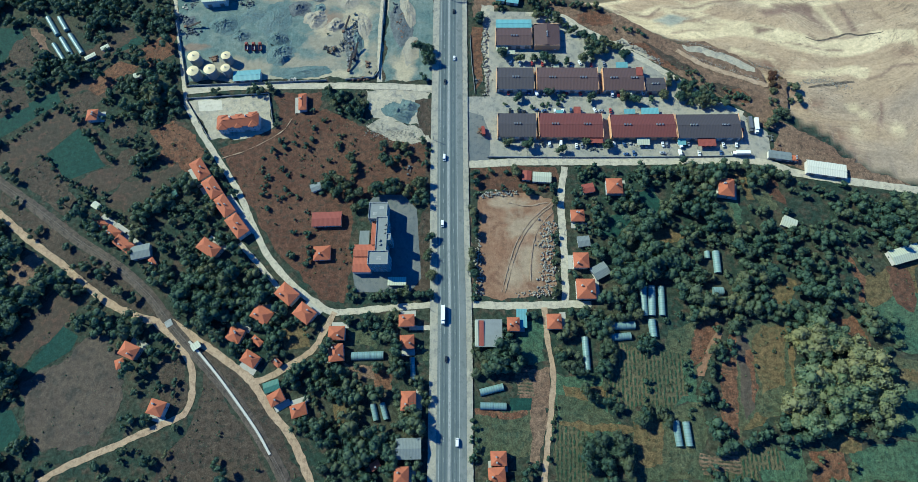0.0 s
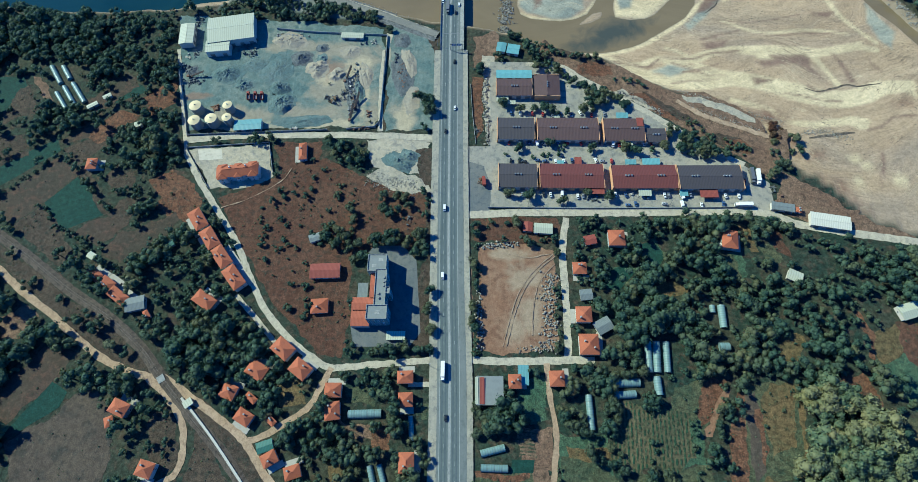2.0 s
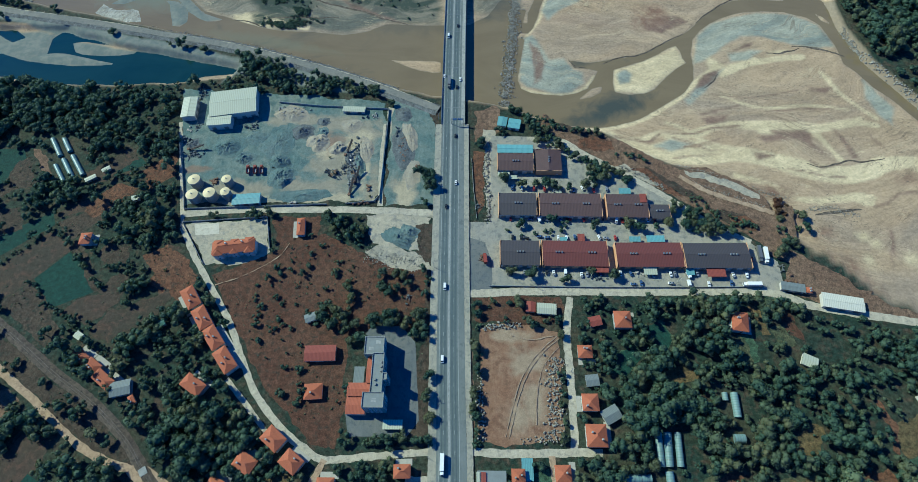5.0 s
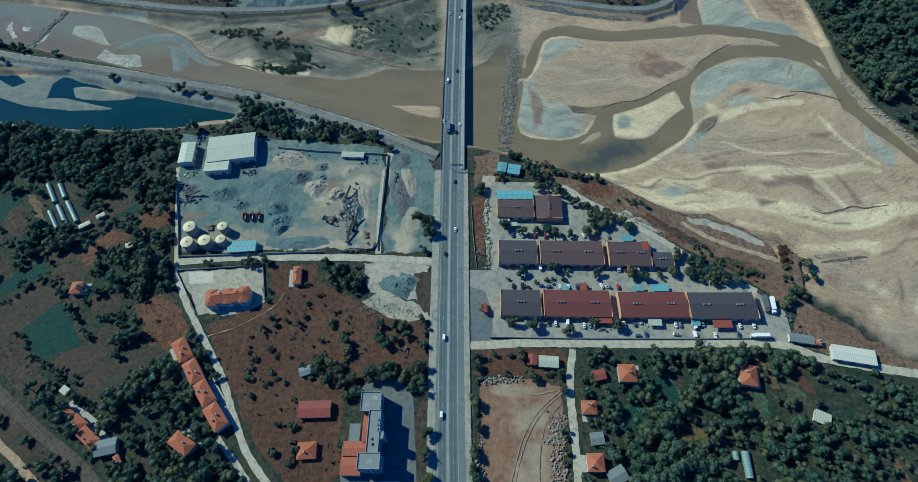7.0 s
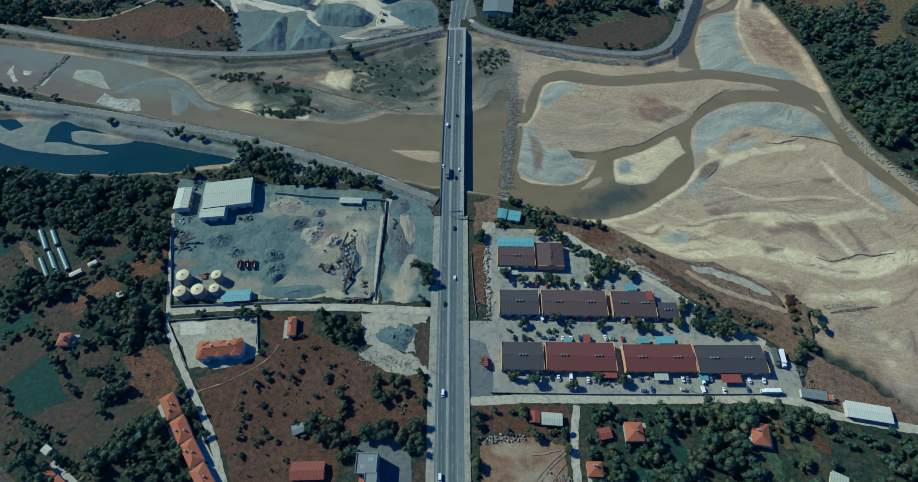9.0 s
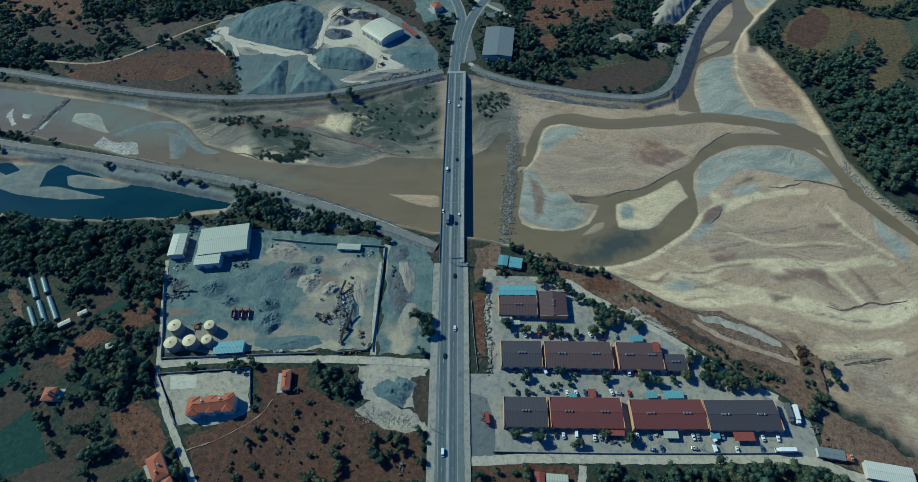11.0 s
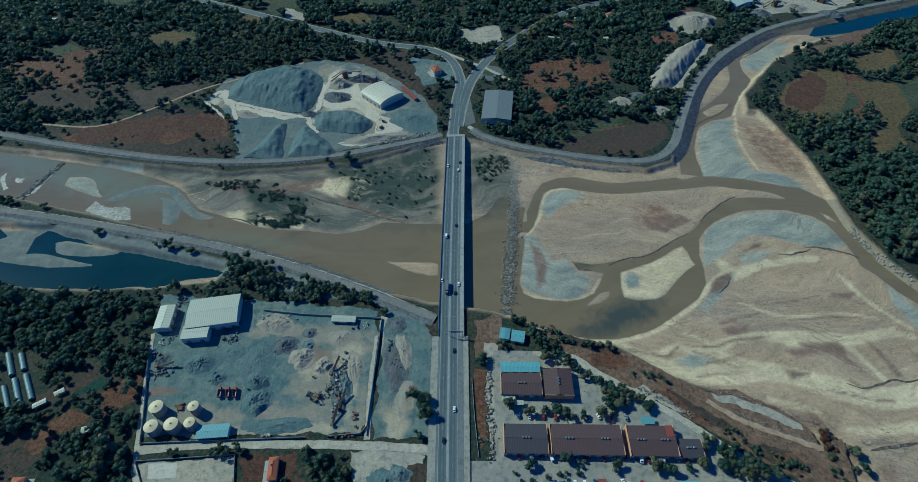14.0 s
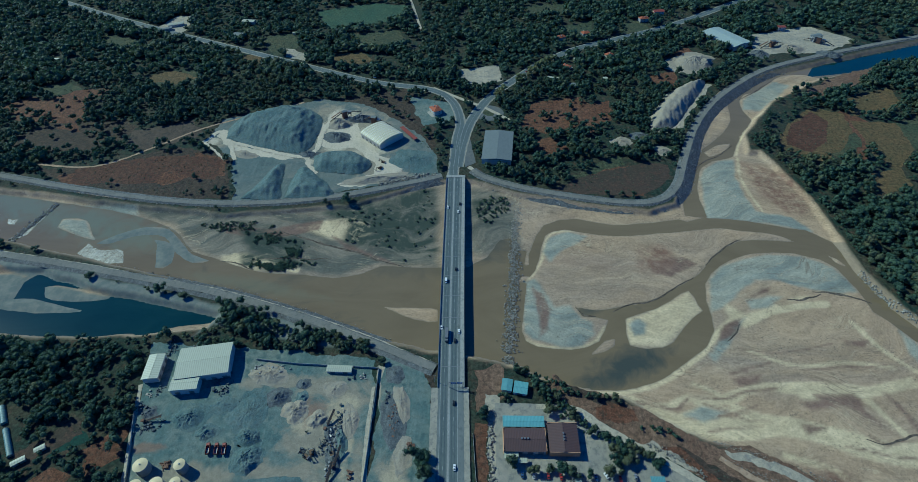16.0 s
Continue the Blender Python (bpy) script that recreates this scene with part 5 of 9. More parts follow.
cover("crop_green", [(279.5, 88.5), (311.5, 96.5), (336.5, 88.5), (327, 58), (290, 57.5)])
cover("soil_red", [(218, -2.5), (239, -2.5), (238.5, -19.5), (216.5, -25.5)])
cover("crop_rows", [(163, -6.5), (186.5, -1), (186.5, -20), (162, -22.5)])
cover("meadow", [(142.5, 72.5), (162.5, 78.5), (162.5, 50), (140, 21), (135, 42.5)])
cover("straw", [(222, 109), (233, 104.5), (225, 84.5), (210.5, 88.5)])
cover("meadow", [(114.5, 20.5), (158.5, 24.5), (155.5, -20.5), (110, -20.5)])
cover("scrub_dry", [(-339, 173.5), (-307, 155), (-270, 130.5), (-235.5, 110), (-208.5, 90), (-195.5, 78), (-206, 78), (-230.5, 88.5), (-254.5, 103), (-280.5, 122.5), (-307.5, 140.5), (-336, 164)])
cover("stubble", [(-343.5, 188), (-310, 166), (-278, 144), (-287.5, 147), (-319, 166), (-341, 179)])
cover("scrub_dry", [(-209.5, 96.5), (-178.5, 72), (-152, 56.5), (-125.5, 36), (-111, 12.5), (-88.5, -22.5), (-96, -22.5), (-122.5, 12.5), (-149.5, 41.5), (-172.5, 60.5), (-194, 80)])
cover("crop_green", [(42.5, 72.5), (60, 78.5), (61, 49.5), (49.5, 47.5), (42, 57)])
cover("crop_rows", [(37.5, 24), (52, 24), (52, 18.5), (37, 18.5)])
cover("straw", [(71.5, 35), (99.5, 37), (100, 24), (72.5, 24)])
cover("soil_red", [(68.5, 20.5), (89, 20.5), (86.5, 13.5), (68, 12)])
cover("crop_green", [(84.5, 10), (106.5, 13.5), (106, -6.5), (86.5, -10)])
cover("straw", [(113.5, 14), (132, 15.5), (130.5, -10), (114.5, -13)])
cover("crop_green", [(143.5, 50), (157, 51.5), (155, 24.5), (140.5, 24.5)])
cover("crop_green", [(190, -2.5), (214.5, -1), (212.5, -20), (188.5, -20)])
cover("straw", [(227, 6), (255.5, 8), (249.5, -2.5), (228, -4)])
cover("crop_green", [(242.5, -2.5), (285.5, 4.5), (278.5, -19.5), (241.5, -19.5)])
cover("soil_brown", [(185.5, 67), (191.5, 69), (185, 21), (178, 7.5), (179.5, 24.5)])
cover("straw", [(282.5, 109), (318.5, 121), (311.5, 96.5), (279.5, 88.5), (273.5, 96.5)])
cover("soil_red", [(243, 78.5), (265.5, 78.5), (269, 61.5), (264, 57.5), (258, 71), (241.5, 72)])
cover("meadow", [(117.5, 130.5), (130, 132.5), (130.5, 117.5), (116, 115.5)])
cover("straw", [(139, 139), (160, 145.5), (163, 136.5), (141.5, 128)])
cover("meadow", [(217.5, 170.5), (230.5, 172.5), (231.5, 156.5), (218.5, 152)])
cover("dry_grass", [(224.5, 184.5), (235.5, 177), (238.5, 161), (229, 165.5)])
cover("straw", [(-78.5, 23.5), (-67.5, 27), (-62.5, 12.5), (-73.5, 9)])
cover("soil_red", [(-49.5, 41.5), (-40, 45.5), (-38.5, 34.5), (-47, 31.5)])
cover("meadow", [(-19.5, 60.5), (-12.5, 60.5), (-12.5, 49.5), (-18.5, 48.5)])
cover("straw", [(-114.5, 72), (-99, 74), (-93.5, 60.5), (-109, 56.5)])
cover("scrub_dry", [(-196, 122), (-187, 118), (-189, 107), (-198, 111.5)])
cover("straw", [(-151.5, 105), (-142, 109), (-136, 98.5), (-144, 94.5)])
cover("meadow", [(-70.5, 68.5), (-47.5, 72.5), (-46.5, 60.5), (-66, 60)])
cover("soil_brown", [(-73.5, 56.5), (-65.5, 49), (-50, 47.5), (-47.5, 38), (-65, 41.5)])
cover("meadow", [(-601.5, 837.5), (-559.5, 853.5), (-528.5, 826.5), (-570, 811.5)])
cover("straw", [(-336.5, 929.5), (-292, 934), (-276.5, 907.5), (-318.5, 899.5)])
cover("meadow", [(-175.5, 998), (-101, 1018), (-78, 960.5), (-149, 942.5)])
cover("straw", [(-200, 924), (-148, 936), (-126, 901.5), (-176.5, 890)])
cover("soil_red", [(318, 912.5), (345.5, 931.5), (349, 901.5), (322.5, 883.5)])
cover("meadow", [(263.5, 1024), (305.5, 1041.5), (304.5, 998.5), (264, 982.5)])
cover("meadow", [(167, 1017), (218, 1038.5), (215, 991.5), (171, 977.5)])
cover("straw", [(495, 767.5), (570, 796), (559.5, 750.5), (487.5, 724.5)])
cover("meadow", [(501, 697.5), (563, 722.5), (553.5, 671), (488, 637.5)])
cover("straw", [(439, 606), (484.5, 621), (476, 585), (432.5, 571.5)])
cover("soil_red", [(-622, 789), (-587, 812), (-548, 786.5), (-579, 757.5)])
cover("meadow", [(-587.5, 1017), (-517, 991), (-512, 958), (-580.5, 982.5)])
cover("scrub_dry", [(-559, 689), (-538, 728), (-483.5, 769.5), (-404, 731), (-415.5, 691.5), (-506, 672.5)])
cover("scrub_dry", [(-487, 639), (-420.5, 643), (-340.5, 683), (-270, 662.5), (-244.5, 580.5), (-335.5, 587.5), (-456.5, 621.5)])
cover("soil_grey", [(-409.5, 717.5), (-341, 743), (-313.5, 708), (-343, 689.5), (-398.5, 684.5)])
cover("soil_red", [(-511.5, 734), (-492, 740.5), (-455.5, 699), (-459.5, 671), (-492.5, 700)])
cover("soil_red", [(-377.5, 653.5), (-319, 664), (-297.5, 623.5), (-323.5, 605), (-356.5, 614)])
cover("soil_red", [(-314.5, 670), (-272, 657), (-261, 622.5), (-284, 623)])
cover("soil_red", [(-456.5, 627), (-423.5, 635), (-405.5, 613), (-435.5, 607.5)])
cover("meadow", [(-456.5, 871), (-393.5, 887), (-370, 846.5), (-422.5, 831)])
cover("soil_red", [(77, 716.5), (97, 773), (160, 786.5), (176.5, 748.5), (156, 714.5), (110.5, 693.5)])
cover("soil_red", [(81.5, 684), (110, 689.5), (121.5, 670.5), (93, 657)])
cover("soil_red", [(141, 624), (214.5, 633), (219, 601), (194.5, 576.5), (122.5, 583)])
cover("soil_red", [(257.5, 840.5), (302.5, 856.5), (302.5, 813.5), (257.5, 807)])
cover("gravel_pale", [(239, 732.5), (276.5, 790.5), (324.5, 821), (341.5, 812), (293.5, 744.5), (263.5, 691.5), (237.5, 698.5)])
cover("gravel_pale", [(288.5, 866), (353.5, 915), (358, 863.5), (308, 847.5)])
cover("gravel_pale", [(451.5, 969.5), (555, 998.5), (607.5, 941), (529, 903.5), (435.5, 903.5)])
cover("scrub_dry", [(-297.5, 749), (-67.5, 818.5), (-27.5, 713), (-29, 656.5), (-67, 707.5), (-109, 757.5), (-174.5, 782), (-272, 741)])
cover("quarry", [(-305.5, 694.5), (-302.5, 742), (-183.5, 790.5), (-126.5, 776), (-93, 749.5), (-45, 700.5), (-23.5, 650.5), (-24, 617), (-115, 593), (-186.5, 574.5), (-236.5, 575.5), (-265, 656.5)])
cover("dust", [(-173.5, 717), (-162.5, 759), (-127.5, 729.5), (-116.5, 702), (-90.5, 657.5), (-61, 631.5), (-66, 614), (-115.5, 596.5), (-132.5, 603), (-93, 623.5), (-95.5, 644), (-123.5, 675.5), (-144, 671), (-167, 681.5)])
cover("dust", [(-286, 690), (-297.5, 707), (-293, 720.5), (-279.5, 702.5), (-266.5, 684.5), (-209.5, 664), (-179.5, 657.5), (-205.5, 651), (-235.5, 661.5), (-265.5, 668)])
cover("soil_red", [(424.5, 726.5), (480.5, 739), (504.5, 704), (462, 649.5), (416, 662.5), (393.5, 688)])
cover("meadow", [(417.5, 681), (471, 692), (468, 661), (424, 639)])
cover("meadow", [(-327, 993.5), (-274.5, 1014), (-247.5, 957), (-281.5, 927.5)])
cover("crop_green", [(-252.5, 1101), (-154, 1137), (-89, 1119.5), (-104.5, 1054.5), (-218, 1023.5)])
cover("meadow", [(112.5, 1108.5), (185.5, 1118.5), (173.5, 1066), (118, 1056)])
cover("gravel_pale", [(-3.5, 868.5), (56, 881), (62, 839.5), (37, 815), (4.5, 833)])
cover("gravel", [(-66, 794), (-10.5, 777), (-6, 733), (-46, 720.5)])
cover("gravel_pale", [(-281, 954.5), (-255, 949), (-222.5, 919), (-232.5, 907.5), (-262.5, 922.5)])

# rust-coloured openings in the far woods and on the wooded bank
cover("soil_red", [(-582.5, 750), (-584.5, 780), (-537, 826.5), (-490, 833.5), (-503.5, 793), (-484.5, 740), (-523.5, 741)])
cover("scrub_dry", [(-559.5, 688.5), (-553.5, 714.5), (-515.5, 727), (-466, 718.5), (-436, 672.5), (-468.5, 667.5), (-519, 694)])
cover("soil_grey", [(-402, 684.5), (-409.5, 717), (-358.5, 729.5), (-322, 721.5), (-345.5, 695.5), (-374, 677.5)])
cover("dry_grass", [(-431.5, 611.5), (-439, 637.5), (-399, 653.5), (-340.5, 664), (-275.5, 656.5), (-269.5, 616.5), (-296, 617.5), (-329, 634.5), (-338.5, 611.5), (-378, 611.5)])
cover("straw", [(-454.5, 867), (-418, 884), (-374, 859), (-402, 842), (-434, 848.5)])
cover("gravel_pale", [(-511, 1036.5), (-498, 1093.5), (-466.5, 1092), (-455.5, 1034), (-466.5, 1011)])
cover("soil_red", [(94.5, 671), (127, 682.5), (127, 658), (86, 653)])
cover("soil_red", [(154, 756.5), (197, 777.5), (191, 726.5), (153, 694.5)])
cover("stubble", [(99, 589.5), (140, 612.5), (209.5, 636), (234.5, 632), (230.5, 607), (201.5, 581.5), (164.5, 578.5), (122.5, 583)])
cover("meadow", [(157, 637.5), (186, 650.5), (189, 633.5), (140, 612.5), (113, 602.5)])
cover("straw", [(367, 663.5), (401.5, 713.5), (446.5, 750), (477.5, 732), (471.5, 698), (440, 655.5), (403.5, 633.5), (383, 645.5)])
cover("dry_grass", [(380, 668), (401.5, 708), (440, 738), (450, 715), (430, 675), (400, 650)])
cover("straw", [(476.5, 715.5), (529.5, 709.5), (518, 653.5), (474, 610), (467, 632), (475, 685.5)])
cover("soil_red", [(447, 649.5), (472, 673), (460, 643.5), (445, 632.5)])
cover("soil_brown", [(439.5, 777), (485.5, 810.5), (540, 842), (588.5, 858), (555, 824.5), (518, 798), (469.5, 776)])
# gardens and fields east of the highway
cover("meadow", [(168.5, 6), (172, 30), (178, 59), (185, 70), (203.5, 78), (220.5, 78.5), (220, 67), (218.5, 52), (216, 34), (208, 18.5), (198.5, 15), (189, 20), (179, 4.5)])
cover("straw", [(196, 62), (203.5, 74), (218, 74), (216, 50), (210, 34), (196, 30)])
cover("soil_red", [(168.5, 6), (172, 30), (178, 59), (182.5, 68), (187, 66.5), (182.5, 37.5), (178.5, 5.5)])
cover("soil_grey", [(187, 65), (194.5, 67.5), (192, 44.5), (189.5, 22.5), (183.5, 15), (183, 30.5)])
cover("soil_red", [(190.5, 58.5), (194, 59), (196, 52), (190, 25), (188, 30.5)])
cover("soil_red", [(155.5, 55.5), (163, 74.5), (169.5, 78), (175, 71), (161.5, 51.5), (156.5, 48)])
cover("lot", [(157, 41.5), (161.5, 51.5), (175, 70.5), (178.5, 69.5), (166.5, 51.5), (161, 41.5)])
cover("meadow", [(268, 45), (278.5, 50.5), (296.5, 52.5), (308.5, 52.5), (302.5, 32.5), (277, 31), (267, 34.5)])
cover("straw", [(276.5, 42.5), (295, 46), (306.5, 46), (304, 37.5), (276.5, 36.5)])
cover("crop_rows", [(106.5, 62.5), (124.5, 56), (121, 30), (116.5, 20), (102, 24.5)])
cover("bed_rows", [(41.5, 44), (54.5, 45.5), (53, 30), (42.5, 29.5)])
cover("soil_brown", [(55.5, 44), (64, 42), (62, 25.5), (52.5, 27.5)])
cover("soil_brown", [(52.5, 24), (60, 23), (55.5, -12), (48, -12)])
cover("meadow", [(15, 17), (49.5, 16), (48, -1.5), (40, -5), (17, -5)])
cover("soil_red", [(16, 19.5), (50, 19), (49.5, 15), (15.5, 16)])
cover("crop_dark", [(38, 27.5), (52, 27.5), (51, 20), (37, 20)])
cover("straw", [(115.5, 12), (126, 10), (125.5, -11.5), (114, -11.5)])
cover("meadow", [(68.5, 29.5), (88.5, 26), (102.5, 17.5), (101.5, 11), (67.5, 14)])
cover("straw", [(67.5, 14), (101.5, 12), (115, 9), (112, 6), (67.5, 11)])
cover("crop_rows", [(129, 59), (151, 55.5), (150, 30), (131, 18), (123.5, 30)])
cover("bed_rows", [(154.5, -6.5), (175, -3), (175, -13.5), (152.5, -16.5)])
cover("crop_rows", [(177, -5), (199, 0), (201.5, -13), (176, -16.5)])
cover("soil_red", [(270, 118.5), (273.5, 120.5), (279.5, 106), (273.5, 90), (270.5, 92), (275, 104)])
cover("soil_red", [(262, 79), (265, 80.5), (272, 59.5), (269.5, 56.5)])
cover("dry_grass", [(296, 114.5), (306.5, 116.5), (312.5, 106), (305.5, 82.5), (296.5, 88), (293, 102)])
cover("soil_red", [(245.5, 77.5), (257, 80.5), (260.5, 76.5), (251.5, 74)])

# fields west of the railway and in the western gardens
cover("soil_grey", [(-283, 34.5), (-254.5, 54), (-243, 69.5), (-228, 64.5), (-218.5, 51.5), (-213, 37), (-213.5, 15.5), (-223.5, -2), (-256, -6), (-267.5, 1.5)])
cover("stubble", [(-297.5, 53), (-268, 86), (-256, 80), (-264, 72), (-288.5, 43.5)])
cover("crop_dark", [(-286.5, 39.5), (-264, 73), (-252, 66.5), (-254.5, 57), (-282, 37.5)])
cover("stubble", [(-306, 302), (-277.5, 329.5), (-264.5, 317), (-295, 290)])
cover("soil_red", [(-262, 304.5), (-236, 322.5), (-232, 298.5), (-251, 290)])
cover("soil_red", [(-295.5, 264.5), (-284.5, 287), (-274, 284), (-267, 275.5), (-286.5, 257)])
cover("scrub_dry", [(-267.5, 229), (-253.5, 239.5), (-244, 227.5), (-248.5, 217.5), (-260.5, 216)])
cover("soil_red", [(-236.5, 226), (-218, 236.5), (-199.5, 213), (-191.5, 205), (-201, 198), (-215.5, 203), (-227.5, 215.5)])
cover("stubble", [(-256, 166.5), (-248.5, 181), (-225.5, 185.5), (-210.5, 199), (-204, 190.5), (-214.5, 176), (-237.5, 162), (-250, 159.5)])
cover("asphalt", [(-62, 164), (-57, 170.5), (-36, 170.5), (-26, 159), (-21, 107), (-28.5, 97), (-66, 97), (-70, 115.5), (-55, 141)])
cover("gravel_pale", [(-67.5, 226.5), (-57, 237), (-25, 226), (-18, 212), (-33.5, 214), (-51, 217.5)])
cover("soil_brown", [(248.5, 224.5), (256, 221), (268, 209.5), (282.5, 201.5), (296.5, 198), (293, 194.5), (274, 200), (259.5, 208.5), (248.5, 216)])

dirt_road([(178, 297), (196, 283), (213, 275), (234, 266), (244, 262)], 4)
cover("soil_brown", [(176, 302), (188, 306), (200, 304), (236, 284), (240, 276), (246, 262), (240, 258), (196, 280)])
cover("gravel_pale", [(185, 303), (205, 297), (226, 286), (236, 280), (236, 274), (222, 281), (204, 291), (184, 299)])
cover("crop_dark", [(134.5, 171.5), (143, 173.5), (150.5, 162.5), (143, 152.5), (135.5, 154.5)])
cover("crop_dark", [(103.5, 147), (123.5, 158), (126.5, 149), (115, 136.5), (103.5, 138.5)])
cover("meadow", [(182.5, 171.5), (197.5, 162.5), (200, 145), (193, 141), (186.5, 158)])
cover("straw", [(205, 187.5), (214, 182.5), (216, 164.5), (210, 164.5)])

cover("asphalt", [(38.5 + 19 * math.cos(a), 748.5 + 19 * math.sin(a)) for a in np.linspace(0, 6.28, 24, endpoint=False)])
cover("meadow", [(38.5 + 8 * math.cos(a), 748.5 + 8 * math.sin(a)) for a in np.linspace(0, 6.28, 16, endpoint=False)])
cover("asphalt", [(8, 632), (20, 640), (14, 690), (18, 730), (8, 735), (2, 690)])

# ---- buildings ----
def window_meshes():
    bm = bmesh.new()
    rings = [[bm.verts.new((u, v, w)) for u, w in ((-k, z0), (k, z0), (k, z1), (-k, z1))] for k, z0, z1, v in ((0.7, -0.05, 1.45, 0.04), (0.7, -0.05, 1.45, -0.08), (0.55, 0.1, 1.3, -0.08), (0.55, 0.1, 1.3, 0.04))]
    for p, q in zip(rings[:-1], rings[1:]):
        for k in range(4):
            bm.faces.new((p[k], p[(k + 1) % 4], q[(k + 1) % 4], q[k]))
    f = bpy.data.meshes.new("window")
    bm.to_mesh(f)
    f.materials.append(FRAME)
    bm = block(-0.55, 0.55, -0.02, 0.02, 0.1, 1.3)
    g = bpy.data.meshes.new("pane")
    bm.to_mesh(g)
    g.materials.append(GLASS)
    return f, g


WINDOW_FRAME, WINDOW_PANE = window_meshes()


def window(parent, x, y, z, turn, sx=1.0, sz=1.0):
    """A framed window on a wall that faces -y before the turn."""
    w = new("window", WINDOW_FRAME)
    w.parent = parent
    w.matrix_basis = pose(x, y, z, 0, 0, turn) @ Matrix.Diagonal((sx, 1, sz, 1))
    p = new("pane", WINDOW_PANE)
    p.parent = w


def hip_roof(L, W, h, rise, over=0.55, gable=0.0, thick=0.16):
    """gable 0: a full hip; 1: a plain gable."""
    bm = bmesh.new()
    a, b = L / 2 + over, W / 2 + over
    r = max(0.05, a - b * (1 - gable))
    top = [(-r, 0, h + rise), (r, 0, h + rise)]
    z0, z1 = h - thick, h
    fill(bm, [(-a, -b, z0), (a, -b, z0), (a, b, z0), (-a, b, z0), (-a, -b, z1), (a, -b, z1), (a, b, z1), (-a, b, z1), *top],
         [(0, 3, 2, 1), (0, 1, 5, 4), (1, 2, 6, 5), (2, 3, 7, 6), (3, 0, 4, 7), (4, 5, 9, 8), (6, 7, 8, 9), (5, 6, 9), (7, 4, 8)])
    return bm


FOOTPRINTS = []
HOUSE_WORDS = {"tile": "rendered house with an orange clay tiled roof", "red": "low shed with a faded red sheet roof", "slate": "low house with a grey sheet roof",
               "green": "low shed with a green sheet roof", "white": "low building with a pale sheet roof", "flat": "flat-roofed grey concrete building"}


def house(x, y, L, W, turn, h, roof):
    if W > L:
        L, W, turn = W, L, turn + 90
    FOOTPRINTS.append((x, y, L, W, turn))
    base = tagged(empty("house" if h > 3.2 else "shed", x, y, 0, turn), HOUSE_WORDS[roof], "house" if h > 3.2 else "shed")
    L, W = L - 1.1, W - 1.1
    part("wall", block(-L / 2, L / 2, -W / 2, W / 2, 0, h - 0.17), random.choice((WALL, WALL, WALL_GREY)), base)
    if roof == "flat":
        part("roof", block(-L / 2 - 0.2, L / 2 + 0.2, -W / 2 - 0.2, W / 2 + 0.2, h - 0.16, h + 0.15), ROOFS[roof], base)
        for q in (-1, 1):
            part("parapet", block(-L / 2 - 0.2, L / 2 + 0.2, q * (W / 2 + 0.1) - 0.15, q * (W / 2 + 0.1) + 0.15, h + 0.153, h + 0.7), WALL, base)
            part("parapet", block(q * (L / 2 + 0.05) - 0.15, q * (L / 2 + 0.05) + 0.15, -W / 2 + 0.1, W / 2 - 0.1, h + 0.153, h + 0.7), WALL, base)
    else:
        tiled = roof == "tile"
        rise = (W / 2 + 0.5) * (0.46 if tiled else 0.22)
        rf = part("roof", hip_roof(L, W, h, rise, 0.55, 0.0 if tiled else 1.0), ROOFS[roof], base)
        if tiled:
            r = L / 2 - W / 2
            if r > 0.6:
                part("ridge", block(-r, r, -0.16, 0.16, h + rise - 0.06, h + rise + 0.1), ROOFS["tile"], rf)
            for _ in range(random.choice((1, 1, 2))):
                cx, cy = random.uniform(-0.3, 0.3) * L, random.uniform(0.12, 0.3) * W * random.choice((-1, 1))
                ch = part("chimney", block(cx - 0.4, cx + 0.4, cy - 0.4, cy + 0.4, h + 0.2, h + rise + 0.7), WALL, base, "rendered chimney")
                part("cap", block(cx - 0.5, cx + 0.5, cy - 0.5, cy + 0.5, h + rise + 0.703, h + rise + 0.85), CONCRETE, ch)
    if roof == "tile" and h > 3.5:
        q = random.choice((-1, 1))
        part("patio", block(-L / 2, L / 2 + random.uniform(0, 3), q * (W / 2 + 2.2) - 2.0, q * (W / 2 + 2.2) + 2.0, 0.0, 0.22), PATIO, base, "pale concrete patio")
    storeys = max(1, int(h / 2.6))
    for s in range(storeys):
        z = 0.9 + s * 2.7
        n = max(1, int(L / 4.5))
        for k in range(n):
            u = (k + 0.5) / n * L - L / 2
            for q in (-1, 1):
                if not (s == 0 and k == 0 and q == -1):
                    window(base, u, q * (W / 2 + 0.02), z, 0 if q < 0 else 180)
        for q in (-1, 1):
            window(base, q * (L / 2 + 0.02), 0.15 * W, z, 90 * q)
    u = 0.5 / max(1, int(L / 4.5)) * L - L / 2
    part("door", block(u - 0.5, u + 0.5, -W / 2 - 0.05, -W / 2 + 0.03, 0.05, 2.1), DOOR, base)
    return base


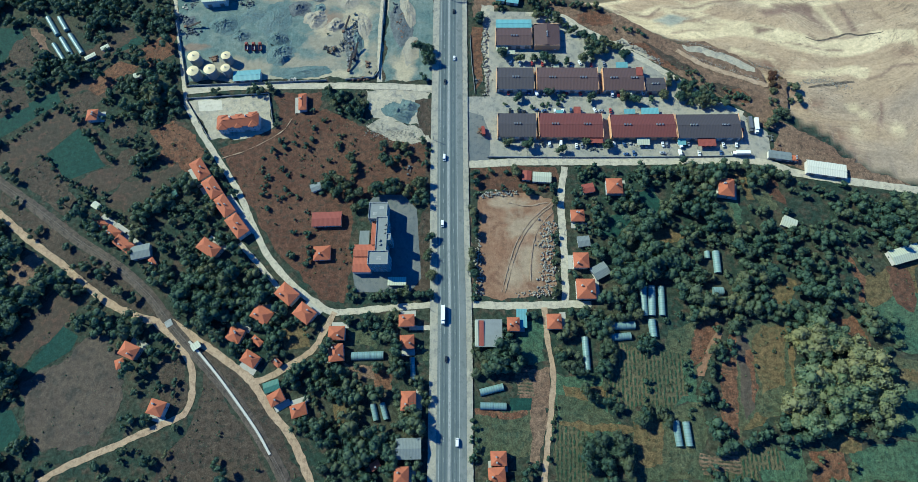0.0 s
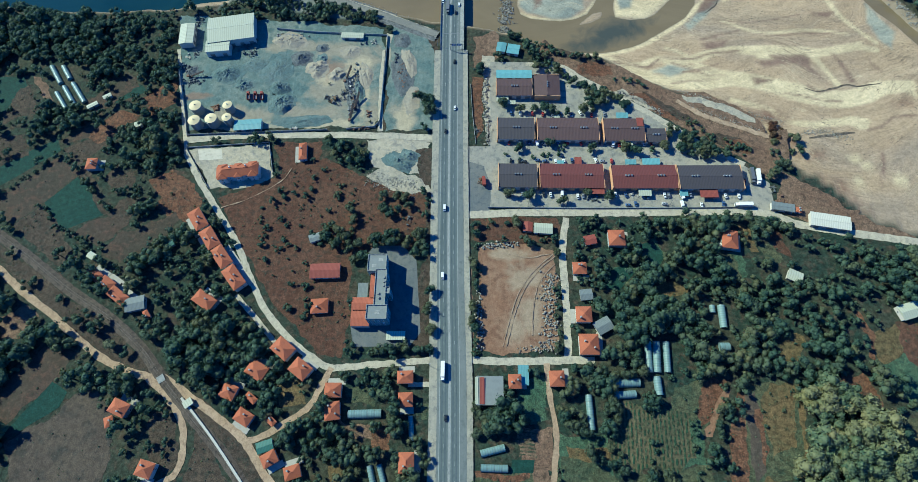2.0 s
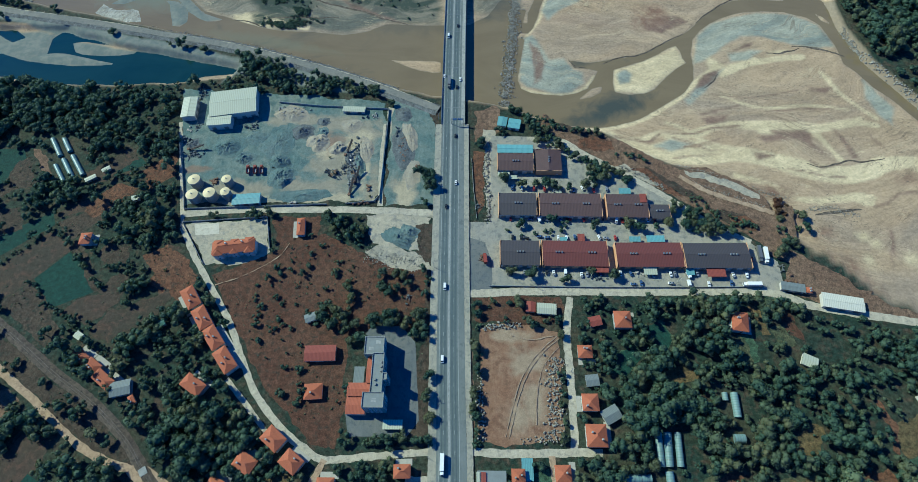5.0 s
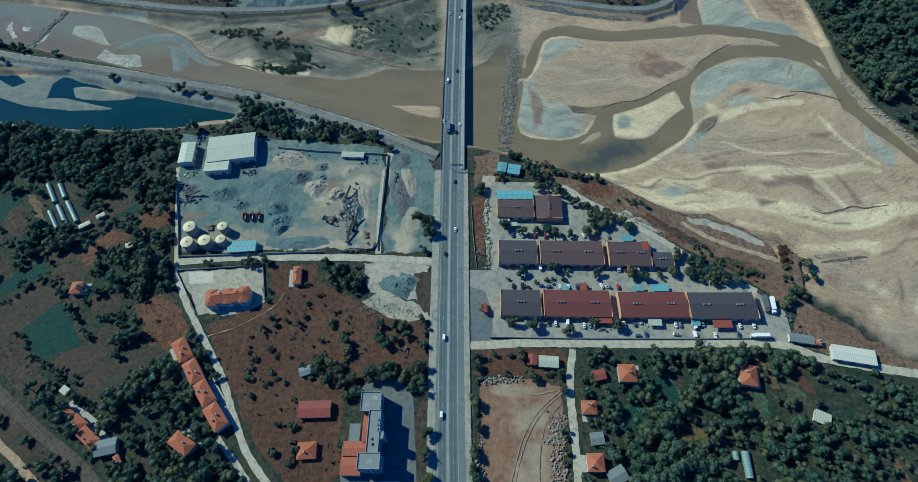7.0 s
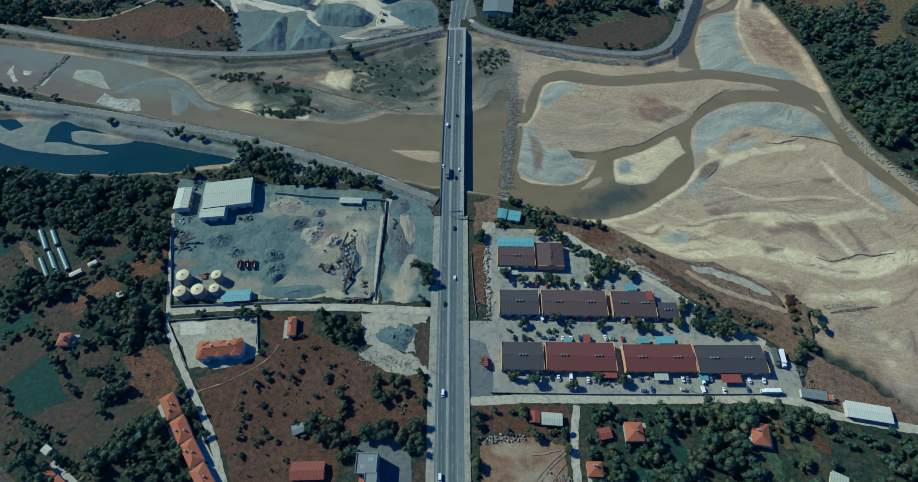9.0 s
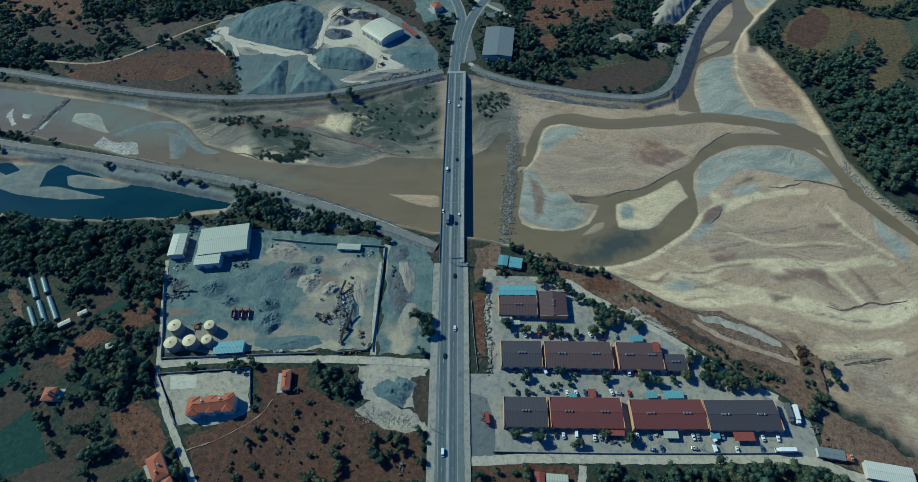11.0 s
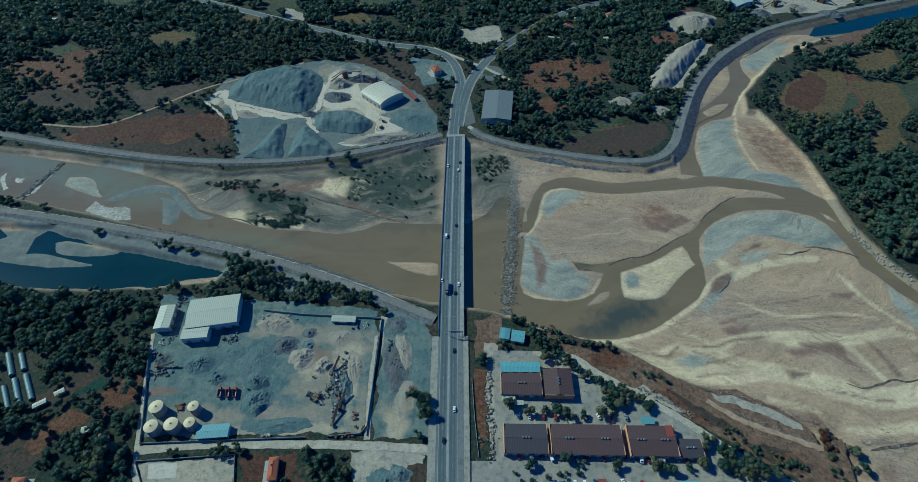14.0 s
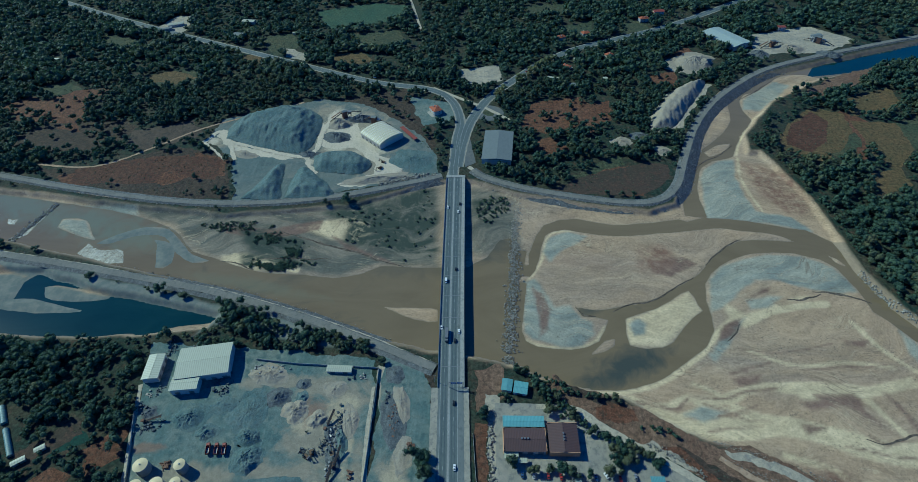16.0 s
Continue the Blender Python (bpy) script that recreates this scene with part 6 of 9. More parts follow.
HALL_WORDS = {"brown": "long workshop hall with a brown sheet roof", "charcoal": "long workshop hall with a charcoal grey sheet roof", "slate": "large hall with a grey-green sheet roof", "maroon": "long workshop hall with a maroon sheet roof", "teal": "lean-to with a pale blue-green sheet roof",
              "flat": "flat-roofed grey concrete building", "cream": "long low shed with a cream sheet roof", "white": "industrial hall with a pale sheet roof", "cyan": "low building with a light blue sheet roof",
              "pale_green": "long factory hall with a pale green sheet roof", "arched": "storage hall with an arched pale sheet roof"}


def hall(x, y, L, W, turn, h, roof):
    if W > L:
        L, W, turn = W, L, turn + 90
    FOOTPRINTS.append((x, y, L, W, turn))
    base = tagged(empty("hall", x, y, 0, turn), HALL_WORDS[roof], "hall")
    part("wall", block(-L / 2 + 0.5, L / 2 - 0.5, -W / 2 + 0.5, W / 2 - 0.5, 0, h - 0.17), WALL_ORANGE if roof == "maroon" else WALL, base)
    if roof == "flat":
        part("roof", block(-L / 2, L / 2, -W / 2, W / 2, h - 0.16, h + 0.12), ROOFS[roof], base)
    elif roof == "arched":
        bm = bmesh.new()
        prof = [(W / 2 * math.cos(a), h + 4.5 * math.sin(a)) for a in np.linspace(0, math.pi, 15)]
        rings = [[bm.verts.new((xx, py, pz)) for py, pz in prof] for xx in (-L / 2, L / 2)]
        for k in range(14):
            bm.faces.new((rings[0][k], rings[0][k + 1], rings[1][k + 1], rings[1][k]))
        bm.faces.new(rings[0])
        bm.faces.new(rings[1][::-1])
        rf = part("roof", bm, ROOFS[roof], base)
        for k in range(9):
            xx = -L / 2 + (k + 0.5) * L / 9
            rib = bmesh.new()
            for (py, pz), (qy, qz) in zip(prof[:-1], prof[1:]):
                fill(rib, [(xx - 0.15, py, pz - 0.1), (xx + 0.15, py, pz - 0.1), (xx + 0.15, qy, qz - 0.1), (xx - 0.15, qy, qz - 0.1), (xx - 0.15, py, pz + 0.12), (xx + 0.15, py, pz + 0.12), (xx + 0.15, qy, qz + 0.12), (xx - 0.15, qy, qz + 0.12)], BOX_FACES)
            part("rib", rib, WHITE, rf)
    else:
        rise = W / 2 * (0.17 if roof in ("brown", "maroon", "charcoal") else 0.1)
        rf = part("roof", hip_roof(L, W, h, rise, 0.0, 1.0), ROOFS[roof], base)
        part("ridge_cap", block(-L / 2, L / 2, -0.3, 0.3, h + rise - 0.08, h + rise + 0.06), ROOFS[roof], rf)
        if roof in ("brown", "maroon", "charcoal"):
            n = max(1, round(L / 20))
            for k in range(n):
                for o in (-2.0, 0, 2.2):
                    u = (k + 0.5) / n * L - L / 2 + o
                    v = part("roof_vent", block(u - 0.45, u + 0.45, -0.45, 0.45, h + rise + 0.05, h + rise + 0.75), WHITE, rf, "small pale ridge ventilator")
                    part("cowl", block(u - 0.6, u + 0.6, -0.6, 0.6, h + rise + 0.753, h + rise + 0.88), STEEL, v)
            for q in (-1, 1):
                part("gable_wall", block(q * (L / 2 + 0.17) - 0.15, q * (L / 2 + 0.17) + 0.15, -W / 2, W / 2, 0, h + rise * 0.6), WALL_ORANGE, base, "orange rendered party wall")
    n = max(1, int(L / 7))
    for k in range(n):
        u = (k + 0.5) / n * L - L / 2
        for q in (-1, 1):
            yy = q * (W / 2 - 0.5)
            part("roller_door", block(u - 1.8, u + 1.8, yy - 0.08, yy + 0.08, 0.05, min(3.4, h - 0.6)), STEEL, base, "grey steel roller door")
    return base


def polytunnel(x, y, L, W, turn):
    if W > L:
        L, W, turn = W, L, turn + 90
    FOOTPRINTS.append((x, y, L + 4, W + 6, turn))
    base = tagged(empty("polytunnel", x, y, 0, turn), "greenhouse tunnel under cloudy plastic film", "greenhouse", "plastic tunnels")
    H = min(3.2, W * 0.6)
    prof = [(W / 2 * math.cos(a), H * math.sin(a) ** 0.8) for a in np.linspace(0, math.pi, 11)]
    bm = bmesh.new()
    n = max(4, int(L / 2))
    rings = [[bm.verts.new((-L / 2 + L * k / n, py, max(0, pz * (1 if k % 2 else 0.965)))) for py, pz in prof] for k in range(n + 1)]
    for a, b in zip(rings[:-1], rings[1:]):
        for k in range(10):
            bm.faces.new((a[k], a[k + 1], b[k + 1], b[k]))
    part("film_cover", bm, FILM, base)
    for q in (-1, 1):
        bm = bmesh.new()
        bm.faces.new([bm.verts.new((q * (L / 2 - 0.05), py, max(0, pz - 0.03))) for py, pz in prof][::q])
        part("end_wall", bm, FILM, base)
    for k in range(0, n + 1, 2):
        rib = bmesh.new()
        xx = -L / 2 + L * k / n
        prev = None
        for py, pz in prof:
            now = [rib.verts.new((xx + u, py * v, pz * v)) for u, v in ((-0.05, 0.985), (0.05, 0.985), (0.05, 1.012), (-0.05, 1.012))]
            if prev:
                for q in range(4):
                    rib.faces.new((prev[q], prev[(q + 1) % 4], now[(q + 1) % 4], now[q]))
            prev = now
        part("hoop", rib, STEEL, base)
    return base

# houses: centre, length, width, turn, wall height, roof
house(-188.1, 189.8, 17.6, 9.9, -54, 5.5, "tile")
house(-176.3, 174.6, 17.5, 9.8, -54, 5.5, "tile")
house(-165.1, 160.1, 17.9, 9.6, -51, 5.5, "tile")
house(-153.4, 144.6, 18.6, 10.0, -50, 5.5, "tile")
house(-254.7, 147.3, 12.6, 7.2, -35, 4, "tile")
house(-243.6, 140.5, 11.9, 7.6, -33, 4, "tile")
house(-233.7, 131.6, 16.1, 7.9, -34, 4, "tile")
house(-219.8, 125.6, 13.5, 10.2, 13, 4, "slate")
house(-210.5, 118.3, 6.6, 3.8, -52, 3, "tile")
house(-170.9, 127.8, 16.5, 9.6, -32, 5.5, "tile")
house(-282.6, 238.8, 8.7, 10.0, 3, 4, "tile")
house(-240.8, 271.6, 6.4, 6.0, 31, 3, "tile")
house(-118.0, 249.1, 15.2, 6.4, -84, 4, "tile")
house(-29.5, 76.3, 8.2, 10.5, -88, 5.5, "tile")
house(-28.6, 62.2, 9.1, 9.5, -87, 5.5, "tile")
house(-75.5, 67.9, 10.9, 9.2, 0, 5.5, "tile")
house(-74.7, 55.1, 9.9, 11.4, 7, 5.5, "tile")
house(-26.4, 25.2, 9.5, 12.0, 1, 5.5, "tile")
house(-25.2, -3.0, 12.4, 15.7, -88, 5, "slate")
house(-28.9, -17.9, 9.1, 9.7, 1, 5.5, "tile")
house(-45.5, -12.7, 6.4, 4.9, 31, 3, "tile")
house(29.8, -8.1, 9.8, 8.5, 1, 5.5, "tile")
house(28.6, -17.1, 10.4, 8.3, 4, 5.5, "tile")
house(-111.6, 94.5, 14.5, 10.7, -38, 5.5, "tile")
house(-126.8, 80.2, 13.7, 10.5, -29, 5.5, "tile")
house(-98.2, 81.2, 13.5, 10.5, -36, 5.5, "tile")
house(-143.6, 66.9, 10.7, 9.7, -21, 4, "tile")
house(-131.1, 51.1, 11.5, 8.6, -29, 4, "tile")
house(-111.1, 26.7, 9.8, 8.4, 31, 4, "tile")
house(-115.2, 33.9, 10.3, 6.9, 19, 3, "green")
house(-95.8, 19.2, 10.2, 8.1, 18, 4, "tile")
house(-128.6, 63.0, 8.5, 4.4, -36, 3, "tile")
house(-113.7, 49.1, 7.2, 4.3, -39, 3, "tile")
house(-211.8, 56.1, 12.4, 9.2, -22, 5.5, "tile")
house(-217.7, 47.8, 5.8, 6.7, 23, 3, "tile")
house(-186.2, 20.2, 10.7, 9.5, -15, 5.5, "tile")
house(116.1, 174.2, 11.7, 12.1, -0, 5.5, "tile")
house(97.8, 173.7, 8.7, 7.3, 12, 3, "red")
house(195.2, 172.9, 14.0, 11.1, -99, 5.5, "tile")
house(88.5, 151.8, 9.8, 9.0, 0, 4, "tile")
house(88.4, 118.2, 10.7, 10.9, 0, 5.5, "tile")
house(90.2, 98.0, 12.9, 13.8, 0, 5.5, "tile")
house(67.8, 75.8, 9.9, 10.1, 1, 5.5, "tile")
house(40.9, 73.9, 8.4, 9.2, 0, 5.5, "tile")
house(101.2, 111.1, 11.4, 9.5, 28, 3.5, "slate")
house(91.6, 132.8, 8.6, 7.8, 6, 3, "slate")
house(235.4, 146.3, 9.8, 8.4, -27, 3, "white")
house(307.9, 122.7, 22.0, 10.4, 16, 4, "white")
house(64.9, 182.6, 13.6, 8.1, -4, 3.5, "white")
house(54.0, 184.2, 6.8, 7.7, -4, 3, "red")
house(-89.9, 150.1, 21.3, 11.0, 2, 3.5, "red")
house(-91.2, 124.5, 12.2, 10.5, 4, 3, "tile")
house(-100.5, 175.8, 8.0, 6.3, 20, 3, "slate")
house(-29.4, 752.0, 15.3, 11.9, -62, 6, "tile")
hall(46.1, 665.2, 59.4, 34.1, -96, 7, "slate")
house(197.8, 977.8, 13, 10, 20, 6, "tile")
house(301.9, 1031.3, 16, 10, 10, 6, "tile")
house(319.0, 1052.9, 12, 9, 30, 5, "tile")
house(333.1, 1059.7, 18, 10, 5, 6, "red")
house(-357.1, 1054.2, 22, 10, -10, 5, "white")
house(-358.5, 1001.5, 20, 12, -10, 4, "slate")
house(-320.1, 1025.6, 10, 6, 0, 3, "white")
house(-267.1, 1006.6, 10, 6, 10, 3, "white")
house(-481.1, 1050.3, 26, 10, 20, 4, "white")
house(-490.5, 1031.2, 20, 8, 25, 4, "slate")
house(158.0, 966.5, 14, 10, 20, 5, "tile")
house(219.9, 901.7, 12, 9, 30, 5, "tile")
house(153.7, 868.7, 13, 9, -40, 4, "tile")
house(171.6, 892.6, 9, 7, 0, 3, "white")
house(201.8, 831.6, 7, 7, 0, 3, "white")
house(151.6, 812.3, 14, 9, 20, 3.5, "slate")
house(130.7, 836.0, 16, 4, -20, 3, "white")
house(-539.9, 921.6, 9, 7, 0, 3, "white")
house(-616.8, 924.7, 9, 6, 0, 3, "white")
house(541.0, 946.2, 16, 10, 20, 8, "slate")
house(505.8, 985.8, 12, 8, 0, 6, "red")
house(-299, 296, 9, 4, 35, 2.8, "white")
house(-289, 305, 7, 4, 35, 2.8, "white")
house(-255.5, 276.5, 6, 5, 20, 3, "white")
house(-261.5, 162, 6, 5, -30, 3, "white")
house(-206.5, 171, 7, 5, 30, 3, "green")
# halls
hall(47.9, 308.4, 28.7, 17.1, -1, 5, "brown")
hall(74.5, 309.5, 20.6, 21.1, -1, 5, "brown")
hall(48.0, 268.1, 28.7, 20.3, -1, 5, "charcoal")
hall(88.3, 267.3, 47.2, 20.8, -1, 5, "brown")
hall(131.5, 266.3, 31.0, 20.8, -1, 5, "brown")
hall(155.4, 261.5, 16.0, 12.6, -1, 4.2, "charcoal")
hall(48.1, 225.8, 28.7, 20.5, -1, 5, "charcoal")
hall(88.2, 225.2, 47.3, 20.9, -1, 5, "maroon")
hall(141.9, 224.2, 47.8, 19.9, -0, 5, "maroon")
hall(190.3, 223.5, 46.6, 20.4, -0, 5, "charcoal")
hall(48.2, 322.4, 29.1, 8.4, -1, 4.2, "teal")
hall(24.8, 68.2, 17.6, 18.1, 0, 5, "flat")
hall(269.6, 187.6, 27.5, 10.9, -10, 4, "cream")
hall(239.1, 199.4, 16.3, 6.5, -10, 3.5, "slate")
house(249.8, 197.1, 4.8, 4.5, -12, 3, "tile")
hall(-195.2, 372.8, 28.5, 40.3, -81, 8, "white")
hall(-203.7, 353.6, 12.2, 20.7, -85, 7, "white")
hall(-234.1, 368.9, 22.8, 12.5, -84, 6, "white")
hall(-165.5, 274.4, 22.0, 9.8, 4, 4, "cyan")
hall(406.7, 950.0, 65.0, 36.2, -62, 7, "pale_green")
hall(-92.1, 695.0, 38.5, 35.9, -46, 6, "arched")
hall(-89.8, 367.6, 19.9, 6.0, -3, 3, "white")
hall(38.5, 352.5, 8.0, 10.3, -10, 3, "cyan")
hall(48.5, 349.8, 10.5, 10.3, -11, 3.4, "teal")
# polytunnels
polytunnel(-340.8, 329.1, 23.3, 4.3, -54)
polytunnel(-332.3, 331.4, 17.2, 4.3, -54)
polytunnel(-328.2, 301.9, 22.2, 3.7, -52)
polytunnel(-322.5, 306.4, 25.6, 4.1, -53)
polytunnel(-315.7, 310.1, 25.4, 4.2, -52)
polytunnel(129.1, 90.8, 20.1, 4.7, -93)
polytunnel(134.4, 90.8, 20.2, 5.1, -95)
polytunnel(141.1, 90.8, 20.1, 4.3, -94)
polytunnel(132.9, 72.3, 11.6, 5.0, -89)
polytunnel(112.0, 74.0, 18.5, 5.5, 2)
polytunnel(110.1, 66.6, 15.7, 5.0, 4)
polytunnel(88.2, 55.7, 21.5, 4.5, -89)
polytunnel(26.3, 32.6, 15.4, 4.6, 14)
polytunnel(27.1, 22.5, 16.6, 4.6, -1)
polytunnel(-54.7, 53.8, 21.1, 5.6, 2)
polytunnel(-24.8, 45.3, 14.9, 3.4, -84)
polytunnel(-48.1, 18.4, 10.3, 3.7, -74)
polytunnel(-41.9, 19.1, 10.5, 3.7, -71)
polytunnel(140.6, 7.0, 14.9, 4.4, -87)
polytunnel(146.8, 6.8, 14.3, 4.4, -88)
polytunnel(181.9, 118.1, 15.6, 4.8, -93)
polytunnel(176.2, 123.4, 5.2, 3.6, -93)
polytunnel(179.1, 97.6, 6.9, 5.8, 0)

# ---- river water ----
water_sheet("water", [(-900, 610), (-576, 536), (-467, 506), (-336, 478), (-212, 448), (-141, 424), (-73, 395), (-16, 350), (40, 320), (700, 240), (1100, 500), (1100, 1300), (450, 1300), (300, 700), (-900, 800)], -5.0, WATER_BROWN, "muddy brown river water")
water_sheet("pool_water", [(-900, 340), (-150, 330), (-145, 421), (-212, 446), (-336, 476), (-467, 504), (-576, 534), (-900, 608)], -4.99, WATER_BLUE, "still dark blue-green pool beside the river")

water_sheet("water", [(483, 839), (572, 853), (652, 868), (882, 920), (1001, 1075), (719, 980), (600, 922), (520, 890)], -4.985, WATER_BLUE, "dark blue reach of the river upstream")

# ---- highway and bridge ----
HIGHWAY = [(1.8, -400), (1.6, -150), (0.7, 57), (-1.1, 134), (-2.3, 210), (-3.3, 330), (-3.6, 412), (-3.4, 480), (-2.4, 612)]
hw = smooth(HIGHWAY, 6.0)
BRIDGE_S, BRIDGE_N = 352.0, 612.0
on_land = hw[hw[:, 1] <= BRIDGE_S]
verge = smooth(HIGHWAY, 1.7)
verge = verge[verge[:, 1] <= BRIDGE_S]
HZ = 0.95


def highway_band(name, line, a, b, z, material, label, category="road"):
    return tagged(part(name, strip(bmesh.new(), line, a, b, z), material), label, category, kind="structure")


BLOCKED.append((hw[::2], 17))
tagged(part("pavement", strip(bmesh.new(), verge, -14.8, -9.6, HZ - 0.07, wild=0.15), SHOULDER), "pale gravel verge of the highway", "verge", kind="structure")
tagged(part("pavement", strip(bmesh.new(), verge, 9.4, 13.4, HZ - 0.08, wild=0.15), SHOULDER), "pale gravel verge of the highway", "verge", kind="structure")
highway_band("road", on_land, -9.6, 9.4, HZ, ASPHALT, "grey asphalt highway, pale at the edges")
for o, w in ((-7.6, 5.0), (-0.6, 5.0)):
    highway_band("road", hw, o, o + w, HZ + 0.03, ASPHALT_DARK, "dark tyre-worn asphalt lanes of the highway")
    for k in (0.9, 3.1):
        highway_band("tyre_track", hw, o + k, o + k + 0.9, HZ + 0.036, TYRE_DARK, "dark tyre tracks along the lane", "marking")
for o in (-8.0, -2.3, -0.95, 4.8):
    highway_band("road_marking", hw, o, o + 0.3, HZ + 0.045, WORN_PAINT, "white painted line on the highway", "marking")
highway_band("median", hw, -1.9, -1.1, HZ + 0.05, CONCRETE, "low concrete strip between the carriageways", "median")
for o in (-5.2, 1.9):
    bm = bmesh.new()
    for k in range(0, len(hw) - 1, 2):
        strip(bm, hw[k:k + 2] * (0.5, 0.5) + hw[k] * (0.5, 0.5), o, o + 0.18, HZ + 0.045)
    tagged(part("road_marking", bm, WORN_PAINT), "dashed white lane line on the highway", "marking", kind="structure")


def bridge():
    base = tagged(empty("bridge", -3.5, 482), "long concrete road bridge with low parapets and round piers", "bridge")
    line = hw[(hw[:, 1] >= BRIDGE_S - 3) & (hw[:, 1] <= BRIDGE_N + 4)]
    inner = line - (-3.5, 482)

    def slab(a, b, z0, z1):
        bm = bmesh.new()
        strip(bm, inner, a, b, z1)
        strip(bm, inner, b, a, z0)
        strip(bm, inner, a, a - 1e-4, z1, z0)
        strip(bm, inner, b, b + 1e-4, z1, z0)
        for q in (inner[0], inner[-1]):
            fill(bm, [(q[0] + a, q[1], z0), (q[0] + b, q[1], z0), (q[0] + b, q[1], z1), (q[0] + a, q[1], z1)], [(0, 1, 2, 3)])
        return bm

    part("deck", slab(-10.2, 10.2, HZ - 0.35, HZ), ASPHALT, base, "grey asphalt deck")
    for o in (-7.5, -2.5, 2.5, 7.5):
        part("girder", slab(o - 0.6, o + 0.6, HZ - 1.7, HZ - 0.353), CONCRETE, base)
    for a, b in ((-10.2, -8.9), (7.0, 10.2)):
        part("walkway", slab(a, b, HZ + 0.003, HZ + 0.28), CONCRETE, base, "pale concrete walkway")
    for o in (-10.2, 10.0):
        rail = part("parapet", slab(o, o + 0.22, HZ + 0.283, HZ + 1.15), CONCRETE, base, "pale concrete parapet")
        top = bmesh.new()
        strip(top, inner, o - 0.05, o + 0.27, HZ + 1.2)
        part("hand_rail", top, STEEL, rail)
    for y in np.arange(BRIDGE_S + 18, BRIDGE_N - 5, 24.0):
        x = float(np.interp(y, line[:, 1], line[:, 0])) + 3.5
        part("expansion_joint", block(x - 8.9, x + 7.0, y - 482 - 0.2, y - 482 + 0.2, HZ + 0.002, HZ + 0.06), STEEL, base, "dark steel expansion joint")
        cap = part("pier_cap", block(x - 9.3, x + 9.3, y - 482 - 1.1, y - 482 + 1.1, HZ - 2.9, HZ - 1.703), CONCRETE, base)
        for o in (-6, 0, 6):
            bm = bmesh.new()
            bmesh.ops.create_cone(bm, cap_ends=True, segments=16, radius1=0.9, radius2=0.8, depth=5.0, matrix=Matrix.Translation((x + o, y - 482, HZ - 5.4)))
            part("pier", bm, CONCRETE, cap)
    for y in (BRIDGE_S - 2, BRIDGE_N + 3):
        x = float(np.interp(y, hw[:, 1], hw[:, 0])) + 3.5
        part("abutment", block(x - 10.4, x + 10.4, y - 482 - 2, y - 482 + 2, -6, HZ - 0.36), CONCRETE, base)


bridge()


# ---- banks, weirs and stones ----
def rock_template(seed):
    rng = np.random.default_rng(seed)
    bm = bmesh.new()
    bmesh.ops.create_icosphere(bm, subdivisions=1, radius=0.5)
    for v in bm.verts:
        v.co *= rng.uniform(0.75, 1.2)
    bm.verts.index_update()
    got = np.array([v.co[:] for v in bm.verts]), np.array([[v.index for v in f.verts] for f in bm.faces], np.int32)
    bm.free()
    return got


ROCKS = [rock_template(s) for s in range(4)]


def levee(line, side, drop=-4.8, reach=11.0, crest=5.5):
    """Raised bank: gravelled crest and a stone-faced slope on the river's side (side 1: right of the line)."""
    p = smooth(line, 4.0)
    bm = bmesh.new()
    h = crest / 2
    if side > 0:
        strip(bm, p, h, h + reach, 1.25, drop, 0.4)
        strip(bm, p, -h - 4, -h, 0.02, 1.25, 0.3)
    else:
        strip(bm, p, -h - reach, -h, drop, 1.25, 0.4)
        strip(bm, p, h, h + 4, 1.25, 0.02, 0.3)
    tagged(part("river_bank", bm, RIPRAP), "grey stone-faced river embankment", "embankment", kind="structure")
    tagged(part("road", strip(bmesh.new(), p, -h, h, 1.3, wild=0.2), ROAD_GREY), "grey gravel track on the embankment", "road", kind="structure")
    BLOCKED.append((p[::2], h + 5))
    d = np.gradient(p, axis=0)
    d /= np.linalg.norm(d, axis=1)[:, None]
    n = len(p) * 16
    k, u = RNG.integers(0, len(p), n), RNG.uniform(0, 1.15, n)
    off = side * (h + u * reach)
    X, Y = p[k, 0] + d[k, 1] * off + RNG.uniform(-2, 2, n), p[k, 1] - d[k, 0] * off + RNG.uniform(-2, 2, n)
    Z = 1.25 + np.clip(u, 0, 1) * (drop - 1.25)
    P = np.stack([X, Y, Z, RNG.uniform(0.4, 1.1, n), RNG.uniform(0.5, 0.9, n), RNG.random(n)], -1)
    scatter_mesh("riprap", ROCKS, P, STONE, "grey quarry stones on the embankment slope", "stones")


def stone_band(line, width, n, low, high, z, label, material=None):
    p = smooth(line, 3.0)
    d = np.gradient(p, axis=0)
    d /= np.linalg.norm(d, axis=1)[:, None]
    k, off = RNG.integers(0, len(p), n), RNG.normal(0, width / 3.2, n)
    X, Y = p[k, 0] + d[k, 1] * off + RNG.uniform(-1.5, 1.5, n), p[k, 1] - d[k, 0] * off + RNG.uniform(-1.5, 1.5, n)
    P = np.stack([X, Y, np.array([ground_height(a, b) + 0.15 if -4.4 < z < -0.5 else z for a, b in zip(X, Y)]) + RNG.uniform(-0.2, 0.3, n), RNG.uniform(low, high, n), RNG.uniform(0.6, 1, n), RNG.random(n)], -1)
    return scatter_mesh("stones", ROCKS, P, material or STONE, label, "stones")

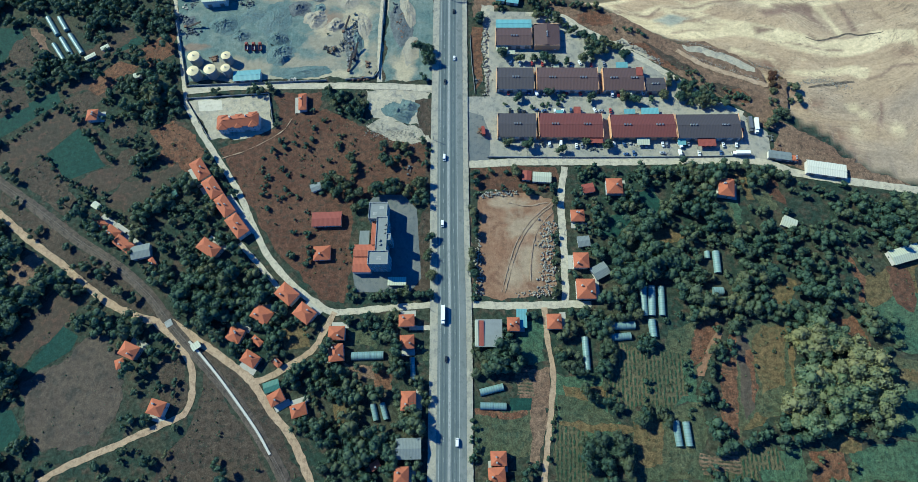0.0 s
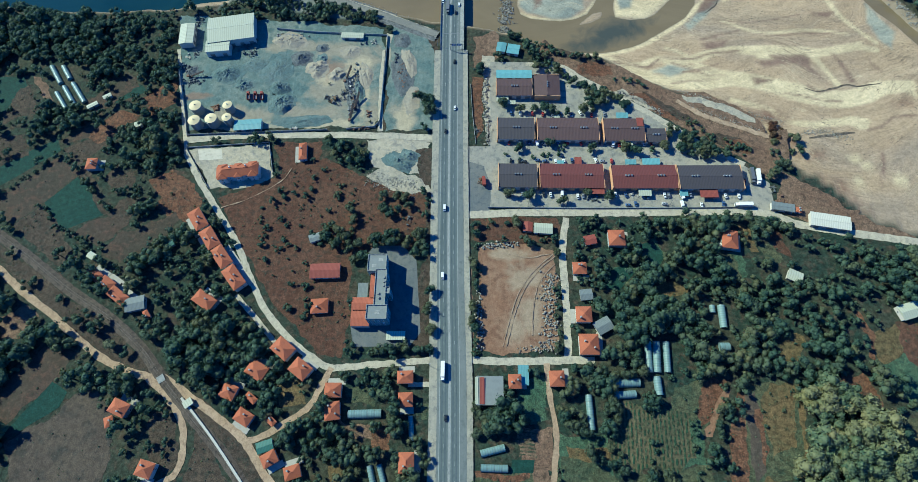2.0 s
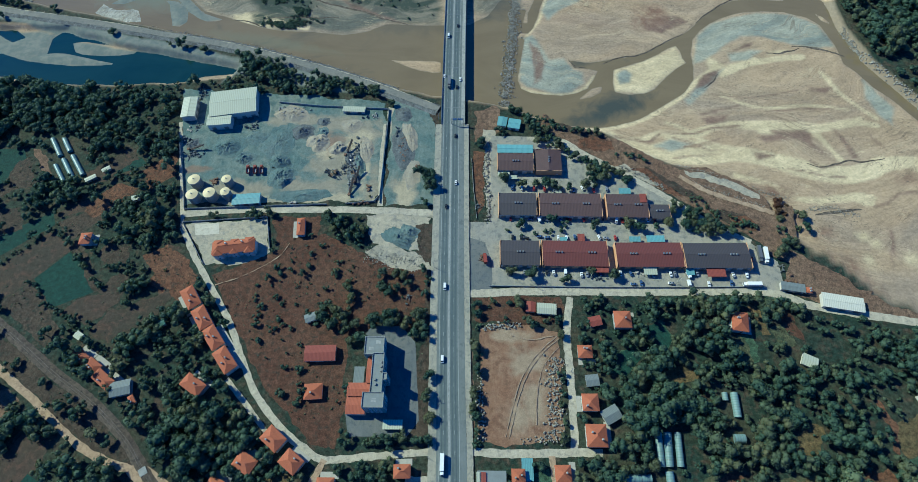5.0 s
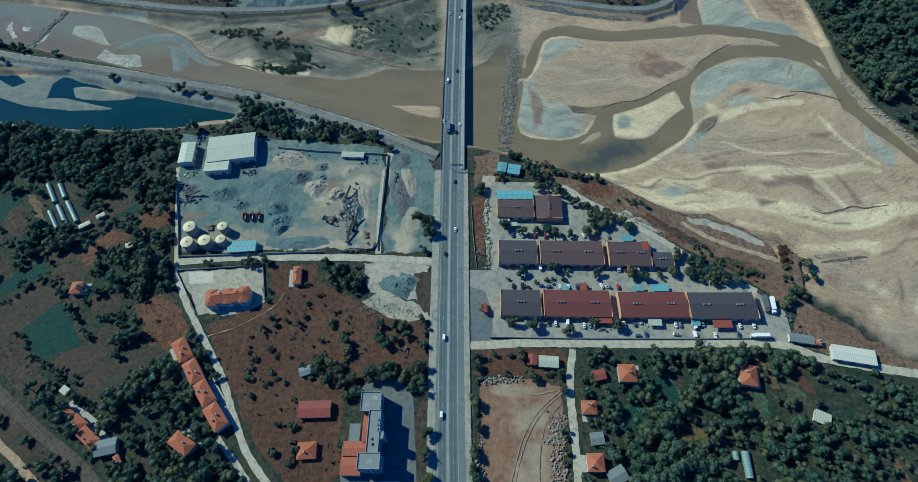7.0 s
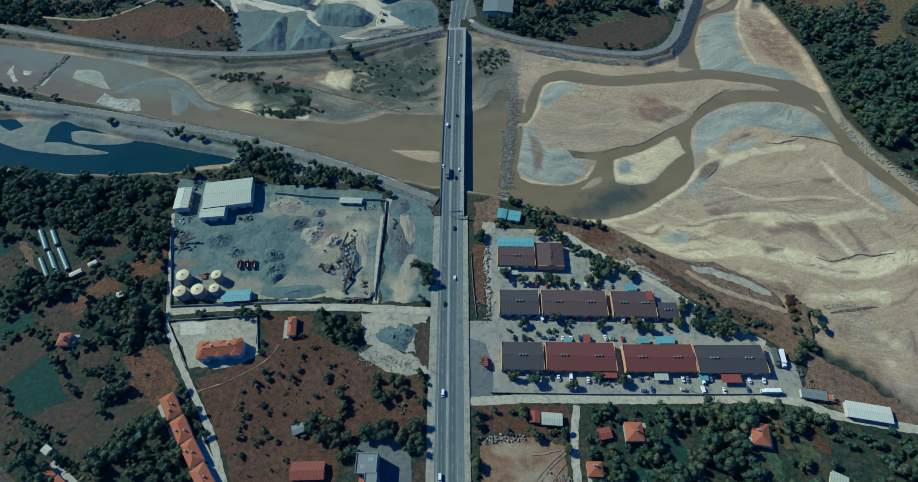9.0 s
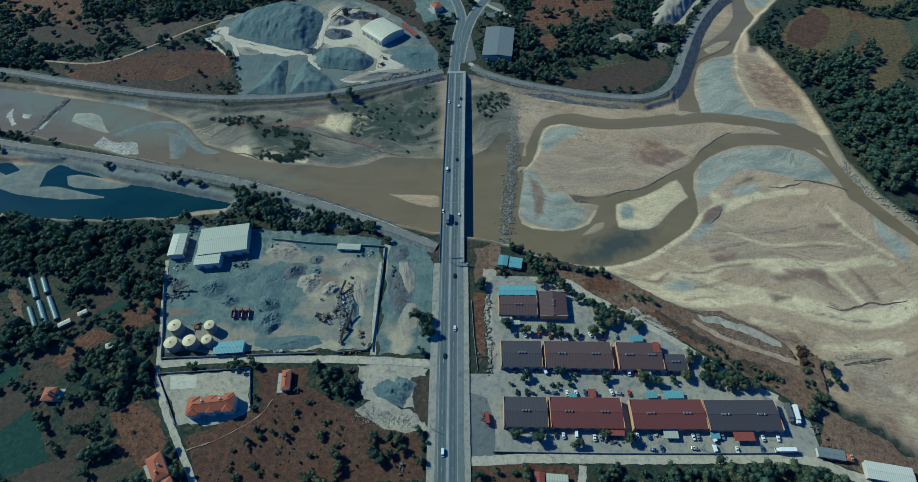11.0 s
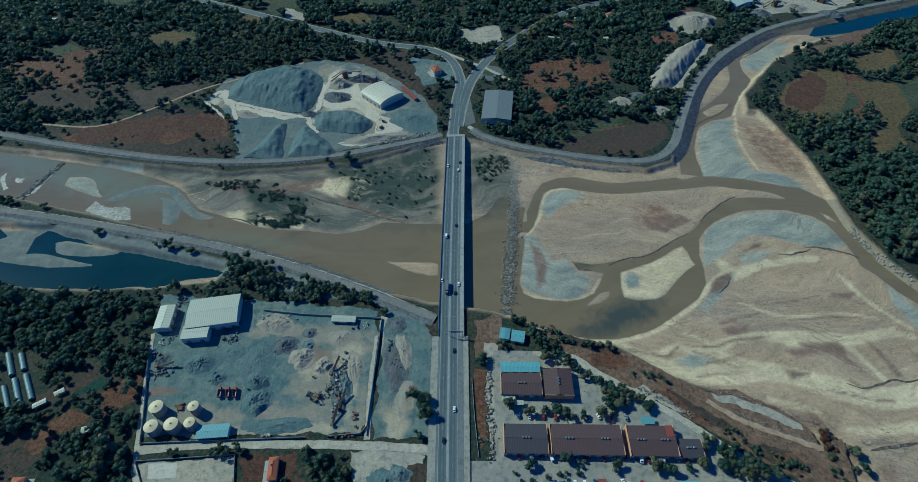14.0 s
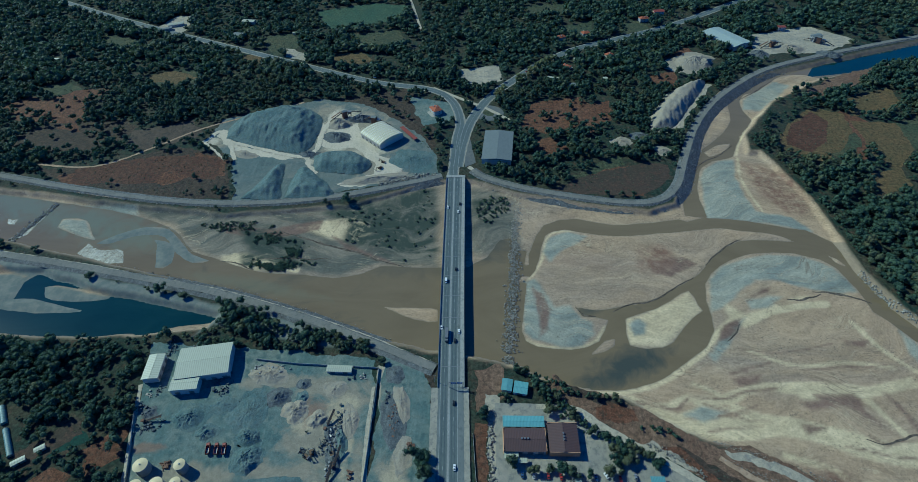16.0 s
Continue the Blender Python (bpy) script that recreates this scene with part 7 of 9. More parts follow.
# ---- spoil heaps ----
def heap(x, y, L, W, turn, h, kind, ridges=1.0):
    """A tipped heap: several overlapping cones with rills down their flanks, running out flat at the foot."""
    L, W, h = L * 1.2, W * 1.2, h * 1.2
    bm = bmesh.new()
    n, m = 48, 14
    sx, sy = random.uniform(0, 99), random.uniform(0, 99)
    cones = [(0.0, 0.0, 1.0)] + [(random.uniform(-0.5, 0.5), random.uniform(-0.5, 0.5), random.uniform(0.5, 0.9)) for _ in range(4)]
    rings = []
    for k in range(m + 1):
        r = k / m
        ring = []
        for a in np.linspace(0, 2 * math.pi, n, endpoint=False):
            ca, sa = math.cos(a), math.sin(a)
            wob = 1 + 0.35 * noise.noise((ca * 1.2 + sx, sa * 1.2 + sy, 0)) + 0.16 * noise.noise((ca * 4 + sx, sa * 4 + sy, 3))
            p, q = ca * r * wob, sa * r * wob
            z = max(c * max(0.0, 1 - math.hypot(p - u, q - v) / (0.75 * c)) for u, v, c in cones) * h
            z *= 1 + 0.35 * ridges * noise.noise((p * L * 0.3 + sx, q * W * 0.3 + sy, 1)) + 0.15 * ridges * noise.noise((a * 7, r * 2, sx))
            z *= min(1.0, (1 - r) * 4)
            ring.append(bm.verts.new((p * L / 2, q * W / 2, 0.22 + max(0.0, z) if k < m else 0.1)))
            if k == 0:
                break
        rings.append(ring)
    for a in range(n):
        bm.faces.new((rings[0][0], rings[1][a], rings[1][(a + 1) % n]))
    for p, q in zip(rings[1:-1], rings[2:]):
        for a in range(n):
            bm.faces.new((p[a], q[a], q[(a + 1) % n], p[(a + 1) % n]))
    mats = {"blue": (SPOIL_BLUE, "heap of blue-grey crushed gravel"), "pale": (SPOIL_PALE, "heap of pale sandy spoil"), "dark": (SPOIL_DARK, "heap of dark grey rubble and scrap")}
    ob = part("mound", bm, mats[kind][0])
    ob.matrix_basis = pose(x, y, 0, 0, 0, turn)
    FOOTPRINTS.append((x, y, L, W, turn))
    return tagged(ob, mats[kind][1] + " on the yard", "heap", "spoil heaps")


def pile(ring, h, kind, slope=0.6):
    """A long tipped bank: rises at the slope of loose gravel from its foot to a broken top, with rills down the faces."""
    rr = [tuple(p) for p in smooth(ring + [ring[0]], 6.0)[:-1]]
    p = np.array(rr)
    X, Y = np.meshgrid(np.arange(p[:, 0].min() - 3, p[:, 0].max() + 3, 1.6), np.arange(p[:, 1].min() - 3, p[:, 1].max() + 3, 1.6))
    d = -ring_dist(X, Y, rr) + 3 * (value_noise(X, Y, 12, 3) - 0.5)
    rill = value_noise(X * 1.7, Y * 0.5, 7, 3) - 0.5
    z = np.minimum(d * slope * (1 + 0.5 * rill), h * (0.72 + 0.5 * value_noise(X, Y, 34, 4)))
    z = z + (1.6 * (value_noise(X, Y, 9, 3) - 0.5) + 1.4 * (value_noise(X * 2.2, Y * 0.6, 5, 2) - 0.5)) * step01(d, 1, 6)
    h0, w0 = X.shape
    k = (np.arange(h0 - 1)[:, None] * w0 + np.arange(w0 - 1)).ravel()
    quads = np.stack([k, k + 1, k + w0 + 1, k + w0], -1)
    quads = quads[(d.ravel()[quads] > -0.4).all(1)]
    used, turned = np.unique(quads, return_inverse=True)
    me = bpy.data.meshes.new("spoil_bank")
    me.from_pydata(np.stack([X, Y, np.maximum(z, -0.1) + 0.16], -1).reshape(-1, 3)[used].tolist(), [], turned.reshape(-1, 4).tolist())
    me.polygons.foreach_set("use_smooth", np.ones(len(quads), bool))
    mat, words = {"blue": (SPOIL_BLUE, "long bank of blue-grey crushed gravel with rilled faces"), "pale": (SPOIL_PALE, "long bank of pale sandy spoil with rilled faces")}[kind]
    me.materials.append(mat)
    return tagged(new("spoil_bank", me), words, "heap", "spoil heaps")


# ---- silos, tower block, villa ----
def silo(x, y, r, h):
    base = tagged(empty("silo", x, y), "round white storage tank with a shallow cone top", "silo", "storage tanks")
    FOOTPRINTS.append((x, y, 2 * r, 2 * r, 0))
    bm = bmesh.new()
    bmesh.ops.create_cone(bm, cap_ends=True, segments=40, radius1=r, radius2=r, depth=h, matrix=Matrix.Translation((0, 0, h / 2)))
    shell = part("shell", bm, TANK, base)
    for z in np.arange(1.5, h - 0.5, 1.5):
        bm = bmesh.new()
        bmesh.ops.create_cone(bm, cap_ends=True, segments=40, radius1=r + 0.06, radius2=r + 0.06, depth=0.12, matrix=Matrix.Translation((0, 0, z)))
        part("hoop", bm, STEEL, shell)
    bm = bmesh.new()
    bmesh.ops.create_cone(bm, cap_ends=True, segments=40, radius1=r + 0.12, radius2=0.5, depth=r * 0.22, matrix=Matrix.Translation((0, 0, h + r * 0.11 + 0.003)))
    top = part("cone_top", bm, TANK_TOP, base, "pale cream cone top")
    bm = bmesh.new()
    bmesh.ops.create_cone(bm, cap_ends=True, segments=12, radius1=0.45, radius2=0.45, depth=0.6, matrix=Matrix.Translation((0, 0, h + r * 0.22 + 0.25)))
    part("hatch", bm, STEEL, top)
    lad = bmesh.new()
    for o in (-0.25, 0.25):
        add_box(lad, o - 0.03, o + 0.03, -r - 0.2, -r - 0.12, 0, h + 0.8)
    for z in np.arange(0.4, h, 0.4):
        add_box(lad, -0.22, 0.22, -r - 0.18, -r - 0.14, z, z + 0.04)
    part("ladder", lad, STEEL, base)


def flat_block(base, name, x0, x1, y0, y1, h, wall, roof=None):
    """A flat-roofed storey block with a parapet round its roof and rows of windows."""
    body = part(name, block(x0, x1, y0, y1, 0, h - 0.2), wall, base)
    part("roof", block(x0 + 0.3, x1 - 0.3, y0 + 0.3, y1 - 0.3, h - 0.197, h), roof or ROOFS["flat"], body)
    for a in ((x0, x1, y0, y0 + 0.3), (x0, x1, y1 - 0.3, y1), (x0, x0 + 0.3, y0 + 0.303, y1 - 0.303), (x1 - 0.3, x1, y0 + 0.303, y1 - 0.303)):
        part("parapet", block(*a, h - 0.196, h + 0.7), CONCRETE, body)
    for s in range(int(h / 3)):
        z = 1.0 + 3 * s
        for u in np.arange(x0 + 1.6, x1 - 1, 3.0):
            window(base, u, y0 - 0.02, z, 0)
            window(base, u, y1 + 0.02, z, 180)
        for v in np.arange(y0 + 1.6, y1 - 1, 3.0):
            window(base, x1 + 0.02, v, z, 90)
            window(base, x0 - 0.02, v, z, -90)


def tower_block():
    base = tagged(empty("apartment_block", -50, 133), "stepped concrete block with flat roofs and white parapets", "building")
    flat_block(base, "north_wing", -8.5, 4.5, 14.0, 26.3, 11.0, WALL_BLUE)
    flat_block(base, "middle_wing", -1.8, 5.8, -12.0, 13.98, 14.5, WALL_BLUE)
    flat_block(base, "stair_bay", 5.82, 8.8, -4.0, 0.5, 16.5, WALL_BLUE)
    flat_block(base, "south_wing", -5.8, 7.8, -21.5, -12.02, 17.0, WALL_BLUE)
    for k, (u, v) in enumerate(((4.4, 8.0), (4.4, 5.0), (4.4, 2.2), (1.0, -3.5), (1.5, -6.5))):
        part("roof_box", block(u - 0.5, u + 0.5, v - 0.7, v + 0.7, 14.503, 15.5), STEEL, base, "dark metal box on the roof")
    for u, v, h in ((-4.0, 18.0, 11.0), (0.5, 22.5, 11.0), (1.5, -17.0, 17.0)):
        part("roof_patch", block(u - 1.6, u + 1.6, v - 1.2, v + 1.2, h + 0.003, h + 0.05), CONCRETE, base, "paler repair on the screed")
    for x0, x1, y0, y1, h in ((-18.0, -1.9, -11.9, -3.6, 6.0), (-18.0, -5.9, -23.0, -12.1, 5.0), (-6.2, -1.9, -3.5, 13.4, 7.0)):
        wing = part("annex", block(x0, x1, y0, y1, 0, h - 0.2), WALL, base)
        bm = hip_roof(x1 - x0, y1 - y0, h, 0.9, 0.25, 1.0)
        bmesh.ops.translate(bm, verts=bm.verts, vec=((x0 + x1) / 2, (y0 + y1) / 2, 0))
        part("roof", bm, ROOFS["orange"], wing, "orange-red sheet roof")
    part("shed", block(-15.5, -8.6, -3.0, 8.0, 0, 3.5), ROOFS["slate"], base, "grey lean-to shed")
    FOOTPRINTS.append((-52, 134, 30, 46, 0))
    low = tagged(empty("kiosk", -37.5, 104), "low hut with a pale flat roof behind the concrete block", "hut")
    part("wall", block(-6, 6, -2.6, 2.6, 0, 2.8), WALL, low)
    part("roof", block(-6.4, 6.4, -3.0, 3.0, 2.803, 3.05), ROOFS["white"], low)


def villa(x, y, turn):
    base = tagged(empty("school_building", x, y, 0, turn), "long two-storey building with a cross-gabled orange tiled roof", "building")
    FOOTPRINTS.append((x, y, 36, 18, turn))
    L, W, h = 31.0, 9.5, 7.0
    part("wall", block(-L / 2, L / 2, -W / 2, W / 2, 0, h - 0.17), WALL, base)
    rf = part("roof", hip_roof(L, W, h, 3.0), ROOFS["tile"], base)
    part("ridge", block(-10.5, 10.5, -0.2, 0.2, h + 2.95, h + 3.12), ROOFS["tile"], rf)
    for u, w, d in ((-11.5, 6.5, 1.4), (0.5, 5.0, 1.0), (11.5, 6.0, 1.4)):
        for q in (-1, 1):
            wing = part("wing", block(u - w / 2, u + w / 2, q * W / 2 - (d if q < 0 else -0.002), q * W / 2 + (d if q > 0 else -0.002), 0, h - 0.17), WALL, base)
            bm = hip_roof(W / 2 + d, w, h, w * 0.32, 0.5, 0.0)
            bmesh.ops.rotate(bm, verts=bm.verts, cent=(0, 0, 0), matrix=Matrix.Rotation(math.pi / 2, 3, "Z"))
            bmesh.ops.translate(bm, verts=bm.verts, vec=(u, q * (W / 2 + d) / 2, 0.05))
            part("roof", bm, ROOFS["tile"], wing)
            window(base, u, q * (W / 2 + d + 0.02), 1, 0 if q < 0 else 180)
            window(base, u, q * (W / 2 + d + 0.02), 4, 0 if q < 0 else 180)
    for u in (-6, -2.5, 6.5):
        for z in (1, 4):
            window(base, u, -W / 2 - 0.02, z, 0)
            window(base, u, W / 2 + 0.02, z, 180)
    for u in (-5, 7):
        part("chimney", block(u - 0.5, u + 0.5, 1.2, 2.2, h + 1, h + 4), WALL, base)


# ---- walls and canopies ----
def wall_run(line, h=1.8, material=None, label="grey concrete yard wall"):
    base = tagged(new("yard_wall"), label, "wall")
    for (ax, ay), (bx, by) in zip(line[:-1], line[1:]):
        L = math.hypot(bx - ax, by - ay)
        turn = math.degrees(math.atan2(by - ay, bx - ax))
        n = max(1, round(L / 6))
        for k in range(n):
            u = (k + 0.5) / n
            ob = part("wall_panel", block(-L / n / 2 + 0.15, L / n / 2 - 0.15, -0.11, 0.11, 0, h), material or CONCRETE, base)
            ob.matrix_basis = pose(ax + (bx - ax) * u, ay + (by - ay) * u, 0, 0, 0, turn)
            ob = part("post", block(-0.17, 0.17, -0.17, 0.17, 0, h + 0.12), material or CONCRETE, base)
            ob.matrix_basis = pose(ax + (bx - ax) * k / n, ay + (by - ay) * k / n, 0, 0, 0, turn)


CANOPY_WORDS = {"teal": "blue-green", "cyan": "light blue", "white": "white", "red": "dull red", "cream": "cream"}


def canopy(x, y, L, W, turn, h, kind):
    """A light roof on posts."""
    base = tagged(empty("canopy", x, y, 0, turn), CANOPY_WORDS[kind] + " sheet canopy on steel posts beside a hall", "canopy", "workshop canopies")
    FOOTPRINTS.append((x, y, L, W, turn))
    bm = bmesh.new()
    fill(bm, [(-L / 2, -W / 2, h - 0.3), (L / 2, -W / 2, h - 0.3), (L / 2, W / 2, h + 0.1), (-L / 2, W / 2, h + 0.1),
              (-L / 2, -W / 2, h - 0.2), (L / 2, -W / 2, h - 0.2), (L / 2, W / 2, h + 0.2), (-L / 2, W / 2, h + 0.2)], BOX_FACES)
    part("sheet_roof", bm, ROOFS[kind], base)
    for u in (-1, 1):
        for v in (-1, 1):
            part("post", block(u * (L / 2 - 0.3) - 0.07, u * (L / 2 - 0.3) + 0.07, v * (W / 2 - 0.3) - 0.07, v * (W / 2 - 0.3) + 0.07, 0, h - 0.3), STEEL, base)


# ---- vehicles ----
def wheel_mesh(r, w):
    bm = bmesh.new()
    bmesh.ops.create_cone(bm, cap_ends=True, segments=14, radius1=r, radius2=r, depth=w, matrix=Matrix.Rotation(math.pi / 2, 4, "Y"))
    me = bpy.data.meshes.new("wheel")
    bm.to_mesh(me)
    bm.free()
    me.materials.append(RUBBER)
    return me


def wheels(base, me, places):
    for px, py, pz in places:
        w = new("wheel", me)
        w.parent = base
        w.location = (px, py, pz)


def shell(profile, half, taper=0.12):
    """A body swept across from a side profile of (y, z) points; the upper points lean in."""
    bm = bmesh.new()
    top = max(z for _, z in profile)
    low = min(z for _, z in profile)
    rows = []
    for q in (-1, 1):
        rows.append([bm.verts.new((q * (half - taper * max(0, (z - low) / (top - low) - 0.45) * 2), y, z)) for y, z in profile])
    bm.faces.new(rows[0])
    bm.faces.new(rows[1][::-1])
    n = len(profile)
    for k in range(n):
        bm.faces.new((rows[0][k], rows[1][k], rows[1][(k + 1) % n], rows[0][(k + 1) % n]))
    bmesh.ops.recalc_face_normals(bm, faces=bm.faces)
    return bm


CAR_WHEEL, LORRY_WHEEL = wheel_mesh(0.33, 0.22), wheel_mesh(0.5, 0.35)


def car(paint, word, van=False):
    ob = tagged(empty("van" if van else "car", 0, 0, -60), word, "van" if van else "car")
    if van:
        prof = [(-2.5, 0.35), (2.4, 0.35), (2.5, 0.9), (2.1, 1.15), (1.5, 2.0), (1.2, 2.15), (-2.45, 2.15), (-2.55, 0.9)]
        glass = [(1.58, 1.95), (2.1, 1.2), (1.95, 1.2), (1.45, 1.95)]
    else:
        prof = [(-2.1, 0.35), (2.05, 0.35), (2.15, 0.7), (1.9, 0.86), (0.95, 0.98), (0.25, 1.42), (-1.0, 1.45), (-1.75, 1.0), (-2.1, 0.92)]
        glass = [(0.98, 0.99), (0.28, 1.42), (-1.0, 1.46), (-1.7, 1.02)]
    part("body", shell(prof, 0.9 if not van else 1.0), paint, ob)
    part("glass", shell([(y, z + 0.012) for y, z in glass], 0.74 if not van else 0.86, 0.1), GLASS, ob, "dark window glass")
    if not van:
        part("roof_panel", block(-0.66, 0.66, -0.95, 0.22, 1.44, 1.49), paint, ob)
    for q in (-1, 1):
        part("headlight", block(q * 0.6 - 0.18, q * 0.6 + 0.18, prof[2][0] - 0.06, prof[2][0] + 0.01, 0.62, 0.76), WHITE, ob)
    wheels(ob, CAR_WHEEL, [(q * 0.82, v, 0.33) for q in (-1, 1) for v in (-1.3, 1.35)])
    return ob


def lorry(box_mat, word, long=True, tipper=False):
    ob = tagged(empty("lorry", 0, 0, -60), word, "lorry")
    L = 10.0 if long else 5.6
    part("chassis", block(-0.5, 0.5, -L, 2.2, 0.7, 1.0), STEEL, ob)
    part("cab", shell([(0.3, 0.6), (2.4, 0.6), (2.45, 1.6), (2.2, 2.8), (0.35, 2.9)], 1.2), box_mat if not tipper else CAB_RED, ob)
    part("windscreen", block(-1.0, 1.0, 2.30, 2.47, 1.75, 2.55), GLASS, ob)
    if tipper:
        for a in ((-1.25, 1.25, -L, -L + 0.12), (-1.25, 1.25, -0.12, 0.0), (-1.25, -1.13, -L + 0.13, -0.13), (1.13, 1.25, -L + 0.13, -0.13)):
            part("tipper_side", block(*a, 1.05, 2.5), CAB_RED, ob)
        part("tipper_floor", block(-1.12, 1.12, -L + 0.13, -0.13, 1.05, 1.2), STEEL, ob)
    else:
        part("box", block(-1.27, 1.27, -L, 0.05, 1.05, 3.8), box_mat, ob)
    wheels(ob, LORRY_WHEEL, [(q * 1.0, v, 0.5) for q in (-1, 1) for v in ((1.5, -L + 1, -L + 2.3) if long else (1.5, -L + 1.4))])
    return ob


def excavator(x, y, turn, reach=1):
    ob = tagged(empty("excavator", x, y, 0.2, turn), "dark brown tracked excavator with a folded boom on the gravel yard", "excavator")
    for q in (-1, 1):
        part("track", shell([(-1.9, 0.25), (-1.6, 0), (1.6, 0), (1.9, 0.25), (1.9, 0.6), (1.6, 0.85), (-1.6, 0.85), (-1.9, 0.6)], 0.3, 0), RUBBER, ob).location.x = q * 1.15
    part("house", block(-1.3, 1.3, -2.3, 1.0, 0.95, 1.9), DIGGER, ob)
    part("cab", block(-1.25, -0.3, -0.2, 1.35, 1.903, 3.0), GLASS, ob)
    part("counterweight", block(-1.25, 1.25, -2.9, -2.303, 1.0, 1.8), STEEL, ob)
    for (y0, z0), (y1, z1), nm in (((1.0, 1.6), (4.2, 4.0), "boom"), ((4.2, 4.0), (6.0, 1.4), "stick")):
        bm = block(-0.2, 0.2, 0, math.hypot(y1 - y0, z1 - z0), -0.25, 0.25)
        arm = part(nm, bm, DIGGER, ob)
        arm.matrix_basis = Matrix.Translation((0.4, y0, z0)) @ Matrix.Rotation(math.atan2(z1 - z0, y1 - y0), 4, "X")
    part("bucket", shell([(5.5, 0.5), (6.5, 0.6), (6.4, 1.5), (5.8, 1.5)], 0.6, 0), STEEL, ob).location.x = 0.4


# ---- poles ----
def power_pole(x, y, h=9.0, lamp=False):
    ob = tagged(empty("street_lamp" if lamp else "power_pole", x, y), "grey lamp post with a single arm beside the highway" if lamp else "grey concrete power pole with a crossarm", "lamp post" if lamp else "pole", "lamp posts" if lamp else "power poles")
    bm = bmesh.new()
    bmesh.ops.create_cone(bm, cap_ends=True, segments=8, radius1=0.2, radius2=0.11, depth=h, matrix=Matrix.Translation((0, 0, h / 2)))
    part("post", bm, CONCRETE, ob)
    if lamp:
        part("arm", block(0.0, 2.2, -0.05, 0.05, h - 0.12, h), STEEL, ob)
        part("lantern", block(1.8, 2.6, -0.16, 0.16, h - 0.2, h - 0.05), STEEL, ob)
    else:
        part("crossarm", block(-1.1, 1.1, -0.07, 0.07, h - 0.7, h - 0.55), STEEL, ob)
        for u in (-1, 0, 1):
            part("insulator", block(u - 0.06, u + 0.06, -0.06, 0.06, h - 0.547, h - 0.25), WHITE, ob)

def haul_track(line, width):
    return track(line, width, HAUL, "road", "pale dusty haul track of the quarry", 0.9)


def wheel_track(line, width):
    return track(line, width, WHEEL_PALE, "wheel_track", "pale wheel track worn into the bare lot", 0.35)


MODELS = {
    "car_white": car(PAINTS[0], "white car on the asphalt"), "car_silver": car(PAINTS[1], "silver grey car on the yard"), "car_black": car(PAINTS[2], "black car on the asphalt"),
    "car_red": car(PAINTS[3], "dark red car on the asphalt"), "car_blue": car(PAINTS[4], "dark blue car on the yard"), "van_white": car(PAINTS[0], "white delivery van on the asphalt", True),
    "lorry_white": lorry(WHITE, "white box lorry on the asphalt"), "lorry_dark": lorry(STEEL, "dark grey box lorry on the asphalt"),
    "lorry_red": lorry(CAB_RED, "red lorry standing at the roadside", False), "tipper_red": lorry(STEEL, "dark red tipper lorry parked on gravel", False, True)}
car_white, car_black, car_red, van_white = "car_white", "car_black", "car_red", "van_white"
lorry_white, lorry_dark, lorry_red, tipper_red = "lorry_white", "lorry_dark", "lorry_red", "tipper_red"
USED = set()


def park(kind, x, y, turn):
    z = HZ + 0.06 if abs(x) < 11 and y < 615 else 0.6 if kind != "tipper_red" else 0.35
    z = max(z, 0.35)
    if kind in USED:
        return copy_thing(MODELS[kind], pose(x, y, z, 0, 0, turn))
    USED.add(kind)
    MODELS[kind].matrix_basis = pose(x, y, z, 0, 0, turn)


def park_row(x0, y0, x1, y1, n):
    for k in range(n):
        u = (k + random.uniform(0.15, 0.85)) / n
        kind = random.choice(("car_white", "car_white", "car_silver", "car_silver", "car_black", "car_blue", "car_red", "van_white"))
        park(kind, x0 + (x1 - x0) * u, y0 + (y1 - y0) * u + random.uniform(-1.2, 1.2), random.choice((0, 0, 180, 90, 80, 20)) + random.uniform(-8, 8))


def platform(line, width):
    p = smooth(line, 4.0)
    bm = strip(bmesh.new(), p, -width / 2, width / 2, 1.4)
    strip(bm, p, -width / 2, -width / 2 - 1e-3, 1.4, 0)
    strip(bm, p, width / 2, width / 2 + 1e-3, 1.4, 0)
    tagged(part("platform", bm, PLATFORM), "long pale concrete railway platform", "platform", kind="structure")
    BLOCKED.append((p[::2], width))


def hut(x, y, turn):
    base = tagged(empty("station_hut", x, y, 0, turn), "small white hut at the end of the railway platform", "hut")
    part("wall", block(-2.6, 2.6, -2, 2, 0, 2.7), WALL, base)
    part("roof", block(-3, 3, -2.4, 2.4, 2.703, 2.95), ROOFS["white"], base)
    part("door", block(-0.5, 0.5, -2.06, -1.98, 0.05, 2.05), DOOR, base)
    FOOTPRINTS.append((x, y, 6, 5, turn))


def crossing(x, y, turn):
    """Concrete slabs where the dirt track crosses the rails."""
    base = tagged(empty("level_crossing", x, y, 0, turn), "pale concrete slabs of a level crossing over the rails", "crossing")
    for k in range(3):
        part("slab", block(-2.4 + 1.6 * k, -0.85 + 1.6 * k, -2.4, 2.4, 0.7, 1.02), CONCRETE, base)


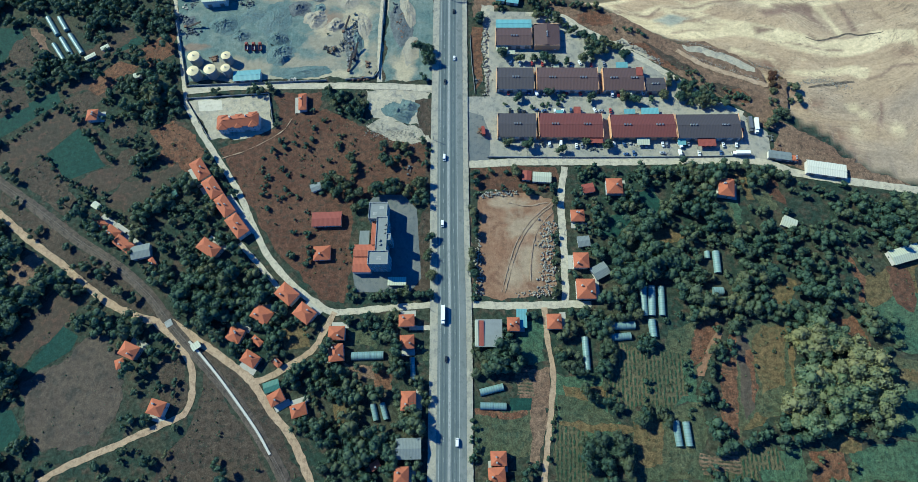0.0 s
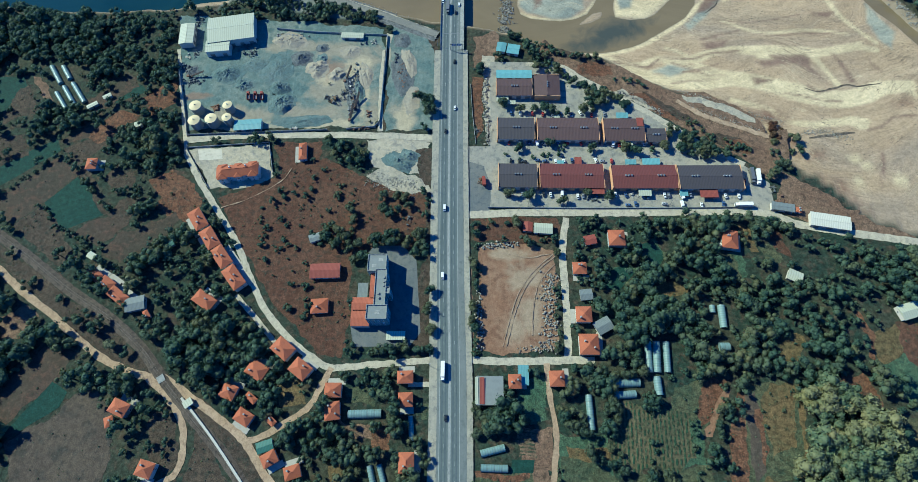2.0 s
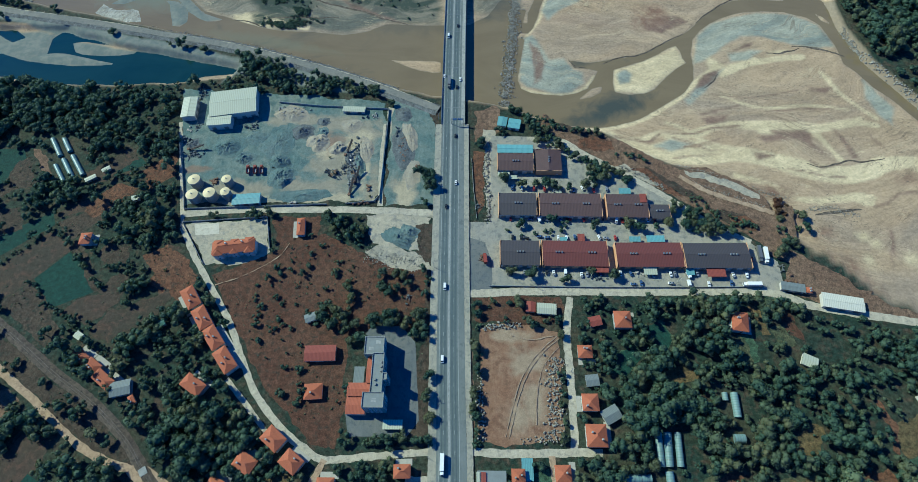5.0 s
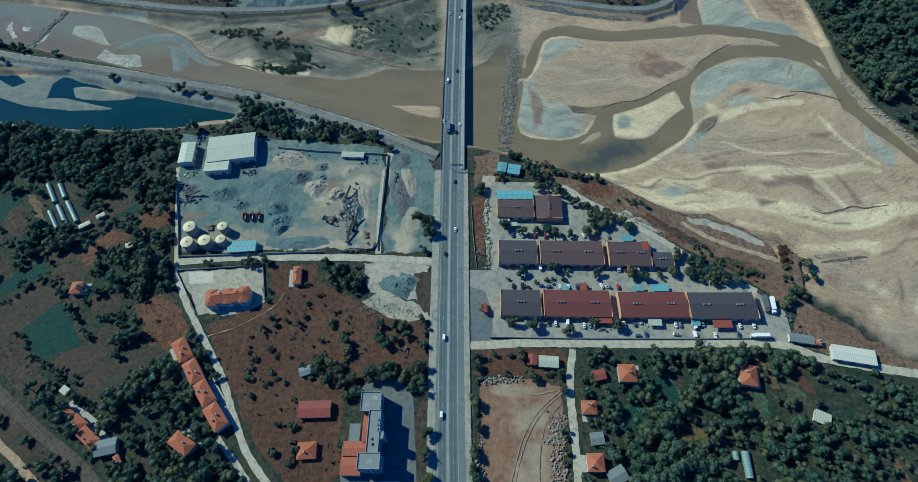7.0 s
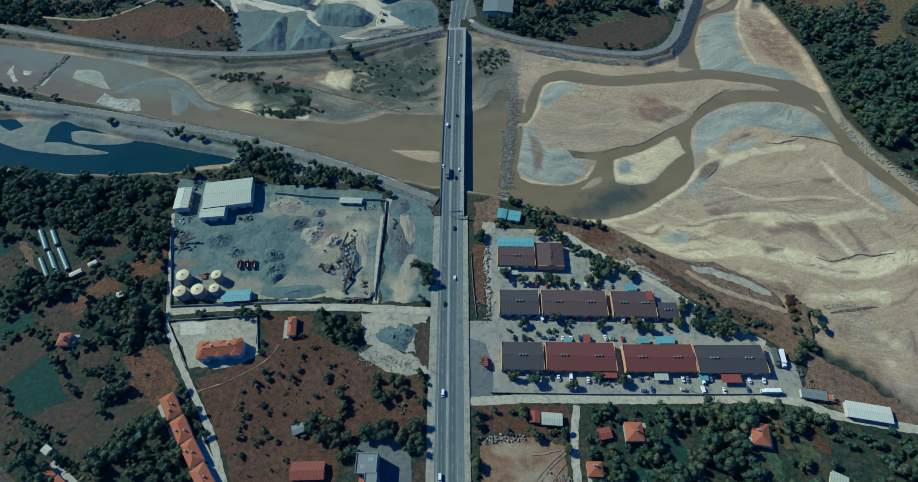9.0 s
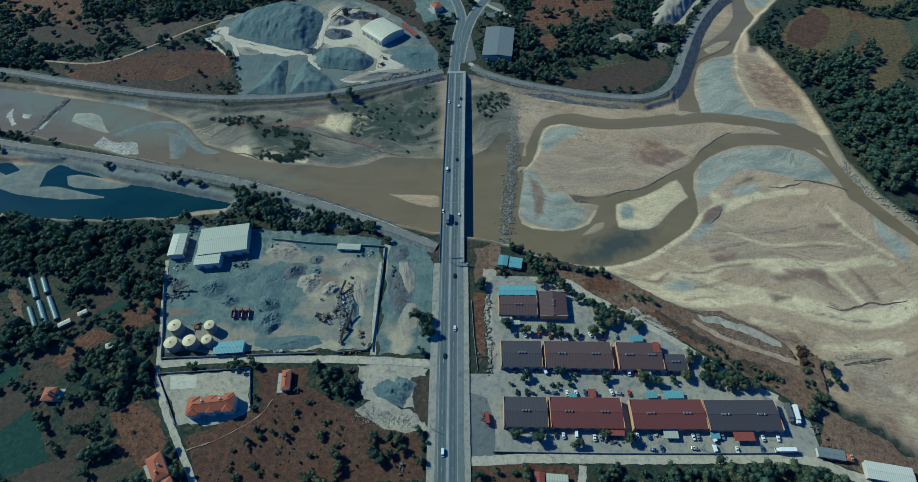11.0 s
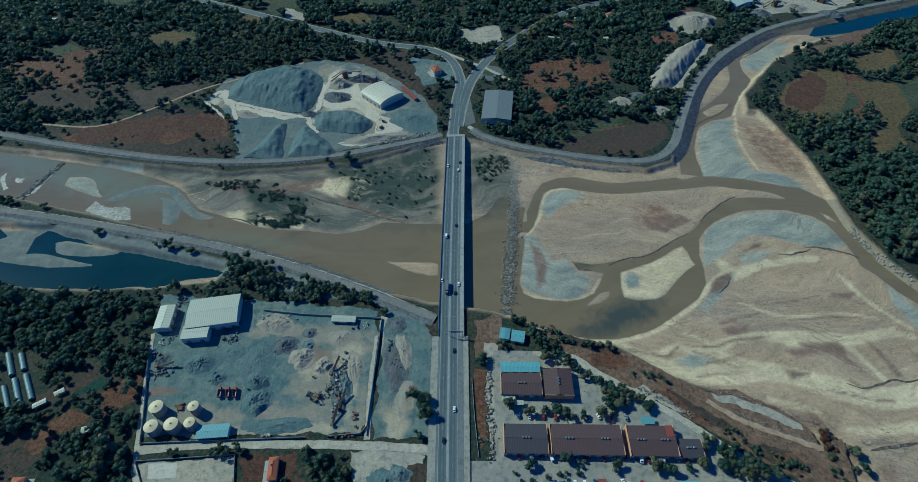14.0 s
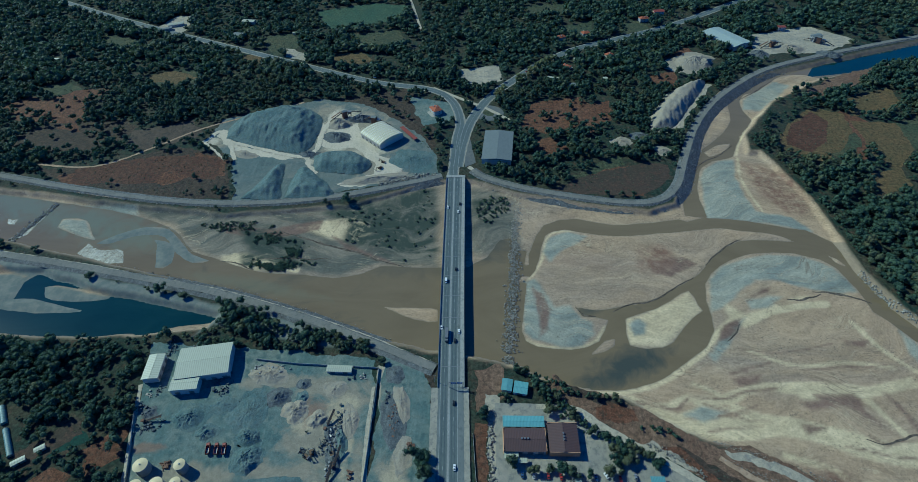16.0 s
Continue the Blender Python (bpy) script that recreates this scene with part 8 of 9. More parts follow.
def gantry(y):
    """Sign gantry over the northbound lanes."""
    x = float(np.interp(y, hw[:, 1], hw[:, 0]))
    ob = tagged(empty("sign_gantry", x, y), "steel road sign gantry over the lanes before the bridge", "road sign")
    for u in (-1.4, 9.2):
        part("post", block(u - 0.18, u + 0.18, -0.18, 0.18, 0.4, 7.4), STEEL, ob)
    part("beam", block(-1.7, 9.5, -0.25, 0.25, 7.403, 7.9), STEEL, ob)
    for u in (0.2, 4.6):
        sign = part("sign_panel", block(u, u + 3.6, -0.42, -0.3, 6.1, 8.2), SIGN_BLUE, ob, "blue direction sign panel")
        for k in range(2):
            part("text_bar", block(u + 0.5, u + 3.0, -0.45, -0.422, 6.7 + 0.7 * k, 6.95 + 0.7 * k), WHITE, sign)


def inclined(base, x0, x1, y, z0, z1, wide, name, material):
    bm = bmesh.new()
    fill(bm, [(x0, y - wide, z0), (x1, y - wide, z1), (x1, y + wide, z1), (x0, y + wide, z0), (x0, y - wide, z0 + 0.5), (x1, y - wide, z1 + 0.5), (x1, y + wide, z1 + 0.5), (x0, y + wide, z0 + 0.5)], BOX_FACES)
    return part(name, bm, material, base)


def conveyor(x, y, turn):
    ob = tagged(empty("conveyor", x, y, 0.2, turn), "rusty inclined conveyor belt on the gravel yard", "conveyor")
    belt = inclined(ob, -7, 7, 0, 0.4, 4.6, 0.6, "belt", RUBBER)
    for u in (-0.72, 0.72):
        inclined(ob, -7, 7, u, 0.3, 4.5, 0.08, "side_rail", RUST)
    for u, z in ((-3, 1.4), (1, 2.6), (5, 3.8)):
        for v in (-0.7, 0.7):
            part("leg", block(u - 0.08, u + 0.08, v - 0.08, v + 0.08, 0, z), RUST, ob)
    part("hopper", shell([(-1, 2.2), (1, 2.2), (0.5, 0.6), (-0.5, 0.6)], 1.1, 0), RUST, ob).location = (-7.2, 0, 0.3)


def crusher(x, y, turn):
    ob = tagged(empty("crusher_plant", x, y, 0.2, turn), "dusty stone crusher with hoppers and conveyors at the quarry", "machine")
    part("tower", block(-3, 3, -2.5, 2.5, 0, 9), RUST, ob)
    part("roof", hip_roof(6, 5, 9.2, 1.0, 0.3, 1.0), ROOFS["slate"], ob)
    part("hopper", shell([(-2.5, 7), (2.5, 7), (1.0, 3.5), (-1.0, 3.5)], 2.2, 0), STEEL, ob).location = (6.5, 0, 0)
    for v in (-2, 2):
        for u in (4.8, 8.2):
            part("leg", block(u - 0.15, u + 0.15, v - 0.15, v + 0.15, 0, 6.5), RUST, ob)
    inclined(ob, -20, -3, 0, 0.4, 7.5, 0.7, "belt", RUBBER)
    inclined(ob, 8, 22, 1, 5.0, 1.0, 0.7, "belt", RUBBER)
    inclined(ob, -3, -16, 6, 6.0, 1.0, 0.7, "belt", RUST)


def foam(ring):
    tagged(part("white_water", sheet(bmesh.new(), ragged(ring, 1.5, 2.0), -4.96), FOAM), "patch of white water below the weir", "water", kind="structure")


SCRAP = {"dark": (SPOIL_DARK, "dark scrap machinery and old parts heaped on the yard"), "rust": (RUST, "rusty beams and sheets stacked on the yard"),
         "steel": (STEEL, "grey steel frames and hoppers standing on the yard"), "pale": (PATIO, "pale crates and blocks stacked on the yard")}
SCRAP_MESH = {}


def scrap_mesh(tone, name):
    """One chamfered block of unit size, shared by the loose pieces of one look."""
    if (tone, name) not in SCRAP_MESH:
        bm = block(-0.5, 0.5, -0.5, 0.5, 0, 1)
        bmesh.ops.bevel(bm, geom=list(bm.edges), offset=0.06, segments=1, affect="EDGES")
        me = bpy.data.meshes.new(name)
        bm.to_mesh(me)
        bm.free()
        me.materials.append(SCRAP[tone][0])
        SCRAP_MESH[tone, name] = me
    return SCRAP_MESH[tone, name]


def scrap(x, y, L, W, n, tone):
    """A loose heap of crates, beams and plates, each lying its own way."""
    base = tagged(empty("scrap_heap", x, y, 0.1), SCRAP[tone][1], "scrap", "scrap heaps")
    for k in range(n):
        a = random.uniform(0.4, 1.8)
        name, size = ("crate", (a, a * random.uniform(0.6, 1.4), random.uniform(0.3, 1.5))) if random.random() < 0.65 else ("beam", (random.uniform(2, 5), 0.4, random.uniform(0.15, 0.4)))
        ob = new(name, scrap_mesh(tone, name))
        ob.parent = base
        turn = random.choice((5, 92)) + random.gauss(0, 20)
        ob.matrix_basis = pose(random.gauss(0, 0.26) * L, random.gauss(0, 0.26) * W, 0.05 if k % 4 else 0.5, random.gauss(0, 6), 0, turn) @ Matrix.Diagonal((*size, 1))
    FOOTPRINTS.append((x, y, L, W, 0))

# gravel plant yard
heap(-192.7, 329.5, 23.1, 19.3, -20, 3, "blue")
heap(-176.3, 317.0, 14.8, 11.2, 0, 2.2, "blue")
heap(-150.7, 333.5, 23.1, 30.6, 0, 1.2, "blue")
heap(-145.9, 312.5, 18.7, 13.5, -10, 3.2, "blue")
heap(-143.7, 298.2, 21.3, 19.1, 10, 3.6, "blue")
heap(-143.8, 364.5, 28.9, 16.2, -10, 2.2, "pale")
heap(-132.3, 344.8, 18.2, 14.3, 20, 3, "dark")
heap(-115.4, 355.6, 9.1, 8.0, 0, 1.6, "dark")
heap(-114.1, 344.6, 8.0, 9.1, 0, 1.6, "blue")
heap(-99.6, 327.4, 12.9, 11.3, 30, 2.2, "pale")
heap(-89.2, 317.5, 6.8, 15.9, 20, 2, "dark")
heap(-79.7, 310.2, 6.8, 20.5, 15, 1.8, "blue")
heap(-91.1, 350.8, 15.2, 13.1, 0, 1.2, "pale")
heap(-121.8, 279.6, 38.0, 10.3, 5, 1.2, "blue")
heap(-116.7, 333.2, 17.0, 16.4, 30, 2.6, "pale")
heap(-83.4, 298.4, 7.7, 17.6, 20, 1.6, "dark")
heap(-76.2, 325.4, 10.8, 24.8, 10, 1.4, "pale")
heap(-44.2, 325.1, 14.8, 37.0, 10, 1, "dark")
heap(-35.6, 301.0, 11.5, 23.5, 0, 0.9, "pale")
heap(-170.2, 338.7, 20.3, 11.7, 0, 1, "blue")
heap(-39.9, 337.5, 10.9, 31.6, 10, 1.2, "pale")
heap(-46.4, 363.5, 13.2, 13.2, 0, 1.4, "dark")
heap(-224.6, 332.9, 10.1, 9.0, 0, 1.5, "dark")
heap(-43.3, 241.4, 22.8, 12.8, -25, 2.4, "blue")
heap(-34.4, 246.7, 13.7, 9.6, -25, 2.2, "blue")
# quarry across the river
pile([(-285, 697.5), (-287, 727), (-269.5, 758), (-220, 776), (-180.5, 752.5), (-171, 724), (-175.5, 672), (-194.5, 664), (-232.5, 676), (-256, 684)], 13, "blue", 0.5)
pile([(-232, 580), (-220.5, 607), (-209.5, 639.5), (-198, 644), (-193, 604.5), (-190, 579)], 7, "blue", 0.55)
pile([(-186, 579), (-184, 604), (-182, 629), (-172.5, 638), (-155, 619.5), (-141.5, 605.5), (-132, 585), (-138, 580)], 7, "blue", 0.55)
pile([(-167.5, 657.5), (-153.5, 667), (-125.5, 667), (-100, 645), (-102, 627), (-116, 620), (-136.5, 625), (-162, 629)], 8, "blue", 0.6)
pile([(-262, 752), (-240, 764), (-212, 768), (-214, 762), (-240, 757)], 14, "pale", 0.9)
heap(-150, 728.0, 30.0, 24.0, 0, 5, "pale")
heap(-148, 698.0, 34.0, 20.0, -20, 4, "dark")
heap(-121.8, 738.0, 34.0, 18.0, 0, 5, "dark")
heap(-52.7, 648.0, 44.0, 40.0, 0, 2.5, "blue")
heap(-92, 612.0, 60.0, 14.0, 12, 2.5, "pale")
heap(-108, 716.0, 26.0, 18.0, 40, 4, "pale")
heap(-176, 662.0, 22.0, 14.0, 0, 3, "dark")
heap(-250, 664.0, 30.0, 12.0, -20, 2, "pale")
pile([(231, 698.5), (240, 735), (261, 768), (300.5, 812), (335, 828), (330, 808), (295, 755), (262, 708)], 9, "pale", 0.75)
heap(336.4, 878.3, 62, 50, 30, 8, "pale", 0.5)
heap(192.1, 677.7, 20.5, 17.7, 0, 2, "pale")
heap(215.4, 689.7, 18.0, 15.7, 0, 2, "dark")
heap(235.3, 658.2, 16.0, 14.7, 0, 2, "pale")
heap(490.4, 919.9, 42.1, 29.8, 0, 4, "pale")
heap(540.3, 898.1, 32.9, 20.8, 0, 3, "dark")
heap(440.9, 902.4, 25.0, 24.4, 0, 4, "dark")
# pale haul tracks of the quarry
haul_track([(-308, 690.5), (-297.5, 714), (-287, 705.5), (-274.5, 689.5), (-240.5, 678), (-201, 661), (-175.5, 655)], 6)
haul_track([(-274.5, 689.5), (-265.5, 664.5), (-259, 652.5)], 5)
haul_track([(-175.5, 655), (-167, 674.5), (-168, 694.5), (-165, 724), (-160, 744.5)], 6)
haul_track([(-175.5, 655), (-170, 640), (-158, 624)], 5)
haul_track([(-130, 696), (-114, 680), (-89, 646), (-64, 627)], 7)
haul_track([(-308, 690.5), (-286.5, 669), (-271, 653)], 3)
# white tanks
silo(-209.7, 290.5, 4.8, 8)
silo(-207.8, 276.3, 4.7, 8)
silo(-194.5, 277.9, 4.7, 8)
silo(-183.5, 290.9, 3.8, 8)
silo(-182.0, 278.9, 3.7, 8)
tower_block()
villa(-165.0, 230.2, 7)
# yard walls
wall_run([(-157.5, 378), (-124.5, 373.5), (-59.5, 369), (-59.5, 353.5), (-60.5, 279), (-64.5, 273.5), (-87, 271.5)], 2)
wall_run([(-102, 271), (-163, 269), (-214.5, 267), (-221.5, 291), (-235.5, 334)], 2)
wall_run([(25.5, 201), (98.5, 200), (163, 200), (219.5, 200.5)], 1.6)
wall_run([(-213, 255), (-147, 259.5), (-139.5, 229.5)], 1.6)
wall_run([(-213, 255), (-196, 230.5), (-188, 218.5)], 1.6)
wall_run([(-60, 272.5), (-60.5, 316), (-60.5, 353)], 1.6)
wall_run([(12.5, 315), (14, 285.5), (16.5, 257.5)], 1.2)
# canopies and lean-tos of the workshops
canopy(38.2, 298.8, 9.9, 5.3, -1, 3.5, "white")
canopy(106.8, 213.1, 9.6, 5.5, -1, 4, "red")
canopy(94.2, 239.2, 5.3, 5.8, -1, 4, "red")
canopy(187.7, 210.6, 13.2, 7.0, -0, 4, "red")
canopy(141.4, 212.1, 9.5, 6.5, -1, 3.5, "white")
canopy(149.3, 238.4, 13.2, 5.3, -0, 3.2, "teal")
canopy(134.0, 238.1, 8.4, 4.2, -1, 3.2, "cyan")
canopy(133.1, 253.9, 8.9, 6.4, -1, 3.2, "white")
canopy(132.2, 281.1, 9.2, 5.0, -1, 3.2, "cyan")
canopy(80.7, 281.1, 4.6, 3.3, -1, 3, "white")
canopy(81.1, 238.2, 5.3, 3.1, -1, 3, "teal")
canopy(169.9, 211.4, 6.1, 5.0, -1, 3, "cyan")
canopy(45.5, 294.9, 6.6, 3.4, -1, 2.8, "white")
canopy(144.0, 272.0, 5.0, 7.6, 0, 6.9, "red")

canopy(46.7, 78.3, 7.0, 12.9, 0, 3.2, "cyan")

canopy(-60.5, 700, 34, 5, -55, 3.5, "red")
# wheel tracks on the bare lot
wheel_track([(72.5, 162), (59.5, 150.5), (48.5, 135), (42, 117.5), (36, 96.5)], 0.6)
wheel_track([(71, 163.5), (58, 152), (47, 136.5), (40, 118.5), (34, 97.5)], 0.6)
wheel_track([(72, 156.5), (61, 143.5), (55.5, 126), (54, 105)], 0.6)
wheel_track([(69.5, 164), (53.5, 161), (40, 164)], 0.6)
tagged(wheel_track([(-175, 201.5), (-154, 210), (-133, 224), (-125.5, 236)], 0.5), "pale footpath worn through the dry grass")
canopy(19.9, 68.0, 3.1, 16.6, 0, 5.7, "red")
canopy(16.6, 68.1, 1.9, 16.5, 0, 5.5, "white")
# vehicles
park(car_white, -0.1, 290.7, 0)
park(car_black, -7.3, 268.2, 180)
park(van_white, -6.7, 200.0, 180)
park(van_white, -7.1, 146.7, 180)
park(lorry_white, -5.5, 76.9, 180)
park(car_black, -3.1, 51.5, 180)
park(van_white, 4.5, 1.0, 0)
park(car_black, -1.1, 338.5, 0)
park(car_white, -12.1, 407.5, 180)
park(lorry_dark, -7.6, 394.7, 180)
park(car_black, -0.8, 393.9, 0)
park(car_white, 2.2, 403.0, 0)
park(car_white, -9.9, 560.8, 180)
park(car_black, 2.4, 566.4, 0)
park(car_black, -0.8, 473.3, 0)
park(van_white, -9.5, 459.0, 180)
park(car_white, 0.8, 553.7, 0)
park(car_white, -119.6, 849.2, 80)
park(car_red, 96.3, 858.9, -60)
park(tipper_red, -171.1, 306.0, 10)
park(tipper_red, -165.2, 305.9, 10)
park(tipper_red, -159.8, 305.9, 10)
excavator(-102.0, 299.1, 60)
excavator(-98.3, 301.4, 200)
excavator(-84.4, 301.2, 20)
excavator(-85.7, 643.1, 60)
excavator(-87.8, 631.7, 140)
park(lorry_white, 226.7, 221.1, 175)
park(lorry_dark, 222.6, 222.2, 178)
park(lorry_red, 22.4, 224.0, 5)
park(lorry_white, 207.9, 201.8, 90)
# cars parked round the workshops
park_row(37.7, 211.2, 213.5, 209.7, 22)
park_row(117.9, 203.0, 201.6, 202.4, 6)
park_row(38.3, 241.6, 123.5, 240.7, 12)
park_row(36.4, 257.2, 165.4, 255.7, 16)
park_row(39.3, 285.0, 122.9, 283.8, 10)
park_row(65.6, 300.1, 84.4, 299.9, 3)
park_row(216.1, 222.2, 218.7, 222.2, 1)
# power poles and lamps
power_pole(5.2, 350.8)
power_pole(-15.9, 357.4)
power_pole(-14.0, 84.3)
power_pole(-14.1, 121.9)
power_pole(-15.0, 215.8)
power_pole(11.3, 157.5)
power_pole(11.3, 109.1)
power_pole(78.7, 139.2)
power_pole(159.2, 203.3)
power_pole(55.0, 202.1)
gantry(351.8)
crusher(-144.9, 743.0, 30)
crusher(-105.5, 727.7, -20)
crusher(467.9, 927.2, 20)
crusher(541.0, 936.2, -40)
conveyor(-89.6, 325.6, 70)
conveyor(-80.2, 298.3, 75)
conveyor(-218.5, 326.8, 10)
conveyor(-83.5, 286.7, 80)
platform([(-175, 63), (-165, 53.5), (-151, 39.5), (-134.5, 21.5), (-121, 6), (-111.5, -7)], 1.5)
hut(-169.2, 59.6, 38)
crossing(-191.3, 75.1, 35)
# banks and weirs
levee([(-17.5, 615.5), (-52.5, 603.5), (-113.5, 585.5), (-174, 575), (-235, 572.5), (-299.5, 577.5), (-368, 590), (-441.5, 607), (-520, 627.5), (-688, 668.5)], -1)
levee([(15.5, 625.5), (30.5, 611), (73.5, 590.5), (133, 573.5), (179.5, 565), (210.5, 570), (234, 593), (254, 636.5), (284, 699.5), (319.5, 753.5), (364.5, 801.5), (431.5, 853), (523, 892), (699, 951.5), (843.5, 993.5)], 1)
levee([(-16, 368.5), (-73.5, 395.5), (-141.5, 424), (-212.5, 448), (-273.5, 463.5), (-336.5, 478.5), (-401, 492.5), (-467.5, 506.5), (-576, 536.5)], 1, -4.8, 8.0, 6.5)
stone_band([(62.5, 582.5), (57.5, 529), (52.5, 476.5), (47, 429.5), (42.5, 387), (41, 375)], 9, 1700, 0.6, 2, -4.6, "rough stone weir across the river")
stone_band([(-432.5, 581.5), (-438.5, 557.5), (-444.5, 536), (-450.5, 515)], 5, 320, 0.9, 2.2, -4.6, "rough stone weir across the river")
stone_band([(69, 148), (66.5, 130), (67, 109), (63, 96.5)], 9, 300, 0.6, 1.9, 0.4, "pale boulders dumped along the bare lot")
stone_band([(19, 139), (18.5, 117.5), (20, 96.5)], 4, 90, 0.7, 1.9, 0.4, "pale boulders dumped along the bare lot")
stone_band([(45, 95), (53, 96.5), (63, 95.5)], 4, 45, 0.5, 1.4, 0.4, "pale boulders dumped along the bare lot")
stone_band([(22, 169), (32.5, 171), (45.5, 172)], 3, 80, 0.8, 2, 0.5, "pale boulders dumped along the bare lot")
stone_band([(26, 332.5), (24.5, 302.5), (26, 274), (25, 254.5)], 3, 200, 0.7, 2.2, 0.4, "rubble and pale stones along the estate edge")
stone_band([(133.5, 306.5), (151.5, 296.5), (163.5, 285)], 3, 140, 0.5, 1.4, 0.3, "rubble and pale stones along the diagonal lane")
stone_band([(180, 309), (200, 301.5), (226, 290), (260, 277)], 3.5, 420, 0.3, 0.9, -3.2, "rubble and pale stones on the river bank")
stone_band([(180, 295.5), (206, 282.5), (243.5, 265.5)], 2.5, 300, 0.3, 0.9, -2.4, "rubble and pale stones on the river bank")
stone_band([(-66, 226), (-51.5, 224), (-27, 219)], 12, 420, 0.3, 1.1, 0.15, "pale rubble tipped beside the highway")
stone_band([(268, 265.5), (286.5, 268), (308, 262)], 4, 240, 0.3, 1.0, -3.5, "stones along the dry channel")
stone_band([(-85, 603), (-53.5, 613), (-24.5, 619.5)], 6, 240, 1, 2.8, 0.5, "pale quarry stones piled beside the embankment")
stone_band([(360.5, 466.5), (369, 431.5), (384, 402), (399.5, 368)], 3, 300, 0.8, 2.2, -4.3, "pale stones along the wooded river bank")
# white water below the weirs
foam([(-371.5, 507), (-366, 519), (-350.5, 512), (-328.5, 508.5), (-319, 494), (-331.5, 490), (-350.5, 494.5)])
foam([(-449.5, 525), (-438, 547), (-433, 585), (-433.5, 565.5), (-437, 533.5)])
foam([(-488.5, 559.5), (-487, 566.5), (-470.5, 541.5), (-474.5, 537)])
foam([(-472, 559), (-461.5, 557), (-459.5, 549), (-466, 549.5)])
# scrap, machines and stacks on the gravel plant yard
scrap(-219.7, 320.6, 15.0, 10.1, 40, "dark")
scrap(-229.4, 335.1, 8.2, 9.1, 20, "dark")
scrap(-224.7, 351.1, 5.2, 9.3, 10, "dark")
scrap(-229.2, 389.7, 8.6, 10.0, 24, "dark")
scrap(-181.9, 361.8, 17.6, 14.8, 50, "dark")
scrap(-176.4, 350.6, 9.2, 6.7, 20, "dark")
scrap(-196.8, 293.3, 6.8, 5.9, 24, "rust")
scrap(-98.6, 302.6, 14.5, 6.0, 30, "dark")
scrap(-91.7, 307.3, 6.9, 8.4, 18, "dark")
scrap(-82.7, 325.5, 4.9, 16.2, 30, "dark")
scrap(-83.2, 310.2, 6.9, 18.2, 40, "steel")
scrap(-85.2, 289.6, 4.8, 9.2, 20, "steel")
scrap(-70.6, 286.6, 3.8, 9.2, 12, "rust")
scrap(-87.7, 316.3, 5.9, 7.3, 20, "steel")
scrap(-144.1, 368.0, 20.7, 9.5, 50, "steel")
scrap(-154.8, 370.2, 7.2, 5.5, 20, "steel")
scrap(-71.6, 361.8, 6.2, 3.3, 10, "pale")
scrap(-79.2, 361.3, 5.1, 3.3, 8, "dark")
scrap(-231.0, 349.3, 3.1, 10.7, 6, "pale")
scrap(-74.2, 272.4, 14.1, 3.4, 14, "rust")
scrap(-211.6, 389.4, 3.2, 4.3, 6, "dark")
scrap(-44.3, 328.2, 6.9, 21.1, 30, "rust")
scrap(-50.2, 344.1, 5.0, 8.9, 16, "dark")
scrap(-31.1, 306.8, 7.8, 6.0, 16, "rust")
scrap(-128.5, 272.7, 6.6, 2.8, 8, "pale")
scrap(239.0, 202.9, 10.9, 7.8, 30, "rust")
scrap(236.5, 216.0, 4.2, 7.1, 12, "dark")
scrap(19.1, 224.0, 3.6, 7.1, 10, "rust")
scrap(18.4, 269.1, 4.6, 6.6, 10, "dark")
scrap(103.6, 207.9, 11.2, 4.8, 26, "dark")
scrap(134.1, 211.3, 12.9, 2.4, 14, "pale")
scrap(-32.6, 189.7, 3.4, 9.5, 10, "dark")

# ---- trees ----
def leaf_cloud(n, lobes, seed, size=0.26, core=1):
    """Crown of unit radius: a few lobes, each a dark core with leaf sprays standing out from it."""
    rng = np.random.default_rng(seed)
    V, F = [], []
    cs = rng.normal(0, 0.42, (lobes, 3)) * (1, 1, 0.6)
    rs = rng.uniform(0.42, 0.62, lobes) if lobes > 1 else np.array([0.95])
    cs = cs if lobes > 1 else cs * 0.1
    for c, r in zip(cs, rs):
        bm = bmesh.new()
        bmesh.ops.create_icosphere(bm, subdivisions=core, radius=r * 0.86)
        o = len(V)
        for v in bm.verts:
            V.append(tuple(np.array(v.co) * (1, 1, 0.85) * rng.uniform(0.78, 1.16) + c))
        bm.verts.index_update()
        F += [tuple(o + v.index for v in f.verts) for f in bm.faces]
        bm.free()
        for _ in range(n // lobes):
            d = rng.normal(size=3)
            d /= np.linalg.norm(d)
            d[2] = abs(d[2]) * 0.9 - 0.25 * (rng.random() < 0.4)
            q = c + d * r * rng.uniform(0.78, 1.1) * (1, 1, 0.85)
            t = rng.normal(size=3)
            t -= d * (t @ d) * 0.6
            t /= np.linalg.norm(t)
            s = np.cross(d, t)
            k = size * rng.uniform(0.6, 1.3)
            o = len(V)
            V += [tuple(q + t * k), tuple(q - t * k * 0.5 + s * k * 0.7), tuple(q - t * k * 0.5 - s * k * 0.7 + d * k * 0.5)]
            F.append((o, o + 1, o + 2))
    V = np.array(V)
    V[:, 2] -= V[:, 2].min()
    return V, np.array(F, np.int32)


